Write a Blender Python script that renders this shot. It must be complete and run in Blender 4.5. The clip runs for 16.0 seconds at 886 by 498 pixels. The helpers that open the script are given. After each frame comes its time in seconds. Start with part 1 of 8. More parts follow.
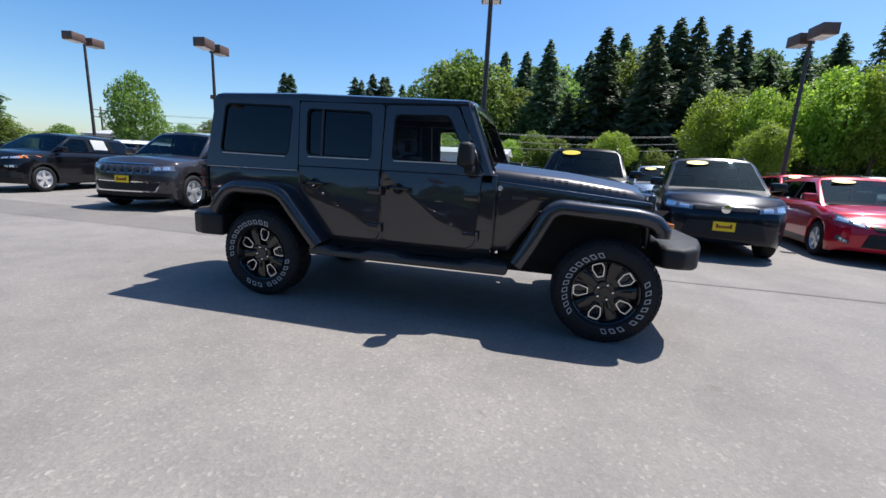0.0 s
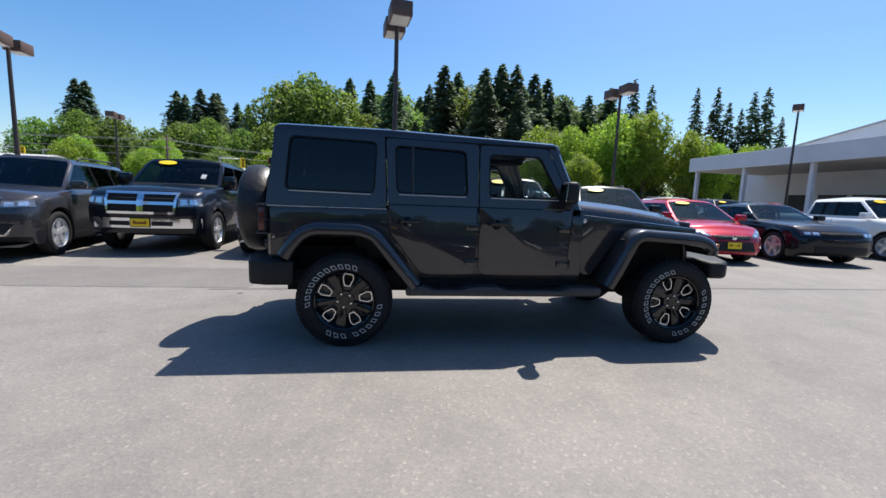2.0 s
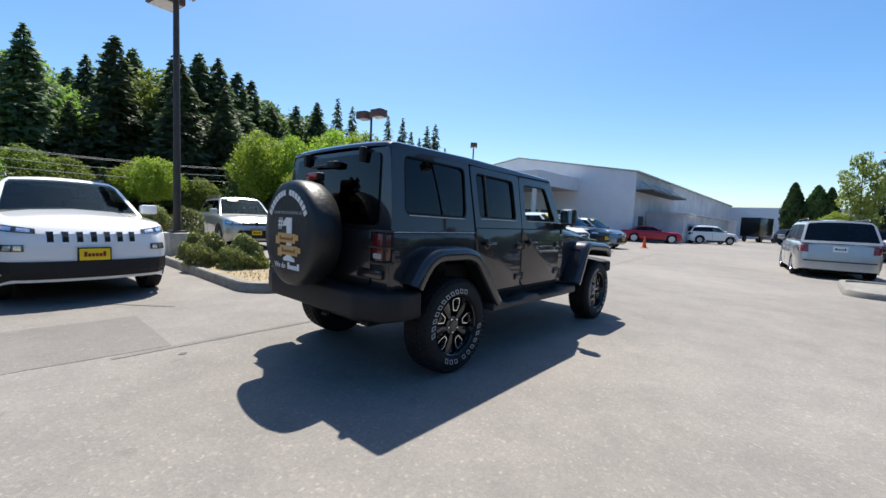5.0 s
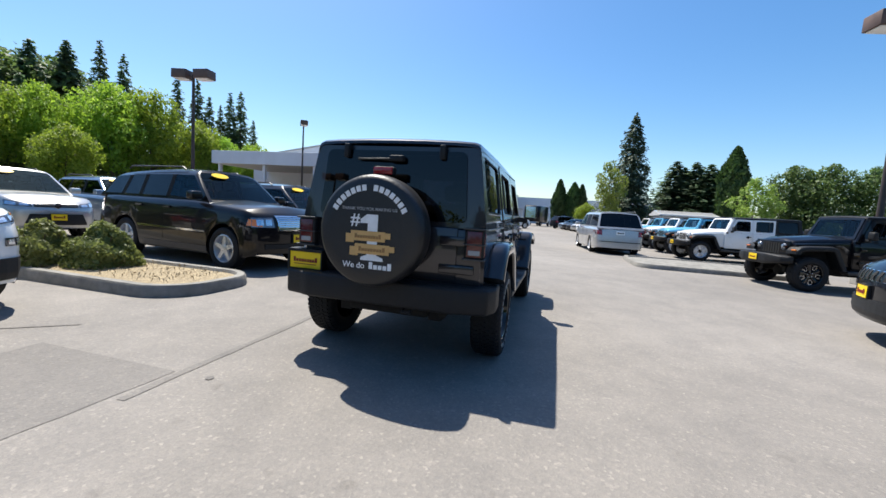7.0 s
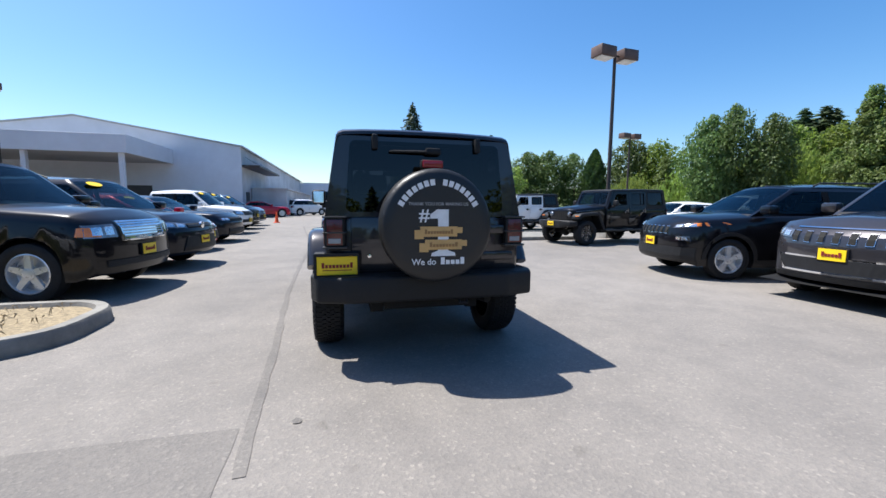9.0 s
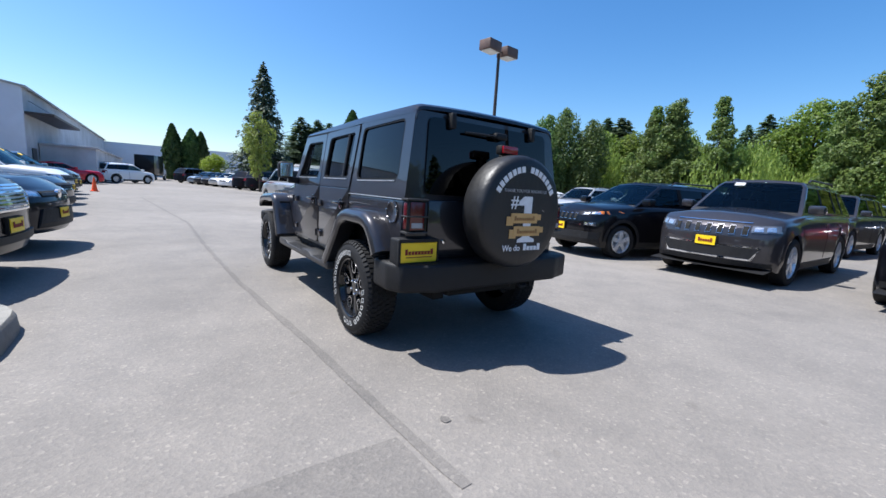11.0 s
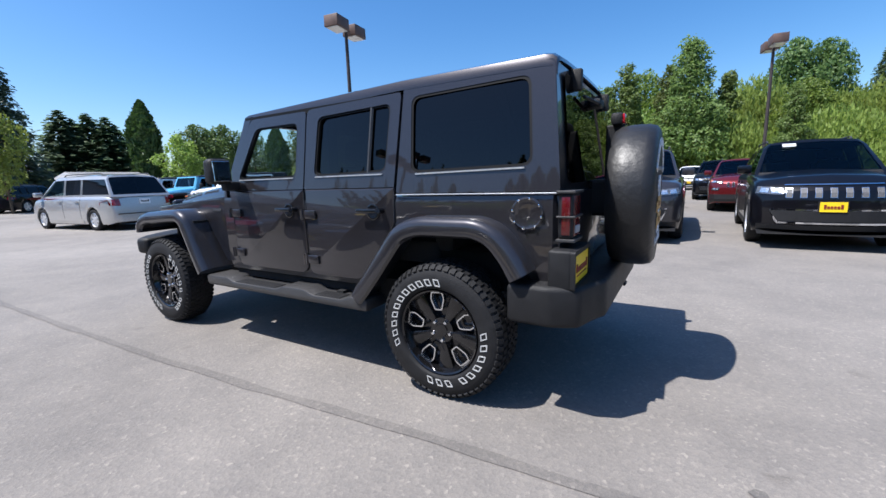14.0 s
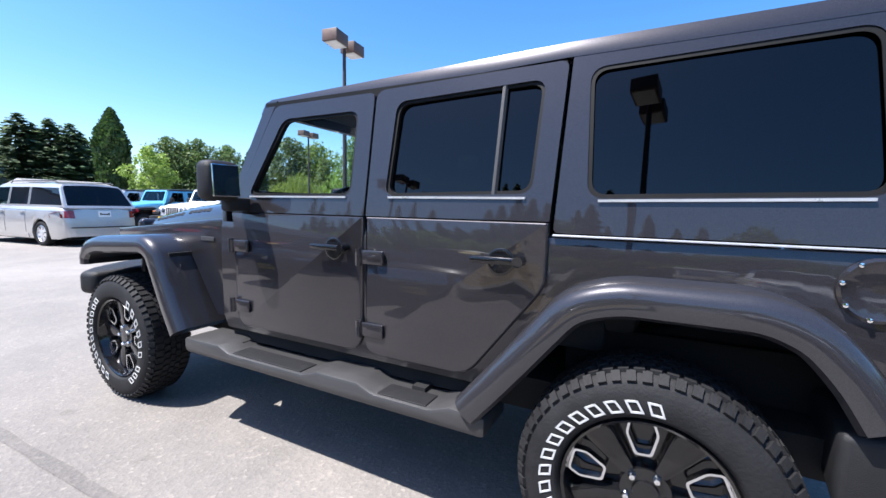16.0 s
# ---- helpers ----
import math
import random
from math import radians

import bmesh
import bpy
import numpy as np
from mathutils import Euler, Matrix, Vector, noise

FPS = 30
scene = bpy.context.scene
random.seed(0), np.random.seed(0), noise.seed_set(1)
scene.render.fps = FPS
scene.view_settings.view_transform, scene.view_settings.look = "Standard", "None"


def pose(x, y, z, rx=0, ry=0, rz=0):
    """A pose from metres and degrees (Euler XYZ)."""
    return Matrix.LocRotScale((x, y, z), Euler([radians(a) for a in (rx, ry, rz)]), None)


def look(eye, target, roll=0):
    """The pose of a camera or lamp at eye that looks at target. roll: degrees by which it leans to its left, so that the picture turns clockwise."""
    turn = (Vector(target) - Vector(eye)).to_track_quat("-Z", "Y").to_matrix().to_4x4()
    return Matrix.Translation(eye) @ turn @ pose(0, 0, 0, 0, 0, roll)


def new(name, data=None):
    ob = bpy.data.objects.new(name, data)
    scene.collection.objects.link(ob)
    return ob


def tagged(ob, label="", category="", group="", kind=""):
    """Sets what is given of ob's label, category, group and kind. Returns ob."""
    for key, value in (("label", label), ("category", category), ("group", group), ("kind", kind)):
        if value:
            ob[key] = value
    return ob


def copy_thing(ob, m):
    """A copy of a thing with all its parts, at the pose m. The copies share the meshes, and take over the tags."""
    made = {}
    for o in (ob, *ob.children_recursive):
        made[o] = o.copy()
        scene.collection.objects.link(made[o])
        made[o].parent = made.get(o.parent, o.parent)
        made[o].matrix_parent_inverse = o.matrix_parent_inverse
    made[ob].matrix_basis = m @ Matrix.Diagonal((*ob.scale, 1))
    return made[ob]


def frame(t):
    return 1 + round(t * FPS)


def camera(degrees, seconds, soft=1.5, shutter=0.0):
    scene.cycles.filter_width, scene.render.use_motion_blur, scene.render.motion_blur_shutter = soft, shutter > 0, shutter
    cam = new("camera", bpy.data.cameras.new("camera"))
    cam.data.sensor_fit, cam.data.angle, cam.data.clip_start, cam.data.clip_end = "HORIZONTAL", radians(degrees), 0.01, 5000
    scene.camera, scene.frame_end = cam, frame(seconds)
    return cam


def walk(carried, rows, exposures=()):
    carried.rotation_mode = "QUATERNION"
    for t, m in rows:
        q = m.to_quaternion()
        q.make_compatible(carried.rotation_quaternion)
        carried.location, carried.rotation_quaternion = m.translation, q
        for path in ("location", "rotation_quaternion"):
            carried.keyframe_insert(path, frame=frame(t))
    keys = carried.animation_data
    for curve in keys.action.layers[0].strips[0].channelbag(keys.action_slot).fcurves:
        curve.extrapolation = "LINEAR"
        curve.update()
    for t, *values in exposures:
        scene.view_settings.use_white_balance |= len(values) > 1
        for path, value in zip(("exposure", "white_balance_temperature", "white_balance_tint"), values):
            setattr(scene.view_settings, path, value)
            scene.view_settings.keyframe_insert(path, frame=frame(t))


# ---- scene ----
cam = camera(95.0, 16.0)
PATH = [
    (0, (2.454, -3.988, 1.237), (1.989, -2.083, 0.844), 3.0),
    (0.5, (1.959, -4.074, 1.245), (1.72, -2.125, 0.862), 4.2),
    (1, (1.426, -4.192, 1.238), (1.387, -2.225, 0.877), 1.4),
    (1.5, (0.881, -4.19, 1.254), (0.985, -2.213, 0.971), 1.7),
    (2, (0.351, -4.21, 1.258), (0.616, -2.244, 1.008), 2.2),
    (2.5, (-0.154, -4.118, 1.276), (0.299, -2.183, 1.053), 1.5),
    (3, (-0.684, -3.996, 1.282), (0.021, -2.136, 1.075), 2.1),
    (3.5, (-1.164, -3.818, 1.274), (-0.277, -2.037, 1.072), 3.1),
    (4, (-1.625, -3.573, 1.249), (-0.525, -1.915, 1.043), 3.1),
    (4.5, (-2.085, -3.327, 1.263), (-0.83, -1.787, 1.032), 3.2),
    (4.7, (-2.258, -3.189, 1.261), (-0.905, -1.73, 1.064), 3.0),
    (6.8, (-3.623, -1.525, 1.239), (-1.737, -0.88, 1.071), 3.2),
    (7, (-3.66, -1.316, 1.265), (-1.743, -0.775, 1.084), 3.7),
    (7.5, (-3.815, -0.817, 1.25), (-1.847, -0.539, 1.026), 2.3),
    (8, (-3.846, -0.307, 1.254), (-1.855, -0.342, 1.065), 1.2),
    (8.5, (-3.885, 0.211, 1.244), (-1.918, -0.091, 1.048), -0.2),
    (9, (-3.803, 0.688, 1.248), (-1.878, 0.193, 1.031), 0.4),
    (9.5, (-3.678, 1.141, 1.248), (-1.815, 0.46, 0.994), -0.1),
    (9.7, (-3.651, 1.327, 1.254), (-1.828, 0.557, 0.965), 0.3),
    (11.8, (-2.495, 2.548, 1.232), (-1.077, 1.164, 0.963), -0.0),
    (12, (-2.355, 2.629, 1.241), (-1.003, 1.182, 0.965), -1.6),
    (12.5, (-2.042, 2.741, 1.229), (-0.782, 1.211, 0.968), -1.1),
    (13, (-1.725, 2.759, 1.236), (-0.53, 1.183, 0.936), 0.6),
    (13.5, (-1.405, 2.805, 1.232), (-0.35, 1.144, 0.875), -2.4),
    (14, (-1.142, 2.717, 1.222), (-0.127, 1.026, 0.889), -1.8),
    (14.5, (-0.916, 2.622, 1.223), (0.052, 0.906, 0.884), 0.4),
    (15, (-0.641, 2.554, 1.231), (0.253, 0.788, 0.945), 0.4),
    (15.5, (-0.337, 2.363, 1.231), (0.555, 0.585, 1.023), -0.3),
    (16, (0.03, 2.16, 1.231), (0.941, 0.391, 1.03), 1.1),
]
walk(cam, [(t, look(eye, target, roll)) for t, eye, target, roll in PATH], [(0, 0.53, 6200, 11), (3, 0.56, 6500, 9), (7, 0.70, 6550, 8), (9, 0.74, 6250, 10), (12, 0.65, 6000, 10), (13.5, 0.64, 6050, 11), (15, 0.95, 6050, 13), (16, 1.28, 6050, 13)])

# ==== world ====

# ---- light ----
SUN = Vector((0.342, 0.398, 1.0)).normalized()
world = bpy.data.worlds.new("sky")
scene.world = world
world.use_nodes = True
wn = world.node_tree.nodes
sky = wn.new("ShaderNodeTexSky")
sky.sky_type, sky.sun_disc = "NISHITA", False
sky.sun_elevation, sky.sun_rotation = radians(62.3), radians(40.7)
sky.altitude, sky.air_density, sky.dust_density, sky.ozone_density = 50, 1.0, 0.95, 2.6
wn["Background"].inputs[1].default_value = 0.113
deep = wn.new("ShaderNodeHueSaturation")
deep.inputs["Saturation"].default_value = 1.30
world.node_tree.links.new(sky.outputs[0], deep.inputs["Color"])
world.node_tree.links.new(deep.outputs[0], wn["Background"].inputs[0])
sun_data = bpy.data.lights.new("sun", "SUN")
sun_data.energy, sun_data.angle, sun_data.color = 5.3, radians(0.53), (1.0, 0.95, 0.87)
sun_lamp = new("sun", sun_data)
sun_lamp.matrix_world = look(SUN * 60, (0, 0, 0))


# ---- materials ----
def nodes_of(name):
    m = bpy.data.materials.new(name)
    m.use_nodes = True
    nt = m.node_tree
    return m, nt, nt.nodes["Principled BSDF"]


def put(nt, ty, **kw):
    n = nt.nodes.new(ty)
    for k, v in kw.items():
        n.inputs[k.replace("_", " ")].default_value = v
    return n


def ramp(nt, fac, stops):
    r = nt.nodes.new("ShaderNodeValToRGB")
    e = r.color_ramp.elements
    while len(e) < len(stops):
        e.new(0.5)
    for el, (p, c) in zip(e, stops):
        el.position, el.color = p, (*c, 1)
    nt.links.new(fac, r.inputs[0])
    return r


def mat(name, base, rough=0.5, metal=0.0, coat=0.0, vary=0.12, scale=6.0, bump=0.0, bump_scale=60.0, spec=0.5, coords="Object", per=0.0):
    """A surface with a coarse and a fine variation, and fine relief."""
    m, nt, p = nodes_of(name)
    tc = nt.nodes.new("ShaderNodeTexCoord")
    p.inputs["Roughness"].default_value, p.inputs["Metallic"].default_value = rough, metal
    p.inputs["Coat Weight"].default_value, p.inputs["Coat Roughness"].default_value = coat, 0.03
    p.inputs["Specular IOR Level"].default_value = spec
    n1 = put(nt, "ShaderNodeTexNoise", Scale=scale, Detail=6.0, Roughness=0.6)
    nt.links.new(tc.outputs[coords], n1.inputs["Vector"])
    lo, hi = [tuple(max(0, c * (1 + s * vary)) for c in base) for s in (-1, 1)]
    r = ramp(nt, n1.outputs[0], [(0.3, lo), (0.7, hi)])
    col = r.outputs[0]
    if per:
        oi = nt.nodes.new("ShaderNodeObjectInfo")
        mp = put(nt, "ShaderNodeMapRange")
        mp.inputs[3].default_value, mp.inputs[4].default_value = 1 - per, 1 + per
        nt.links.new(oi.outputs["Random"], mp.inputs[0])
        hs = nt.nodes.new("ShaderNodeHueSaturation")
        nt.links.new(mp.outputs[0], hs.inputs["Value"])
        nt.links.new(col, hs.inputs["Color"])
        col = hs.outputs[0]
    nt.links.new(col, p.inputs["Base Color"])
    mr = put(nt, "ShaderNodeMapRange")
    mr.inputs[3].default_value, mr.inputs[4].default_value = rough * 0.85, min(1, rough * 1.2)
    nt.links.new(n1.outputs[0], mr.inputs[0])
    nt.links.new(mr.outputs[0], p.inputs["Roughness"])
    if bump:
        n2 = put(nt, "ShaderNodeTexNoise", Scale=bump_scale, Detail=4.0)
        nt.links.new(tc.outputs[coords], n2.inputs["Vector"])
        b = put(nt, "ShaderNodeBump", Strength=bump, Distance=0.01)
        nt.links.new(n2.outputs[0], b.inputs["Height"])
        nt.links.new(b.outputs[0], p.inputs["Normal"])
    return m


def paint(name, base, metal=0.0, rough=0.32, flake=0.0, coat=1.0):
    """Clear-coated car paint, with flakes and a faint orange-peel."""
    m, nt, p = nodes_of(name)
    tc = nt.nodes.new("ShaderNodeTexCoord")
    v = put(nt, "ShaderNodeTexVoronoi", Scale=900.0)
    nt.links.new(tc.outputs["Object"], v.inputs["Vector"])
    d = put(nt, "ShaderNodeTexNoise", Scale=3.0, Detail=5.0)
    nt.links.new(tc.outputs["Object"], d.inputs["Vector"])
    lo, hi = tuple(c * (1 - flake) for c in base), tuple(c * (1 + flake) + flake * 0.01 for c in base)
    r = ramp(nt, v.outputs["Color"], [(0.2, lo), (0.9, hi)])
    nt.links.new(r.outputs[0], p.inputs["Base Color"])
    mr = put(nt, "ShaderNodeMapRange")
    mr.inputs[3].default_value, mr.inputs[4].default_value = rough * 0.9, rough * 1.15
    nt.links.new(d.outputs[0], mr.inputs[0])
    nt.links.new(mr.outputs[0], p.inputs["Roughness"])
    p.inputs["Metallic"].default_value = metal
    p.inputs["Specular IOR Level"].default_value = 0.12
    p.inputs["Coat Weight"].default_value, p.inputs["Coat Roughness"].default_value = coat, 0.02
    w = put(nt, "ShaderNodeTexNoise", Scale=7.0, Detail=2.0)
    nt.links.new(tc.outputs["Object"], w.inputs["Vector"])
    b = put(nt, "ShaderNodeBump", Strength=0.016, Distance=0.02)
    nt.links.new(w.outputs[0], b.inputs["Height"])
    nt.links.new(b.outputs[0], p.inputs["Coat Normal"])
    return m


def glass(name, tint, gloss=1.0, sheen=(1.0, 1.0, 1.0)):
    """A thin tinted pane: tinted see-through with a clear reflection."""
    m, nt, p = nodes_of(name)
    nt.nodes.remove(p)
    out = nt.nodes["Material Output"]
    t, g = nt.nodes.new("ShaderNodeBsdfTransparent"), nt.nodes.new("ShaderNodeBsdfGlossy")
    t.inputs[0].default_value = (*tint, 1)
    g.inputs[0].default_value = (*sheen, 1)
    g.inputs["Roughness"].default_value = 0.012
    f = nt.nodes.new("ShaderNodeLayerWeight")
    f.inputs["Blend"].default_value = 0.5
    pw = nt.nodes.new("ShaderNodeMath")
    pw.operation = "POWER"
    pw.inputs[1].default_value = 4.0
    nt.links.new(f.outputs["Facing"], pw.inputs[0])
    mul = nt.nodes.new("ShaderNodeMath")
    mul.operation, mul.use_clamp = "MULTIPLY_ADD", True
    mul.inputs[1].default_value, mul.inputs[2].default_value = gloss * 0.9, gloss * 0.055
    nt.links.new(pw.outputs[0], mul.inputs[0])
    mx = nt.nodes.new("ShaderNodeMixShader")
    nt.links.new(mul.outputs[0], mx.inputs[0])
    nt.links.new(t.outputs[0], mx.inputs[1])
    nt.links.new(g.outputs[0], mx.inputs[2])
    nt.links.new(mx.outputs[0], out.inputs[0])
    return m


def leaves(name, dark, light, trans=0.35, hue=0.02):
    m, nt, p = nodes_of(name)
    oi, ge = nt.nodes.new("ShaderNodeObjectInfo"), nt.nodes.new("ShaderNodeNewGeometry")
    r = ramp(nt, ge.outputs["Random Per Island"], [(0.0, dark), (1.0, light)])
    hs = nt.nodes.new("ShaderNodeHueSaturation")
    mp = put(nt, "ShaderNodeMapRange")
    mp.inputs[3].default_value, mp.inputs[4].default_value = 0.5 - hue, 0.5 + hue
    mv = put(nt, "ShaderNodeMapRange")
    mv.inputs[3].default_value, mv.inputs[4].default_value = 0.75, 1.25
    nt.links.new(oi.outputs["Random"], mp.inputs[0])
    nt.links.new(oi.outputs["Random"], mv.inputs[0])
    nt.links.new(mp.outputs[0], hs.inputs["Hue"])
    nt.links.new(mv.outputs[0], hs.inputs["Value"])
    nt.links.new(r.outputs[0], hs.inputs["Color"])
    nt.links.new(hs.outputs[0], p.inputs["Base Color"])
    p.inputs["Roughness"].default_value = 0.55
    tr = nt.nodes.new("ShaderNodeBsdfTranslucent")
    nt.links.new(hs.outputs[0], tr.inputs[0])
    mx = nt.nodes.new("ShaderNodeMixShader")
    mx.inputs[0].default_value = trans
    nt.links.new(p.outputs[0], mx.inputs[1])
    nt.links.new(tr.outputs[0], mx.inputs[2])
    nt.links.new(mx.outputs[0], nt.nodes["Material Output"].inputs[0])
    return m


def asphalt(name, tone, speck=1.0):
    """Worn asphalt: aggregate specks, fine grain, broad stains and tyre-polished bands."""
    m, nt, p = nodes_of(name)
    tc = nt.nodes.new("ShaderNodeTexCoord")

    def noise_at(scale, detail=6.0, rough=0.6, dist=0.0):
        n = put(nt, "ShaderNodeTexNoise", Scale=scale, Detail=detail, Roughness=rough, Distortion=dist)
        nt.links.new(tc.outputs["Object"], n.inputs["Vector"])
        return n.outputs[0]

    def mixc(fac, a, b, kind="MULTIPLY"):
        n = nt.nodes.new("ShaderNodeMix")
        n.data_type, n.blend_type = "RGBA", kind
        n.inputs[0].default_value = fac if isinstance(fac, float) else 1
        if not isinstance(fac, float):
            nt.links.new(fac, n.inputs[0])
        for s, i in ((a, 6), (b, 7)):
            if isinstance(s, tuple):
                n.inputs[i].default_value = (*s, 1)
            else:
                nt.links.new(s, n.inputs[i])
        return n.outputs[2]

    broad = ramp(nt, noise_at(0.16, 5.0, 0.62, 0.6), [(0.3, tuple(c * 0.80 for c in tone)), (0.72, tuple(c * 1.16 for c in tone))]).outputs[0]
    blotch = ramp(nt, noise_at(1.7, 6.0, 0.7), [(0.32, (0.82, 0.82, 0.83)), (0.6, (1.06, 1.05, 1.04))]).outputs[0]
    grain = ramp(nt, noise_at(150.0, 3.0, 0.8), [(0.3, (0.80, 0.80, 0.81)), (0.68, (1.14, 1.135, 1.13))]).outputs[0]
    v = put(nt, "ShaderNodeTexVoronoi", Scale=62.0)
    nt.links.new(tc.outputs["Object"], v.inputs["Vector"])
    stones = ramp(nt, v.outputs["Color"], [(0.1, (0.88, 0.88, 0.89)), (0.8, (1.04, 1.03, 1.02)), (0.985, (1.38, 1.36, 1.32))]).outputs[0]
    col = mixc(1.0, mixc(1.0, mixc(0.8, broad, blotch), grain), stones)
    spots = ramp(nt, noise_at(5.5, 2.0, 0.4), [(0.70, (1, 1, 1)), (0.78, (0.72, 0.71, 0.70))]).outputs[0]
    col = mixc(0.6, col, spots)
    nt.links.new(col, p.inputs["Base Color"])
    p.inputs["Roughness"].default_value, p.inputs["Specular IOR Level"].default_value = 0.78, 0.35
    h = nt.nodes.new("ShaderNodeMath")
    h.operation = "ADD"
    nt.links.new(v.outputs["Distance"], h.inputs[0])
    nt.links.new(noise_at(210.0, 3.0), h.inputs[1])
    b = put(nt, "ShaderNodeBump", Strength=0.42, Distance=0.005)
    nt.links.new(h.outputs[0], b.inputs["Height"])
    nt.links.new(b.outputs[0], p.inputs["Normal"])
    return m


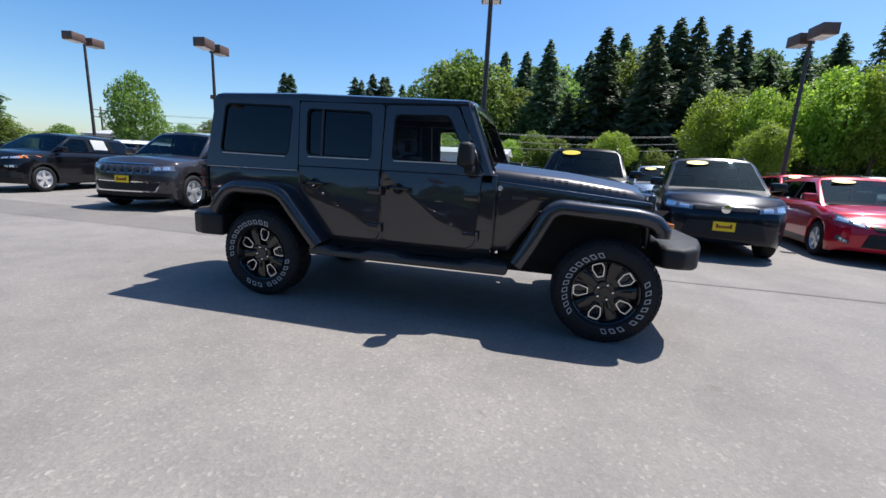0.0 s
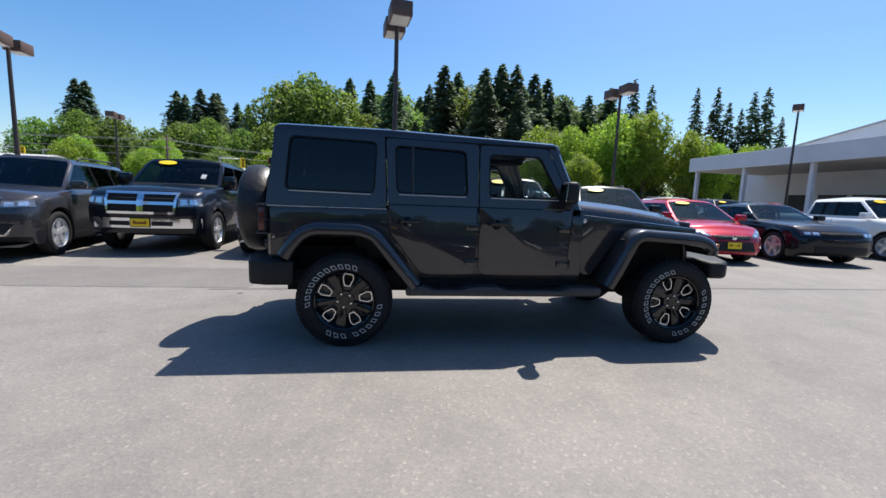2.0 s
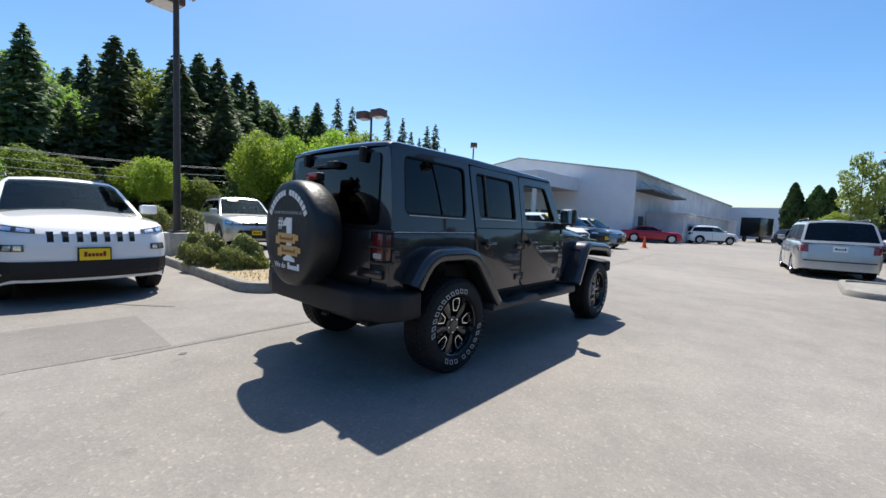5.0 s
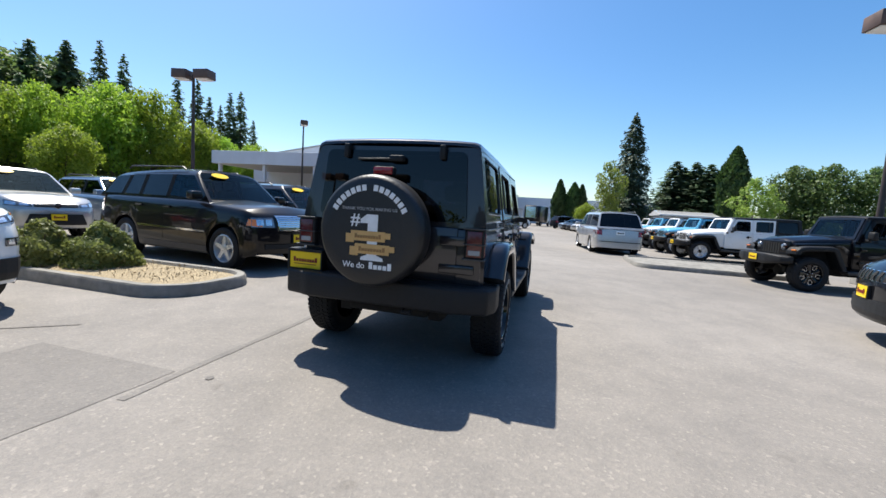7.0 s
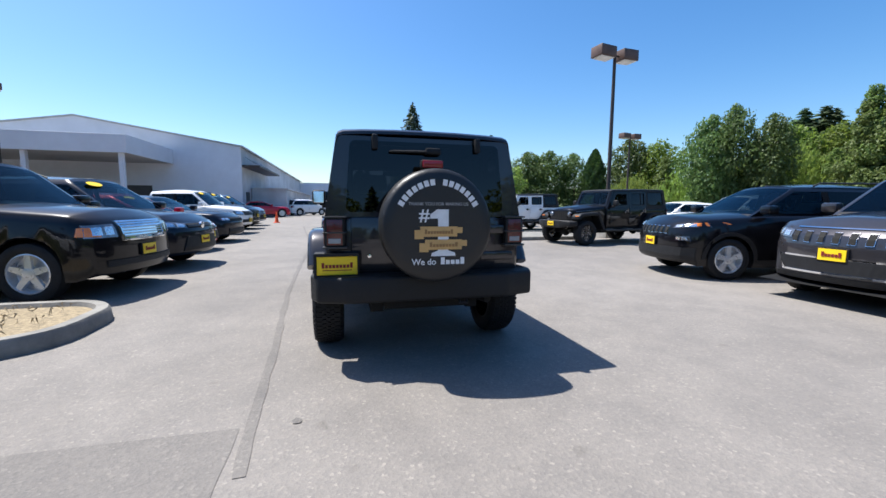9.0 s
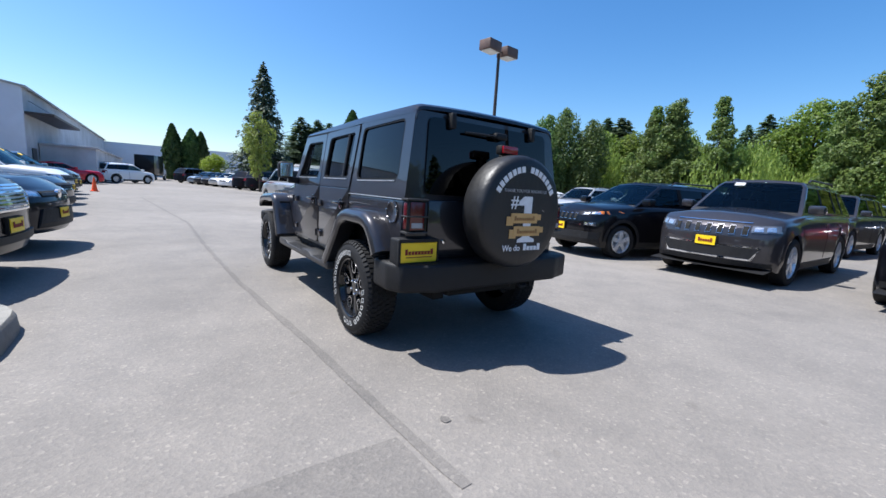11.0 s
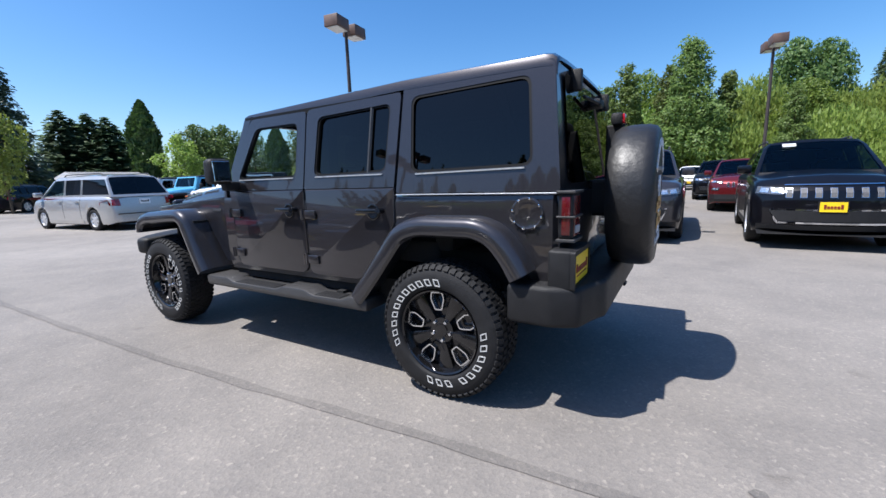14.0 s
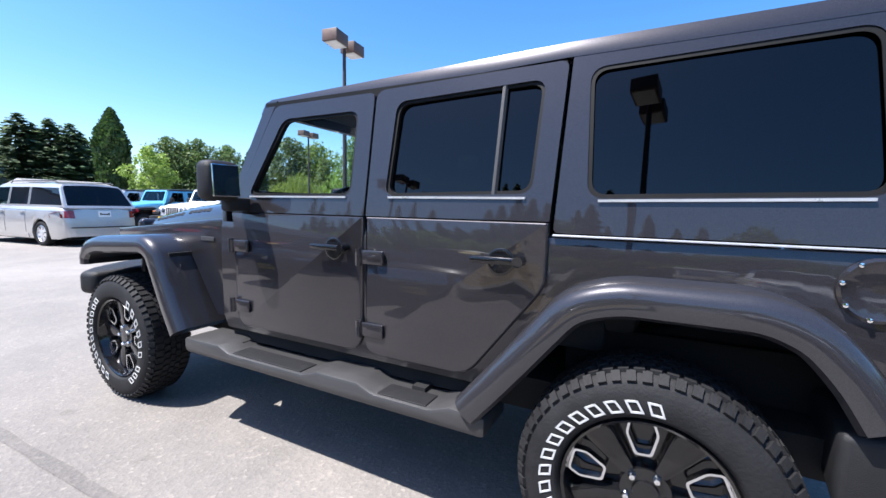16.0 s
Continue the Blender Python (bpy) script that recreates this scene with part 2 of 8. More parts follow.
M = dict(
    asphalt=asphalt("asphalt", (0.219, 0.203, 0.184)),
    asphalt_dark=asphalt("asphalt_dark", (0.172, 0.160, 0.146)),
    sealant=asphalt("sealant", (0.172, 0.160, 0.146)),
    oil=asphalt("oiled_asphalt", (0.145, 0.136, 0.126)),
    concrete=mat("concrete", (0.42, 0.40, 0.36), 0.85, vary=0.2, scale=9, bump=0.5, bump_scale=90),
    kerb=mat("kerb", (0.21, 0.20, 0.18), 0.88, vary=0.3, scale=5, bump=0.6, bump_scale=80),
    straw=mat("straw", (0.31, 0.245, 0.15), 0.95, vary=0.45, scale=30, bump=1.0, bump_scale=160),
    grass=mat("grass", (0.13, 0.17, 0.045), 0.9, vary=0.55, scale=0.35, bump=1.0, bump_scale=3),
    granite=paint("granite_paint", (0.036, 0.0335, 0.0375), 0.50, 0.30, 0.25),
    flare=paint("flare_paint", (0.036, 0.035, 0.040), 0.42, 0.32, 0.22),
    black=paint("black_paint", (0.004, 0.004, 0.006), 0.1, 0.3, coat=0.6),
    navy=paint("navy_paint", (0.006, 0.008, 0.015), 0.3, 0.3, 0.3, coat=0.65),
    grey=paint("grey_paint", (0.050, 0.047, 0.052), 0.5, 0.28, 0.25),
    silver=paint("silver_paint", (0.52, 0.515, 0.505), 0.6, 0.32, 0.2),
    white=paint("white_paint", (0.80, 0.80, 0.80), 0.0, 0.35),
    red=paint("red_paint", (0.46, 0.006, 0.026), 0.25, 0.3, 0.2),
    orange=paint("orange_paint", (0.38, 0.03, 0.014), 0.1, 0.3, 0.2),
    maroon=paint("maroon_paint", (0.12, 0.010, 0.012), 0.4, 0.3, 0.3),
    blue=paint("blue_paint", (0.13, 0.42, 0.62), 0.1, 0.3, 0.2),
    bluegrey=paint("bluegrey_paint", (0.20, 0.26, 0.34), 0.6, 0.32, 0.3),
    plastic=mat("black_plastic", (0.013, 0.013, 0.014), 0.52, vary=0.15, scale=20, bump=0.25, bump_scale=500, spec=0.3),
    trim=mat("satin_trim", (0.035, 0.034, 0.034), 0.42, vary=0.1, bump=0.15, bump_scale=400),
    rubber=mat("tyre_rubber", (0.012, 0.012, 0.013), 0.7, vary=0.35, scale=14, bump=0.2, bump_scale=120, spec=0.3),
    seal=mat("rubber_seal", (0.007, 0.007, 0.007), 0.55, spec=0.2),
    vinyl=mat("cover_vinyl", (0.013, 0.013, 0.014), 0.44, vary=0.12, scale=9, bump=0.35, bump_scale=22),
    under=mat("underbody", (0.006, 0.006, 0.006), 0.85),
    cloth=mat("seat_cloth", (0.03, 0.03, 0.032), 0.9, bump=0.3, bump_scale=300),
    rim_black=paint("rim_black", (0.008, 0.008, 0.009), 0.3, 0.25),
    machined=mat("machined_alloy", (0.75, 0.76, 0.78), 0.22, 1.0, vary=0.06, scale=40),
    slot_mesh=mat("slot_mesh", (0.10, 0.10, 0.105), 0.65, 0.0, vary=0.5, scale=70),
    alloy=mat("alloy", (0.66, 0.67, 0.69), 0.28, 0.6, vary=0.08, scale=15),
    chrome=mat("chrome", (0.85, 0.86, 0.88), 0.07, 1.0, vary=0.03),
    steel=mat("galvanised_steel", (0.40, 0.41, 0.43), 0.45, 0.8, vary=0.15, scale=4),
    glass_dark=glass("privacy_glass", (0.012, 0.014, 0.020), 0.62),
    glass_clear=glass("door_glass", (0.88, 0.93, 0.92), 0.13),
    glass_shield=glass("windscreen_glass", (0.28, 0.35, 0.36), 0.5, (0.50, 0.76, 0.88)),
    lens_deep=mat("deep_red_lens", (0.085, 0.002, 0.004), 0.25, coat=0.5, vary=0.2, scale=60),
    lens_red=mat("red_lens", (0.20, 0.004, 0.008), 0.14, coat=1.0, vary=0.2, scale=60),
    lens_bright=mat("bright_red_lens", (0.42, 0.008, 0.014), 0.15, coat=0.6, vary=0.15, scale=60),
    lens_white=mat("clear_lens", (0.20, 0.21, 0.225), 0.12, 0.6, coat=1.0, vary=0.45, scale=11),
    lamp_bowl=mat("reflector_bowl", (0.80, 0.82, 0.85), 0.18, 0.85, vary=0.3, scale=45),
    lens_amber=mat("amber_lens", (0.75, 0.20, 0.02), 0.15, coat=1.0, vary=0.15, scale=50),
    lamp_dark=mat("smoked_lens", (0.05, 0.055, 0.065), 0.08, 0.3, coat=1.0, vary=0.4, scale=30),
    plate_yellow=mat("yellow_plate", (0.88, 0.60, 0.010), 0.4, vary=0.06),
    ink=mat("dark_red_ink", (0.20, 0.012, 0.010), 0.6),
    print_white=mat("white_print", (0.78, 0.78, 0.78), 0.6, vary=0.08, scale=20),
    print_grey=mat("grey_print", (0.34, 0.34, 0.34), 0.6, vary=0.15, scale=20),
    ribbon=mat("tan_print", (0.60, 0.36, 0.13), 0.6, vary=0.1, scale=12),
    print_brown=mat("brown_print", (0.30, 0.16, 0.055), 0.6),
    tyre_white=mat("raised_white", (0.46, 0.46, 0.45), 0.7, vary=0.15, scale=40),
    paper=mat("paper", (0.78, 0.79, 0.78), 0.7, vary=0.1),
    sticker=mat("yellow_sticker", (0.95, 0.62, 0.01), 0.5, vary=0.05),
    pole=mat("bronze_pole", (0.050, 0.038, 0.034), 0.5, 0.1, vary=0.2, scale=3),
    lamp_box=mat("bronze_housing", (0.115, 0.070, 0.055), 0.55, 0.1, vary=0.2, scale=5),
    lamp_glass=mat("lamp_diffuser", (0.62, 0.63, 0.62), 0.25, vary=0.1, coat=0.5),
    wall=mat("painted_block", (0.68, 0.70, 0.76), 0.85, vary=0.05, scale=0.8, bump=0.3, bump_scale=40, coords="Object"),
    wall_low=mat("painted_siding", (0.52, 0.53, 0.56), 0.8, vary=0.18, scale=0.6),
    fascia=mat("metal_fascia", (0.63, 0.64, 0.69), 0.6, vary=0.05, scale=1.0),
    soffit=mat("soffit", (0.45, 0.44, 0.42), 0.9, vary=0.1),
    roofing=mat("roof_membrane", (0.40, 0.40, 0.40), 0.8, vary=0.15, scale=1),
    dark_open=mat("dark_door", (0.03, 0.03, 0.035), 0.4),
    cone=mat("cone_plastic", (0.85, 0.10, 0.02), 0.6),
    bark=mat("bark", (0.10, 0.075, 0.05), 0.95, vary=0.4, scale=8, bump=1.0, bump_scale=25),
    wood=mat("weathered_pole", (0.17, 0.13, 0.10), 0.9, vary=0.3, scale=6, bump=0.5),
    wire=mat("cable", (0.22, 0.22, 0.22), 0.6),
    fir=leaves("fir_needles", (0.070, 0.112, 0.062), (0.170, 0.235, 0.112), 0.55),
    spruce=leaves("spruce_needles", (0.045, 0.078, 0.050), (0.115, 0.165, 0.085), 0.25),
    maple=leaves("maple_leaves", (0.105, 0.178, 0.030), (0.25, 0.35, 0.062), 0.58, 0.025),
    lime=leaves("bright_leaves", (0.205, 0.32, 0.025), (0.375, 0.52, 0.062), 0.55, 0.015),
    willow=leaves("pale_leaves", (0.17, 0.235, 0.04), (0.33, 0.41, 0.09), 0.5, 0.02),
    dark_leaf=leaves("dark_leaves", (0.068, 0.118, 0.036), (0.165, 0.240, 0.068), 0.50, 0.015),
    bush=leaves("bush_leaves", (0.135, 0.170, 0.042), (0.275, 0.310, 0.090), 0.45, 0.012),
    cypress=leaves("cypress_needles", (0.030, 0.066, 0.016), (0.070, 0.125, 0.030), 0.28, 0.01),
    shrub=leaves("shrub_leaves", (0.098, 0.150, 0.038), (0.222, 0.285, 0.082), 0.55, 0.015),
)


# ---- building tools ----
def part(name, bm, material, parent, label="", smooth=None, kind=""):
    """Links a bmesh as one mesh object under a thing or a part."""
    me = bpy.data.meshes.new(name)
    if smooth is not None:
        for f in bm.faces:
            f.smooth = True
    bm.to_mesh(me)
    bm.free()
    if smooth:
        me.set_sharp_from_angle(angle=radians(smooth))
    me.materials.append(M[material])
    ob = new(name, me)
    ob.parent = parent
    return tagged(ob, label, kind=kind)


def again(ob, parent, m=None):
    """Another object on the same mesh, with its own children."""
    o = new(ob.name.split(".")[0], ob.data)
    o.parent = parent
    o.matrix_basis = m if m is not None else ob.matrix_basis
    if ob.get("label"):
        o["label"] = ob["label"]
    for c in ob.children:
        again(c, o)
    return o


def thing(name, label, category, group="", kind=""):
    ob = new(name)
    ob.empty_display_size = 0.2
    return tagged(ob, label, category, group, kind)


def bm_new():
    return bmesh.new()


def box(bm, x0, x1, y0, y1, z0, z1, bevel=0.0, seg=2, m=None):
    r = bmesh.ops.create_cube(bm, size=1)
    vs = r["verts"]
    t = Matrix.Translation(((x0 + x1) / 2, (y0 + y1) / 2, (z0 + z1) / 2)) @ Matrix.Diagonal((abs(x1 - x0), abs(y1 - y0), abs(z1 - z0), 1))
    bmesh.ops.transform(bm, matrix=(m @ t) if m else t, verts=vs)
    if bevel:
        es = list({e for v in vs for e in v.link_edges})
        bmesh.ops.bevel(bm, geom=es, offset=bevel, segments=seg, affect="EDGES", profile=0.5)
    return bm


def tube(bm, a, b, ra, rb=None, n=10, cap=True):
    a, b = Vector(a), Vector(b)
    rb = ra if rb is None else rb
    q = (b - a).to_track_quat("Z", "Y").to_matrix()
    rings = []
    for c, r in ((a, ra), (b, rb)):
        rings.append([bm.verts.new(c + q @ Vector((r * math.cos(2 * math.pi * i / n), r * math.sin(2 * math.pi * i / n), 0))) for i in range(n)])
    for i in range(n):
        j = (i + 1) % n
        bm.faces.new((rings[0][i], rings[0][j], rings[1][j], rings[1][i]))
    if cap:
        bm.faces.new(rings[0][::-1])
        bm.faces.new(rings[1])
    return bm


def path_tube(bm, pts, r, n=8):
    """A tube along a line of points, welded at its bends."""
    P = [Vector(p) for p in pts]
    rings = []
    for i, p in enumerate(P):
        d = (P[min(i + 1, len(P) - 1)] - P[max(i - 1, 0)]).normalized()
        q = d.to_track_quat("Z", "Y").to_matrix()
        rings.append([p + q @ Vector((r * math.cos(2 * math.pi * k / n), r * math.sin(2 * math.pi * k / n), 0)) for k in range(n)])
    vs = skin(bm, rings, closed=True)
    bm.faces.new(vs[0][::-1])
    bm.faces.new(vs[-1])
    return bm


def prism(bm, outline, axis, lo, hi, bevel=0.0, seg=2):
    """Extrudes an outline (two coordinates in cyclic order of the other axes) along an axis from lo to hi."""
    def at(p, d):
        return {"x": (d, p[0], p[1]), "y": (p[0], d, p[1]), "z": (p[0], p[1], d)}[axis]
    a = [bm.verts.new(at(p, lo)) for p in outline]
    b = [bm.verts.new(at(p, hi)) for p in outline]
    n = len(outline)
    fs = [bm.faces.new(a), bm.faces.new(b[::-1])]
    for i in range(n):
        j = (i + 1) % n
        fs.append(bm.faces.new((a[j], a[i], b[i], b[j])))
    bmesh.ops.recalc_face_normals(bm, faces=fs)
    if bevel:
        bmesh.ops.bevel(bm, geom=list({e for f in fs for e in f.edges}), offset=bevel, segments=seg, affect="EDGES", profile=0.5)
    return bm


def lathe(bm, profile, n=32, axis="y", centre=(0, 0, 0), sharp=None):
    """Turns (radius, offset) points round an axis through the centre."""
    c = Vector(centre)
    rings = []
    for r, o in profile:
        ring = []
        for i in range(n):
            s, k = math.sin(2 * math.pi * i / n) * r, math.cos(2 * math.pi * i / n) * r
            ring.append(bm.verts.new(c + Vector({"y": (k, o, s), "z": (k, s, o), "x": (o, k, s)}[axis])))
        rings.append(ring)
    for a, b in zip(rings, rings[1:]):
        for i in range(n):
            j = (i + 1) % n
            bm.faces.new((a[i], a[j], b[j], b[i]))
    bmesh.ops.recalc_face_normals(bm, faces=bm.faces[:])
    return bm


def skin(bm, grid, closed=False):
    """Quads over a grid of points (rows of equal length)."""
    vs = [[bm.verts.new(p) for p in row] for row in grid]
    for a, b in zip(vs, vs[1:]):
        n = len(a)
        for i in range(n if closed else n - 1):
            j = (i + 1) % n
            bm.faces.new((a[i], a[j], b[j], b[i]))
    return vs


def lerp(a, b, t):
    return a + (b - a) * t


def interp(table, x):
    """Straight-line table look-up: ((x, value), ...) in rising x."""
    if x <= table[0][0]:
        return table[0][1]
    for (x0, v0), (x1, v1) in zip(table, table[1:]):
        if x <= x1:
            return lerp(v0, v1, (x - x0) / (x1 - x0))
    return table[-1][1]


def sheet(grid, thick, flip=False):
    """A curved plate of some thickness over a grid of points."""
    bm = bm_new()
    skin(bm, grid)
    bmesh.ops.recalc_face_normals(bm, faces=bm.faces[:])
    if flip:
        bmesh.ops.reverse_faces(bm, faces=bm.faces[:])
    bmesh.ops.solidify(bm, geom=bm.faces[:], thickness=thick)
    return bm


def shell(bm, thick):
    """Gives an open skin an inner side and closed rims, without overshooting at sharp corners."""
    bmesh.ops.recalc_face_normals(bm, faces=bm.faces[:])
    bm.normal_update()
    faces, rim = bm.faces[:], [e for e in bm.edges if e.is_boundary]
    inner = {v: bm.verts.new(v.co - v.normal * thick) for v in bm.verts[:]}
    for f in faces:
        bm.faces.new([inner[v] for v in reversed(f.verts)])
    for e in rim:
        a, b = e.verts
        bm.faces.new((a, b, inner[b], inner[a]))
    return bm


def quad_grid(c, nu, nv):
    """Bilinear points between four corners."""
    a, b, d, e = (Vector(p) for p in c)
    return [[a.lerp(b, i / nu).lerp(e.lerp(d, i / nu), j / nv) for i in range(nu + 1)] for j in range(nv + 1)]


# ---- ground, kerbs, building ----
def rise(x, y):
    """Height of the land: level over the lot, rising to the wooded hills."""
    d = math.hypot(x, y)
    north = max(0.0, y - 62) * 0.10 if y > 62 else 0.0
    south = max(0.0, -y - 46) * (0.26 if x < 35 else 0.12)
    return min(north, 9.0) + min(south, 13.0)


def ground_mesh(bm, xs, ys):
    skin(bm, [[Vector((x, y, rise(x, y))) for x in xs] for y in ys])


def steps(*spans):
    out = []
    for a, b, n in spans:
        out += [lerp(a, b, k / n) for k in range(n)]
    return out + [spans[-1][1]]


bm = bm_new()
ax = steps((-2400, -300, 3), (-300, -90, 7), (-90, 110, 20), (110, 300, 6), (300, 2400, 3))
ground_mesh(bm, ax, steps((-2400, -300, 3), (-300, -44, 20), (-44, 60, 10), (60, 300, 20), (300, 2400, 3)))
bmesh.ops.recalc_face_normals(bm, faces=bm.faces[:])
ground = tagged(new("ground", bpy.data.meshes.new("ground")), "grassy land rising to wooded hills round the lot", "ground", kind="structure")
bm.to_mesh(ground.data)
bm.free()
ground.data.materials.append(M["grass"])
ground.location.z = -0.06
bm = bm_new()
box(bm, -70, 95, -40, 58, -0.3, 0.0)
lot = part("pavement", bm, "asphalt", None)
tagged(lot, "worn grey asphalt of a car lot with fine stones and stains", "asphalt", kind="structure")


def strip(name, label, pts, width, material, z, seed):
    """A flat run of patching along a line, with uneven edges."""
    rnd = random.Random(seed)
    bm = bm_new()
    rows = []
    for (a, b) in zip(pts, pts[1:]):
        a, b = Vector((*a, 0)), Vector((*b, 0))
        n = max(2, int((b - a).length / 0.10))
        d = (b - a).normalized()
        s = Vector((-d.y, d.x, 0))
        for k in range(n + (1 if b == Vector((*pts[-1], 0)) else 0)):
            c = a.lerp(b, k / n)
            wob = noise.noise(c * 0.5) * 0.02
            rows.append([c + s * (wob + width / 2 + min(width, 0.09) * 0.28 * noise.noise(c * 3.1 + Vector((seed, 0, 0)))) + Vector((0, 0, z)), c + s * (wob - width / 2 + min(width, 0.09) * 0.28 * noise.noise(c * 3.3 + Vector((0, seed, 5)))) + Vector((0, 0, z))])
    skin(bm, rows)
    bm.normal_update()
    if bm.faces[:][0].normal.z < 0:
        bmesh.ops.reverse_faces(bm, faces=bm.faces[:])
    ob = part(name, bm, material, None)
    return tagged(ob, label, "asphalt", kind="structure")


strip("asphalt_patch", "long darker asphalt trench patch", [(-30, 2.0), (-1.45, 1.93)], 1.38, "asphalt_dark", 0.003, 1)
strip("asphalt_seam", "dark sealed seam in the asphalt", [(-1.9, 1.15), (-1.4, 1.19), (0.2, 1.265), (2.5, 1.42), (5.5, 1.47), (9.0, 1.5), (20, 2.6)], 0.062, "sealant", 0.004, 2)
strip("asphalt_seam", "faint crack across the asphalt", [(-1.0, 2.9), (-2.2, 4.2), (-2.4, 8)], 0.03, "asphalt_dark", 0.005, 6)


def stain(x, y, r, seed, stretch=1.0, turn=0.0):
    """A small dark spill on the asphalt with an uneven rim."""
    bm = bm_new()
    ring = []
    for k in range(28):
        a = 2 * math.pi * k / 28
        q = r * (1 + 0.45 * noise.noise(Vector((math.cos(a) * 1.4, math.sin(a) * 1.4, seed))))
        u, v = q * stretch * math.cos(a), q * math.sin(a)
        ring.append(bm.verts.new((x + u * math.cos(turn) - v * math.sin(turn), y + u * math.sin(turn) + v * math.cos(turn), 0.0055)))
    bm.faces.new(ring)
    ob = part("oil_stain", bm, "oil", None)
    return tagged(ob, "small dark oil stain on the asphalt", "stain", kind="structure")


stain(-1.445, 0.944, 0.024, 5.3, 1.5, 0.2)


def island(name, outline, label, fill, height=0.15, width=0.16):
    """A kerbed bed: a raised kerb ring round loose soil."""
    root = thing(name, label, "kerb island", kind="structure")
    n = len(outline)
    out, inn = [], []
    for i, p in enumerate(outline):
        a, b = Vector(outline[i - 1]), Vector(outline[(i + 1) % n])
        d = (b - a).normalized()
        s = Vector((-d.y, d.x))
        out.append(Vector(p))
        inn.append(Vector(p) + s * width)
    bm = bm_new()
    rows = []
    for o, q in zip(out, inn):
        f = lambda t: o.lerp(q, t)
        rows.append([Vector((*f(0.0), 0.0)), Vector((*f(0.10), height * 0.8)), Vector((*f(0.22), height)), Vector((*f(0.85), height)), Vector((*f(1.0), height - 0.05))])
    rows.append(rows[0])
    skin(bm, rows)
    bmesh.ops.remove_doubles(bm, verts=bm.verts[:], dist=0.001)
    bmesh.ops.recalc_face_normals(bm, faces=bm.faces[:])
    part("kerb", bm, "kerb", root, "worn concrete kerb", smooth=50)
    bm = bm_new()
    c = sum((Vector((*q, 0)) for q in inn), Vector()) / n
    ring = [bm.verts.new((*q, height - 0.045)) for q in inn]
    mid = [bm.verts.new((*(Vector(q).lerp(c.xy, 0.5)), height + 0.02)) for q in inn]
    hub = bm.verts.new((c.x, c.y, height + 0.04))
    for i in range(n):
        j = (i + 1) % n
        bm.faces.new((ring[i], ring[j], mid[j], mid[i]))
        bm.faces.new((mid[i], mid[j], hub))
    bmesh.ops.recalc_face_normals(bm, faces=bm.faces[:])
    part("bed", bm, fill, root, "dry straw-coloured soil", smooth=60)
    return root


def rounded(x0, x1, y0, y1, r):
    """An outline in anticlockwise order with rounded near corners."""
    pts = []
    for cx, cy, a0 in ((x1 - r, y1 - r, 0), (x0 + r, y1 - r, 90), (x0 + r, y0 + r, 180), (x1 - r, y0 + r, 270)):
        pts += [(cx + r * math.cos(radians(a0 + k * 15)), cy + r * math.sin(radians(a0 + k * 15))) for k in range(7)]
    return pts


island("planting_island", rounded(-0.02, 1.62, 3.02, 14.0, 0.62), "kerbed island of dry straw with shrubs and a lamp post", "straw")
island("kerb_island", rounded(9.4, 12.6, -8.5, -3.6, 0.5), "low kerbed island beside the white off-roader", "kerb", 0.13)

# building
B = thing("sales_building", "long white-painted block building with a shallow gable roof", "building")


def wall_panel(name, pts, thick, material, label=""):
    bm = bm_new()
    d = Vector((thick, 0, 0)) if len({p[0] for p in pts}) == 1 else Vector((0, thick, 0))
    a, b = [bm.verts.new(p) for p in pts], [bm.verts.new(Vector(p) + d) for p in pts]
    bm.faces.new(a)
    bm.faces.new(b[::-1])
    for i in range(len(a)):
        j = (i + 1) % len(a)
        bm.faces.new((a[j], a[i], b[i], b[j]))
    bmesh.ops.recalc_face_normals(bm, faces=bm.faces[:])
    return part(name, bm, material, B, label)


X0, YR, YP, YL, ZE, ZP = 36.2, 9.0, 21.2, 33.4, 6.2, 8.15
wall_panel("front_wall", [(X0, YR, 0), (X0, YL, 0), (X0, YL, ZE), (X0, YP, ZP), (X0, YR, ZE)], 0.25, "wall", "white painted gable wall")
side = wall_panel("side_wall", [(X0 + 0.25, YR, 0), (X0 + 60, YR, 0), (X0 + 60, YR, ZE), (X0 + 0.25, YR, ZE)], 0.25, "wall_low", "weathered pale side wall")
for ya, za, yb_, zb_ in ((YR - 0.25, ZE - 0.04, YP, ZP), (YP, ZP, YL + 0.25, ZE - 0.04)):
    bm = bm_new()
    prism(bm, [(ya, za), (yb_, zb_), (yb_, zb_ + 0.14), (ya, za + 0.14)], "x", X0 - 0.12, X0 + 60)
    part("roof", bm, "roofing", B, "pale low-pitched roof")
bm = bm_new()
box(bm, X0 + 1.6, X0 + 3.0, YR - 0.05, YR + 0.02, 0, 2.3)
part("door", bm, "dark_open", B, "dark doorway")
for k in range(3):
    bm = bm_new()
    xw = X0 + 42 + k * 5.5
    box(bm, xw, xw + 3.2, YR - 0.05, YR + 0.02, 0.1, 2.9)
    part("loading_door", bm, "fascia", B, "pale roll-up door")
bm = bm_new()
box(bm, X0 + 0.3, X0 + 13.0, YR - 1.5, YR - 0.004, 4.50, 4.68, 0.03)
part("awning", bm, "pole", B, "dark flat awning")
for k in range(4):
    bm = bm_new()
    path_tube(bm, [(X0 + 1.6 + k * 3.6, YR - 1.4, 4.6), (X0 + 1.6 + k * 3.6, YR - 0.05, 5.5)], 0.03, 6)
    part("awning_rod", bm, "steel", B)
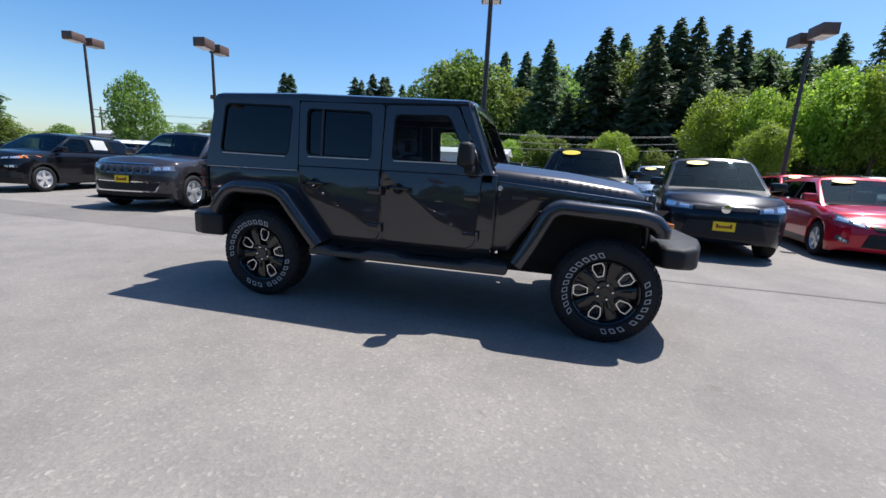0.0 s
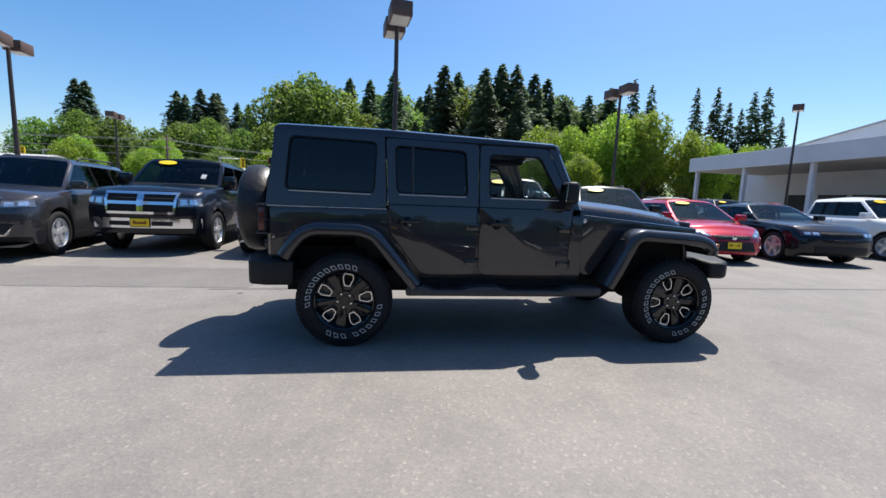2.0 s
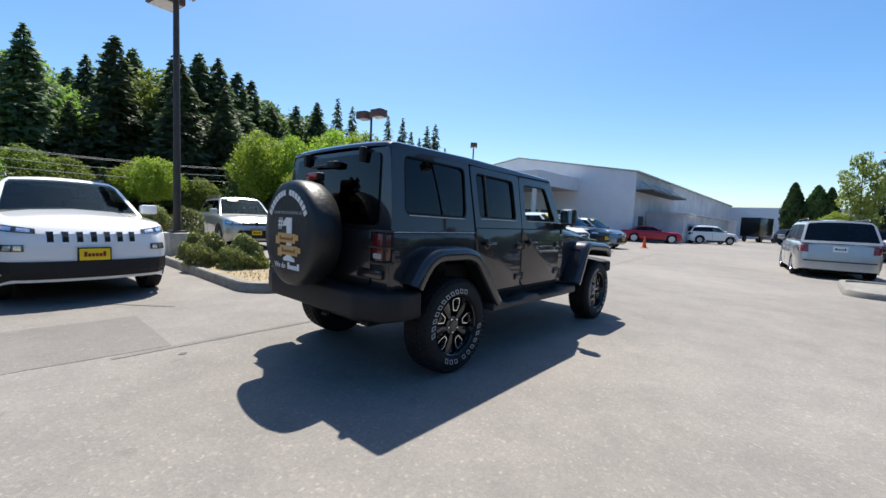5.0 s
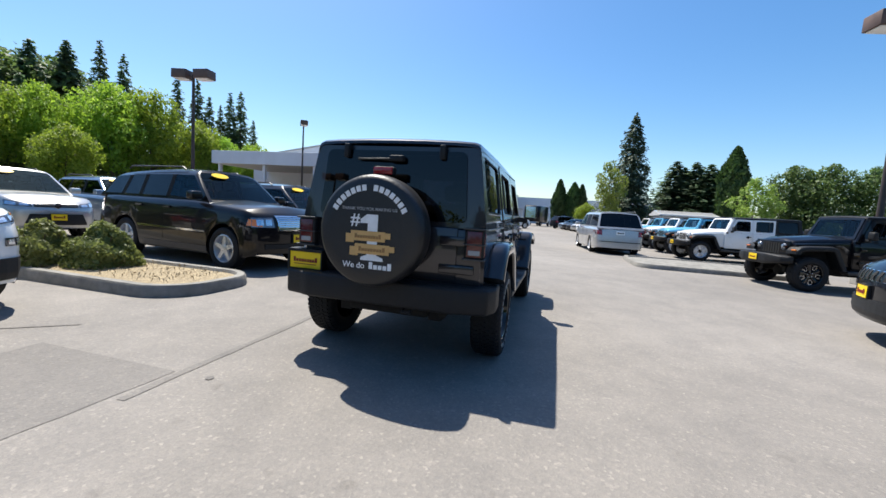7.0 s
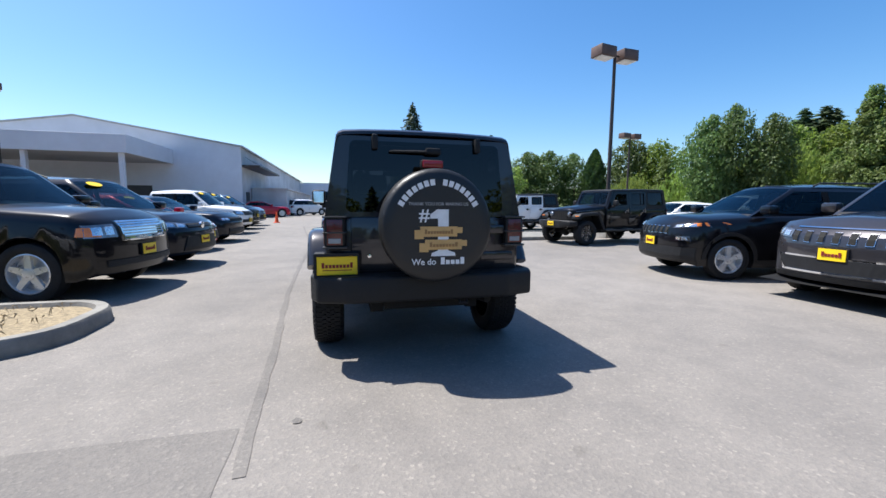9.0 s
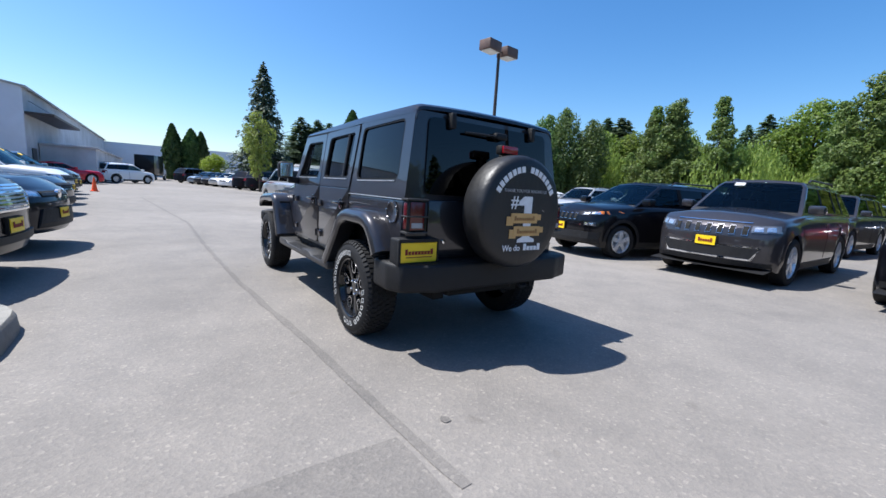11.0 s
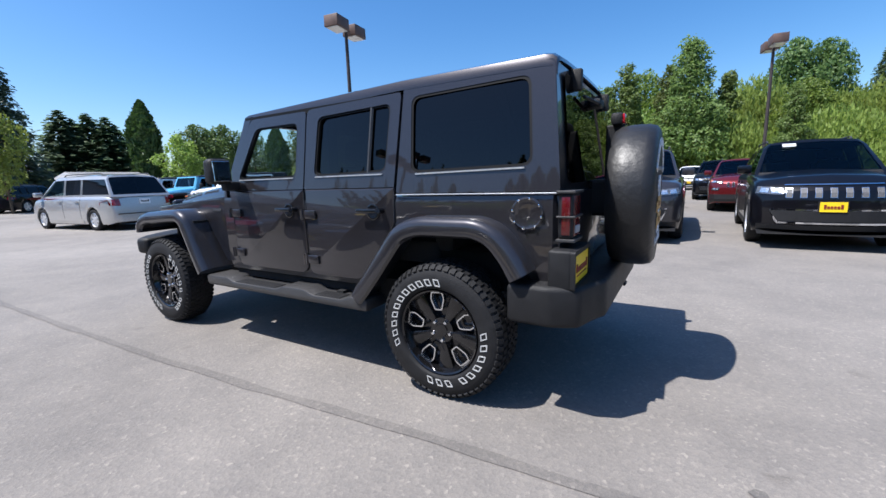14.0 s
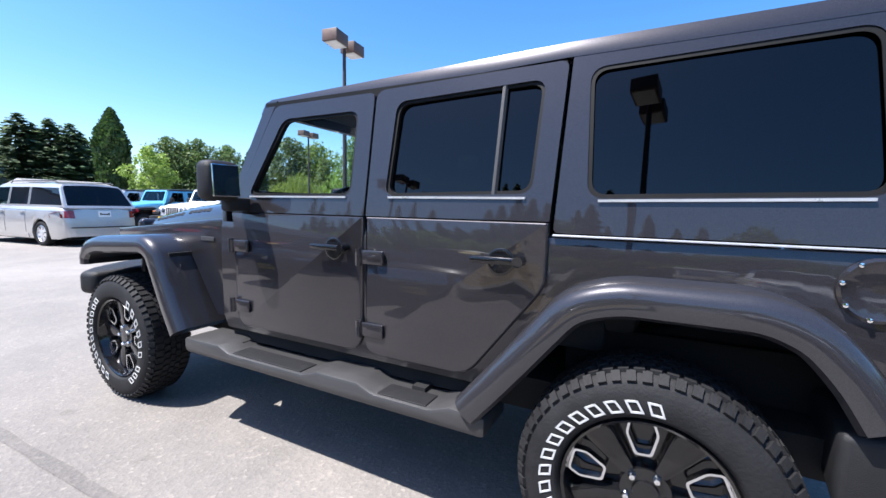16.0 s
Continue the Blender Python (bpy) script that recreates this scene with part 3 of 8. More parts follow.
# canopy in front
CX0, CX1, CY0, CY1, CZ0, CZ1 = 28.3, 36.2, 14.4, 31.2, 4.55, 5.75
bm = bm_new()
box(bm, CX0, CX1, CY0, CY1, CZ0 + 0.02, CZ0 + 0.10)
part("canopy_soffit", bm, "soffit", B)
bm = bm_new()
box(bm, CX0 - 0.12, CX0, CY0 - 0.12, CY1 + 0.12, CZ0, CZ1, 0.02)
part("canopy_fascia", bm, "fascia", B, "pale metal canopy fascia")
for y0_, y1_ in ((CY0 - 0.12, CY0), (CY1, CY1 + 0.12)):
    bm = bm_new()
    box(bm, CX0, CX1, y0_, y1_, CZ0, CZ1, 0.02)
    part("canopy_fascia", bm, "fascia", B)
bm = bm_new()
box(bm, CX0, CX1, CY0, CY1, CZ1 - 0.15, CZ1 - 0.05)
part("canopy_roof", bm, "roofing", B)
for k, yy in enumerate((14.8, 20.2, 25.6, 30.7)):
    bm = bm_new()
    box(bm, 28.5, 28.78, yy - 0.14, yy + 0.14, 0, 4.56, 0.01)
    part("column", bm, "fascia", B, "square white canopy column")
bm = bm_new()
for k in range(5):
    box(bm, X0 - 0.03, X0 + 0.02, 16.0 + k * 2.6, 18.2 + k * 2.6, 0.4, 2.7)
part("showroom_window", bm, "dark_open", B, "dark showroom glazing under the canopy")
bm = bm_new()
box(bm, 40.0, 76.0, 5.7, 8.94, 0, 2.65, 0.02)
box(bm, 39.8, 76.2, 5.5, 8.95, 2.65, 2.80, 0.02)
annex = part("annex", bm, "wall_low", None)
tagged(annex, "low grey lean-to beside the building", "building")
bm = bm_new()
box(bm, 95, 125, -28, 14, 0, 6.0)
far_b = part("warehouse", bm, "wall", None)
tagged(far_b, "long pale grey warehouse across the far end", "building")


# ---- parked vehicles ----
from mathutils.bvhtree import BVHTree

WHEELS = {}


def wheel_meshes(r, width, rim, style):
    """Tyre and rim bmeshes, axle along y, outer face towards +y, centre at the origin."""
    h = width / 2
    tyre = bm_new()
    prof = [(rim, -h * 0.80), (rim + 0.02, -h * 0.94), (lerp(rim, r, 0.5), -h), (r - 0.03, -h * 0.93), (r - 0.006, -h * 0.80), (r, -h * 0.5),
            (r, h * 0.5), (r - 0.006, h * 0.80), (r - 0.03, h * 0.93), (lerp(rim, r, 0.5), h), (rim + 0.02, h * 0.94), (rim, h * 0.80)]
    lathe(tyre, prof, 28)
    disc = bm_new()
    lathe(disc, [(rim + 0.004, -h * 0.7), (rim + 0.006, h * 0.80), (rim - 0.012, h * 0.86), (rim - 0.022, h * 0.70), (rim - 0.03, -h * 0.1), (0.02, -h * 0.1)], 28)
    n, w0, w1 = style
    for k in range(n):
        m = Matrix.Rotation(2 * math.pi * k / n, 4, "Y")
        b = bm_new()
        prism(b, [(-w0, 0.03), (w0, 0.03), (w1, rim - 0.014), (-w1, rim - 0.014)], "y", h * 0.40, h * 0.72, 0.0, 1)
        bmesh.ops.transform(b, matrix=m, verts=b.verts[:])
        tmp = bpy.data.meshes.new("tmp")
        b.to_mesh(tmp)
        b.free()
        disc.from_mesh(tmp)
        bpy.data.meshes.remove(tmp)
    lathe(disc, [(0.075, h * 0.3), (0.07, h * 0.76), (0.05, h * 0.80), (0.001, h * 0.80)], 18)
    return tyre, disc


def add_wheels(root, key, spots, r, width, rim, style, rim_mat):
    """Four wheels, each a part with tyre and rim; alike wheels share their meshes."""
    for x, y in spots:
        side = 1 if y > 0 else -1
        m = Matrix.Translation((x, y, r)) @ (Matrix.Identity(4) if side > 0 else Matrix.Rotation(math.pi, 4, "Z"))
        if key in WHEELS:
            again(WHEELS[key], root, m)
            continue
        t, d = wheel_meshes(r, width, rim, style)
        w = part("wheel", t, "rubber", root, smooth=40)
        w.name = "wheel"
        part("rim", d, rim_mat, w, "cast alloy rim", smooth=35)
        w.matrix_basis = m
        WHEELS[key] = w


def patch(bvh, corners, axis, offset, thick, nu=6, nv=3):
    """A thin plate laid on a body: corners in the plane across the axis, cast along the axis onto the body."""
    d = {"-x": Vector((-1, 0, 0)), "+x": Vector((1, 0, 0)), "-y": Vector((0, -1, 0)), "+y": Vector((0, 1, 0)), "-z": Vector((0, 0, -1))}[axis]
    full = [Vector((0, *c)) if axis[1] == "x" else Vector((c[0], 0, c[1])) if axis[1] == "y" else Vector((*c, 0)) for c in corners]
    rows, last = [], None
    for row in quad_grid(full, nu, nv):
        out = []
        for p in row:
            hit = bvh.ray_cast(p - d * 12, d)[0]
            if hit is None:
                hit = p - d * (p.dot(d)) + d * (last if last is not None else 0)
            last = hit.dot(d)
            out.append(hit - d * offset)
        rows.append(out)
    bm = bm_new()
    top = skin(bm, rows)
    back = skin(bm, [[p + d * thick for p in row] for row in rows])
    ring = lambda g: [*g[0], *[r[-1] for r in g[1:]], *g[-1][-2::-1], *[r[0] for r in g[-2:0:-1]]]
    a, b = ring(top), ring(back)
    for i in range(len(a)):
        j = (i + 1) % len(a)
        bm.faces.new((a[i], b[i], b[j], a[j]))
    bmesh.ops.recalc_face_normals(bm, faces=bm.faces[:])
    return bm


def mirrored(corners):
    return [(-c[0], c[1]) for c in corners][::-1]


def ink_bars(parent, x, y0, y1, z0, z1, material="ink", axis="x", n=6):
    """A line of plain bars that stands for writing."""
    bm = bm_new()
    step = (y1 - y0) / n
    for i in range(n):
        a, b = y0 + step * (i + 0.10), y0 + step * (i + 0.86)
        top = z1 - (z1 - z0) * (0.38 if 0 < i < n - 1 else 0.0)
        if axis == "x":
            box(bm, x - 0.002, x + 0.002, a, b, z0, top)
        else:
            box(bm, a, b, x - 0.002, x + 0.002, z0, top)
    return part("lettering", bm, material, parent)


def car(name, label, colour, s, where, category="car", group="parked cars", sticker=True, plate=True):
    """A parked car from a table of sizes. Its local origin is the ground under the middle of the front bumper; it faces +x."""
    root = thing(name, label, category, group)
    L, W, H, r = s["L"], s["W"] / 2, s["H"], s["r"]
    wx = (-s["fo"], -s["fo"] - s["wb"])
    gc, belt, cowl = s["gc"], s["belt"], s["cowl"]
    hood0, hood1 = s["hood"]
    arch = r + s.get("arch", 0.055)
    deck = s.get("deck")
    bed = s.get("bed")

    def top(x):
        x = -x
        pts = [(0, hood0 - 0.10), (0.03, hood0 - 0.03), (0.09, hood0), (0.30, lerp(hood0, hood1, 0.35)), (cowl, hood1), (cowl + 0.35, belt)]
        pts += [(L - 0.30, belt), (L - 0.05, belt - 0.02), (L, belt - 0.10)] if deck is None else [(deck, belt), (deck + 0.15, belt + 0.03), (L - 0.08, belt + 0.02), (L, belt - 0.07)]
        return interp(pts, x)

    def half(x):
        x = -x
        q = s.get("nose", 0.16)
        return W * interp([(0, 1 - q * 1.25), (0.04, 1 - q * 0.92), (0.12, 1 - q * 0.55), (0.28, 1 - q * 0.22), (0.6, 0.985), (1.0, 1), (L - 0.7, 1), (L - 0.25, 0.965), (L - 0.06, 0.90), (L, 0.84)], x)

    def low(x):
        z = gc + interp([(0, 0.06), (0.25, 0)], -x) + interp([(-0.35, 0), (0, 0.07)], -x - L + 0)
        for c in wx:
            if abs(x - c) < arch:
                z = max(z, r + math.sqrt(max(arch * arch - (x - c) ** 2, 0)))
        return z

    xs = {0.0, -0.02, -0.05, -0.10, -0.18, -0.3, -0.45, -L, -L + 0.03, -L + 0.08, -L + 0.18, -L + 0.35, -cowl, -cowl - 0.35}
    for c in wx:
        xs |= {c + arch * math.cos(math.pi * k / 14) * (1 if 0 < k < 14 else 1.002) for k in range(15)} | {c + arch * 1.01, c - arch * 1.01}
    x = 0.0
    while x > -L:
        xs.add(round(x, 3))
        x -= 0.25
    xs = sorted((v for v in xs if -L <= v <= 0), reverse=True)
    rows = []
    for x in xs:
        w, zt, zb = half(x), top(x), low(x)
        mid, crown = lerp(gc, belt, 0.55), s.get("crown", 0.05) * min(1, -x * 4)
        zs = [zb, max(zb + 0.01, gc + 0.16), max(zb + 0.02, mid), max(zb + 0.03, zt - 0.13), max(zb + 0.04, zt - 0.035), zt, zt + crown * 0.7, zt + crown]
        ys = [w * 0.95, w * 0.985, w, w * 0.975, w * 0.945, w * 0.885, w * 0.5, 0]
        half_row = [Vector((x, y, z)) for y, z in zip(ys, zs)]
        rows.append(half_row + [Vector((p.x, -p.y, p.z)) for p in half_row[-2::-1]])
    bm = bm_new()
    vs = skin(bm, rows)
    for end in (rows[0], rows[-1]):
        n = len(end)
        skin(bm, [[end[i].lerp(end[n - 1 - i], u / 12) for u in range(13)] for i in range((n - 1) // 2)])
    # rounded nose and tail: swept back at the corners, leaning above and below the bumper
    bow, lean = s.get("bow", 0.24), s.get("lean", 1.0)
    for v in bm.verts:
        p = v.co
        f = max(0.0, (p.x + 0.62) / 0.62) ** 1.3
        a = min(1.2, abs(p.y) / W)
        up = (p.z - gc) / (hood0 - gc)
        lead = interp([(0, 0.12), (0.18, 0.03), (0.36, 0.0), (0.55, 0.02), (0.75, 0.055), (0.9, 0.12), (1.0, 0.20), (1.1, 0.26)], up) * lean
        g = max(0.0, (-L + 0.55 - p.x) / 0.55)
        p.x += -f * (bow * a ** 2.4 + lead) + g * (0.13 * a ** 2.4 + 0.10 * max(0, up - 0.5))
    bmesh.ops.remove_doubles(bm, verts=bm.verts[:], dist=0.002)
    bmesh.ops.recalc_face_normals(bm, faces=bm.faces[:])
    bvh = BVHTree.FromBMesh(bm)
    body = part("body", bm, colour, root, smooth=48)
    # chassis between the wheels
    bm = bm_new()
    box(bm, -L + 0.45, -0.80, -W * 0.60, W * 0.60, gc * 0.85, min(belt, hood0) - 0.16)
    box(bm, wx[1] + arch, wx[0] - arch, -W * 0.93, W * 0.93, gc * 0.9, gc + 0.25)
    part("underbody", bm, "under", root)
    tw = s.get("tw", 0.235)
    add_wheels(root, s["key"], [(c, sy * (W - tw / 2 - 0.012)) for c in wx for sy in (1, -1)], r, tw, max(s["rim"], r * 0.665), s.get("spokes", (5, 0.035, 0.05)), s.get("rim_mat", "alloy"))

    # greenhouse: belt ring below, roof ring above, windows between the pillars
    g0, g1 = s["shield"]           # windscreen: base and top, metres behind the nose
    b1, b0 = s["back"]             # rear glass: top and base
    yb, yt = W * 0.885, W * s.get("tuck", 0.70)
    zr = H - 0.045
    zb0 = lambda x: top(x) - 0.006
    cols = [(g0, g1)]
    for a, b in s["pillars"]:
        cols.append((a, b))
    cols.append((b0, b1))
    T = (0.0, 0.10, 0.84, 0.93, 1.0)

    def top_at(x):
        f = (x - g1) / (b1 - g1)
        return zr - s.get("drop", 0.06) * max(0.0, f - 0.25) ** 2 - 0.03 * max(0.0, 0.35 - f) ** 2

    round_in = s.get("round", 0.05)

    def half_at(t):
        k = max(0.0, (t - 0.80) / 0.20)
        return lerp(yb, yt, t) + 0.035 * math.sin(math.pi * t) - round_in * k * k

    frame = bm_new()

    def side(px, pr, t, sy):
        x = -lerp(px, pr, t)
        return Vector((x, sy * half_at(t), lerp(zb0(-px), top_at(pr), t)))

    panes = []
    for sy in (1, -1):
        lines = []
        for i, (px, pr) in enumerate(cols):
            wdt = 0.055 if 0 < i < len(cols) - 1 else 0.0
            if i == 0:
                lines += [((px, pr), False), ((px + 0.10, pr + 0.08), True)]
            elif i == len(cols) - 1:
                lines += [((px - 0.12, pr - 0.06), False), ((px, pr), False)]
            else:
                lines += [((px - wdt, pr - wdt), False), ((px + wdt, pr + wdt), True)]
        ends = (lines[0][0], lines[-2][0])
        for (c0, win), (c1, _) in zip(lines, lines[1:]):
            for t0, t1 in zip(T, T[1:]):
                q = [side(*c0, t0, sy), side(*c1, t0, sy), side(*c1, t1, sy), side(*c0, t1, sy)]
                if win and t0 == 0.10:
                    panes.append(("side_window", q))
                elif t0 == 0.10 and c0 not in ends:
                    post = bm_new()
                    post.faces.new([post.verts.new(p + Vector((0, sy * 0.004, 0))) for p in q])
                    bmesh.ops.solidify(post, geom=post.faces[:], thickness=0.02)
                    part("window_pillar", post, s.get("pillar_mat", "plastic"), root)
                else:
                    frame.faces.new([frame.verts.new(p) for p in q])

    def across(x0, z0, y0, x1, z1, y1, name):
        m0, m1 = 0.045, 0.05
        P = lambda u, t: Vector((-lerp(x0, x1, t) + (0.07 * (1 - u * u) if name == "windscreen" else -0.05 * (1 - u * u)) * (1 - 0.5 * t), u * half_at(t), lerp(z0, z1, t) + 0.035 * (1 - u * u) * t))
        us = [-1, -0.93, -0.6, -0.3, 0, 0.3, 0.6, 0.93, 1]
        ts = T
        pane, cowl = [], bm_new()
        for u0, u1 in zip(us, us[1:]):
            for t0, t1 in zip(ts, ts[1:]):
                q = [P(u0, t0), P(u1, t0), P(u1, t1), P(u0, t1)]
                if 0.10 <= t0 < 0.93 and -1 < u0 and u1 < 1:
                    pane.append(q)
                elif t0 == 0 and name == "windscreen" and -1 < u0 and u1 < 1:
                    cowl.faces.new([cowl.verts.new(p) for p in q])
                else:
                    frame.faces.new([frame.verts.new(p) for p in q])
        if name == "windscreen":
            bmesh.ops.remove_doubles(cowl, verts=cowl.verts[:], dist=0.001)
            part("cowl", shell(cowl, 0.02), "plastic", root, "black plastic cowl with wiper wells")
        else:
            cowl.free()
        return pane

    front = across(g0, zb0(-g0), yb, g1, top_at(g1), yt, "windscreen")
    rear = across(b0, zb0(-b0), yb, b1, top_at(b1), yt, "rear_window")
    nu = 10
    roof = []
    for i in range(nu + 1):
        x = -lerp(g1, b1, i / nu)
        bow = 0.045 * math.sin(math.pi * min(1, max(0, i / nu * 0.9 + 0.05)))
        roof.append([Vector((x, half_at(1.0) * u, top_at(-x) + (bow + 0.035) * (1 - u * u))) for u in (-1, -0.93, -0.8, -0.6, -0.3, 0, 0.3, 0.6, 0.8, 0.93, 1)])
    skin(frame, roof)
    bmesh.ops.remove_doubles(frame, verts=frame.verts[:], dist=0.002)
    bmesh.ops.recalc_face_normals(frame, faces=frame.faces[:])
    shell(frame, 0.03)
    part("cabin", frame, colour, root, smooth=50)
    for n_, q in panes:
        bm = bm_new()
        bm.faces.new([bm.verts.new(p) for p in q])
        dark = s.get("dark", True) and sum(p.x for p in q) / 4 < -s["pillars"][0][0]
        part(n_, bm, "glass_dark" if dark else "glass_shield", root)
    for n_, qs, gl in (("windscreen", front, "glass_shield"), ("rear_window", rear, "glass_dark")):
        bm = bm_new()
        for q in qs:
            bm.faces.new([bm.verts.new(p) for p in q])
        bmesh.ops.remove_doubles(bm, verts=bm.verts[:], dist=0.001)
        part(n_, bm, gl, root, smooth=40)
    # cabin inside
    bm = bm_new()
    box(bm, -b0 + 0.1, -g0 - 0.05, -yb * 0.93, yb * 0.93, belt - 0.35, belt - 0.10)
    box(bm, -g0 - 0.45, -g0 - 0.02, -yb * 0.9, yb * 0.9, belt - 0.15, belt + 0.01, 0.05)
    part("dashboard", bm, "under", root)
    for k, xs_ in enumerate((g1 + 0.45, g1 + 1.25)):
        if xs_ > b1 - 0.1:
            continue
        for sy in (1, -1):
            bm = bm_new()
            box(bm, -xs_ - 0.12, -xs_, sy * yb * 0.48 - 0.22, sy * yb * 0.48 + 0.22, belt - 0.3, belt + 0.22, 0.05)
            box(bm, -xs_ - 0.09, -xs_ - 0.01, sy * yb * 0.48 - 0.12, sy * yb * 0.48 + 0.12, belt + 0.26, belt + 0.42, 0.035)
            part("seat", bm, "cloth", root)
    # front: lamps, grille, intake, plate
    for c, m_ in s["lamps"]:
        for cc in (c, mirrored(c)):
            lamp = part("headlight", patch(bvh, cc, "-x", 0.012, 0.05, 8, 3), m_, root)
            at = lambda u, v: (lerp(lerp(cc[0][0], cc[1][0], u), lerp(cc[3][0], cc[2][0], u), v), lerp(lerp(cc[0][1], cc[1][1], u), lerp(cc[3][1], cc[2][1], u), v))
            for u0, u1 in ((0.14, 0.44), (0.56, 0.88)):
                part("lamp_bowl", patch(bvh, [at(u0, 0.2), at(u1, 0.2), at(u1, 0.82), at(u0, 0.82)], "-x", 0.018, 0.02, 3, 2), "lamp_bowl", lamp, "bright reflector bowl")
    for c in s.get("amber", ()):
        for cc in (c, mirrored(c)):
            part("turn_signal", patch(bvh, cc, "-x", 0.016, 0.05, 4, 2), "lens_amber", root)
    for c in s.get("dark_front", ()):
        part("lower_intake", patch(bvh, c, "-x", 0.024, 0.05, 14, 4), "plastic", root)
    for c, m_ in s.get("trim_front", ()):
        part("bumper_trim", patch(bvh, c, "-x", 0.018, 0.05, 12, 2), m_, root)
    kind = s.get("grille")
    if kind == "slots":
        y0, z0, z1 = s["slots"]
        for k in range(7):
            yc = lerp(-y0, y0, k / 6)
            hw = y0 / 6 * 0.42
            sl = part("grille_slot", patch(bvh, [(yc - hw * 1.13, z0 - 0.006), (yc + hw * 1.13, z0 - 0.006), (yc + hw * 1.13, z1 + 0.006), (yc - hw * 1.13, z1 + 0.006)], "-x", 0.014, 0.04, 3, 2), s.get("slot_rim", "alloy"), root)
            part("opening", patch(bvh, [(yc - hw, z0), (yc + hw, z0), (yc + hw, z1), (yc - hw, z1)], "-x", 0.020, 0.02, 2, 2), s.get("slot_fill", "under"), sl)
    elif kind:
        c = kind["area"]
        gr = part("grille", patch(bvh, c, "-x", 0.008, 0.04, 10, 4), kind.get("back", "under"), root)
        za, zb_ = c[0][1], c[2][1]
        for k in range(kind["bars"]):
            bh = kind.get("bar_h", 0.5) / 2
            f0, f1 = (k + 0.5 - bh) / kind["bars"], (k + 0.5 + bh) / kind["bars"]
            q = [(lerp(c[0][0], c[3][0], f0), lerp(za, zb_, f0)), (lerp(c[1][0], c[2][0], f0), lerp(za, zb_, f0)), (lerp(c[1][0], c[2][0], f1), lerp(za, zb_, f1)), (lerp(c[0][0], c[3][0], f1), lerp(za, zb_, f1))]
            part("grille_bar", patch(bvh, q, "-x", 0.022, 0.02, 10, 1), kind.get("mat", "chrome"), gr)
        if kind.get("frame"):
            fw = kind["frame"]
            for q in ([(c[0][0] - fw, za - fw), (c[1][0] + fw, za - fw), (c[1][0] + fw, za), (c[0][0] - fw, za)], [(c[3][0] - fw, zb_), (c[2][0] + fw, zb_), (c[2][0] + fw, zb_ + fw), (c[3][0] - fw, zb_ + fw)],
                      [(c[0][0] - fw, za - fw), (c[0][0], za - fw), (c[3][0], zb_ + fw), (c[3][0] - fw, zb_ + fw)], [(c[1][0], za - fw), (c[1][0] + fw, za - fw), (c[2][0] + fw, zb_ + fw), (c[2][0], zb_ + fw)]):
                part("grille_frame", patch(bvh, q, "-x", 0.03, 0.04, 10, 3), kind.get("mat", "chrome"), gr)
        if kind.get("cross"):
            hw = kind["cross"]
            part("grille_post", patch(bvh, [(-hw, za), (hw, za), (hw, zb_), (-hw, zb_)], "-x", 0.028, 0.03, 2, 3), kind.get("mat", "chrome"), gr)
        if kind.get("badge"):
            bz = (za + zb_) / 2
            bm = bm_new()
            hit = bvh.ray_cast(Vector((5, 0, bz)), Vector((-1, 0, 0)))[0]
            lathe(bm, [(0.001, hit.x + 0.045), (kind["badge"], hit.x + 0.04), (kind["badge"], hit.x)], 20, "x", (0, 0, bz))
            part("badge", bm, "chrome", gr)
    if plate:
        pz = s.get("plate", 0.55)
        pm = part("plate_holder", patch(bvh, [(-0.165, pz - 0.085), (0.165, pz - 0.085), (0.165, pz + 0.085), (-0.165, pz + 0.085)], "-x", 0.03, 0.04, 2, 1), "plastic", root)
        bm = patch(bvh, [(-0.15, pz - 0.072), (0.15, pz - 0.072), (0.15, pz + 0.072), (-0.15, pz + 0.072)], "-x", 0.038, 0.006, 2, 1)
        pl = part("dealer_plate", bm, "plate_yellow", pm, "yellow dealer plate with dark lettering")
        hit = bvh.ray_cast(Vector((5, 0, pz)), Vector((-1, 0, 0)))[0]
        ink_bars(pm, hit.x + 0.042, -0.11, 0.11, pz - 0.025, pz + 0.035)
    # mirrors, door seams, handles, rear lamps
    for sy in (1, -1):
        bm = bm_new()
        mx = -g0 - 0.22
        box(bm, mx - 0.09, mx + 0.09, sy * (yb + 0.03), sy * (yb + 0.25), belt + 0.02, belt + s.get("mirror", 0.17), 0.035)
        part("mirror", bm, s.get("mirror_mat", colour), root, smooth=40)
        ax = "-y" if sy > 0 else "+y"
        for px, pr in s["pillars"][: s.get("doors", 2)]:
            bm = patch(bvh, [(-px - 0.006, gc + 0.16), (-px + 0.006, gc + 0.16), (-px + 0.006, belt - 0.03), (-px - 0.006, belt - 0.03)], ax, 0.003, 0.004, 1, 8)
            part("door_seam", bm, "seal", root)
            bm = patch(bvh, [(-px + 0.05, belt - 0.17), (-px + 0.24, belt - 0.17), (-px + 0.24, belt - 0.135), (-px + 0.05, belt - 0.135)], ax, 0.035, 0.03, 3, 1)
            part("door_handle", bm, s.get("handle", colour), root)
        bm = patch(bvh, [(wx[1] + arch, gc + 0.015), (wx[0] - arch, gc + 0.015), (wx[0] - arch, gc + 0.12), (wx[1] + arch, gc + 0.12)], ax, 0.012, 0.02, 12, 1)
        part("sill_cladding", bm, s.get("sill", "plastic"), root)
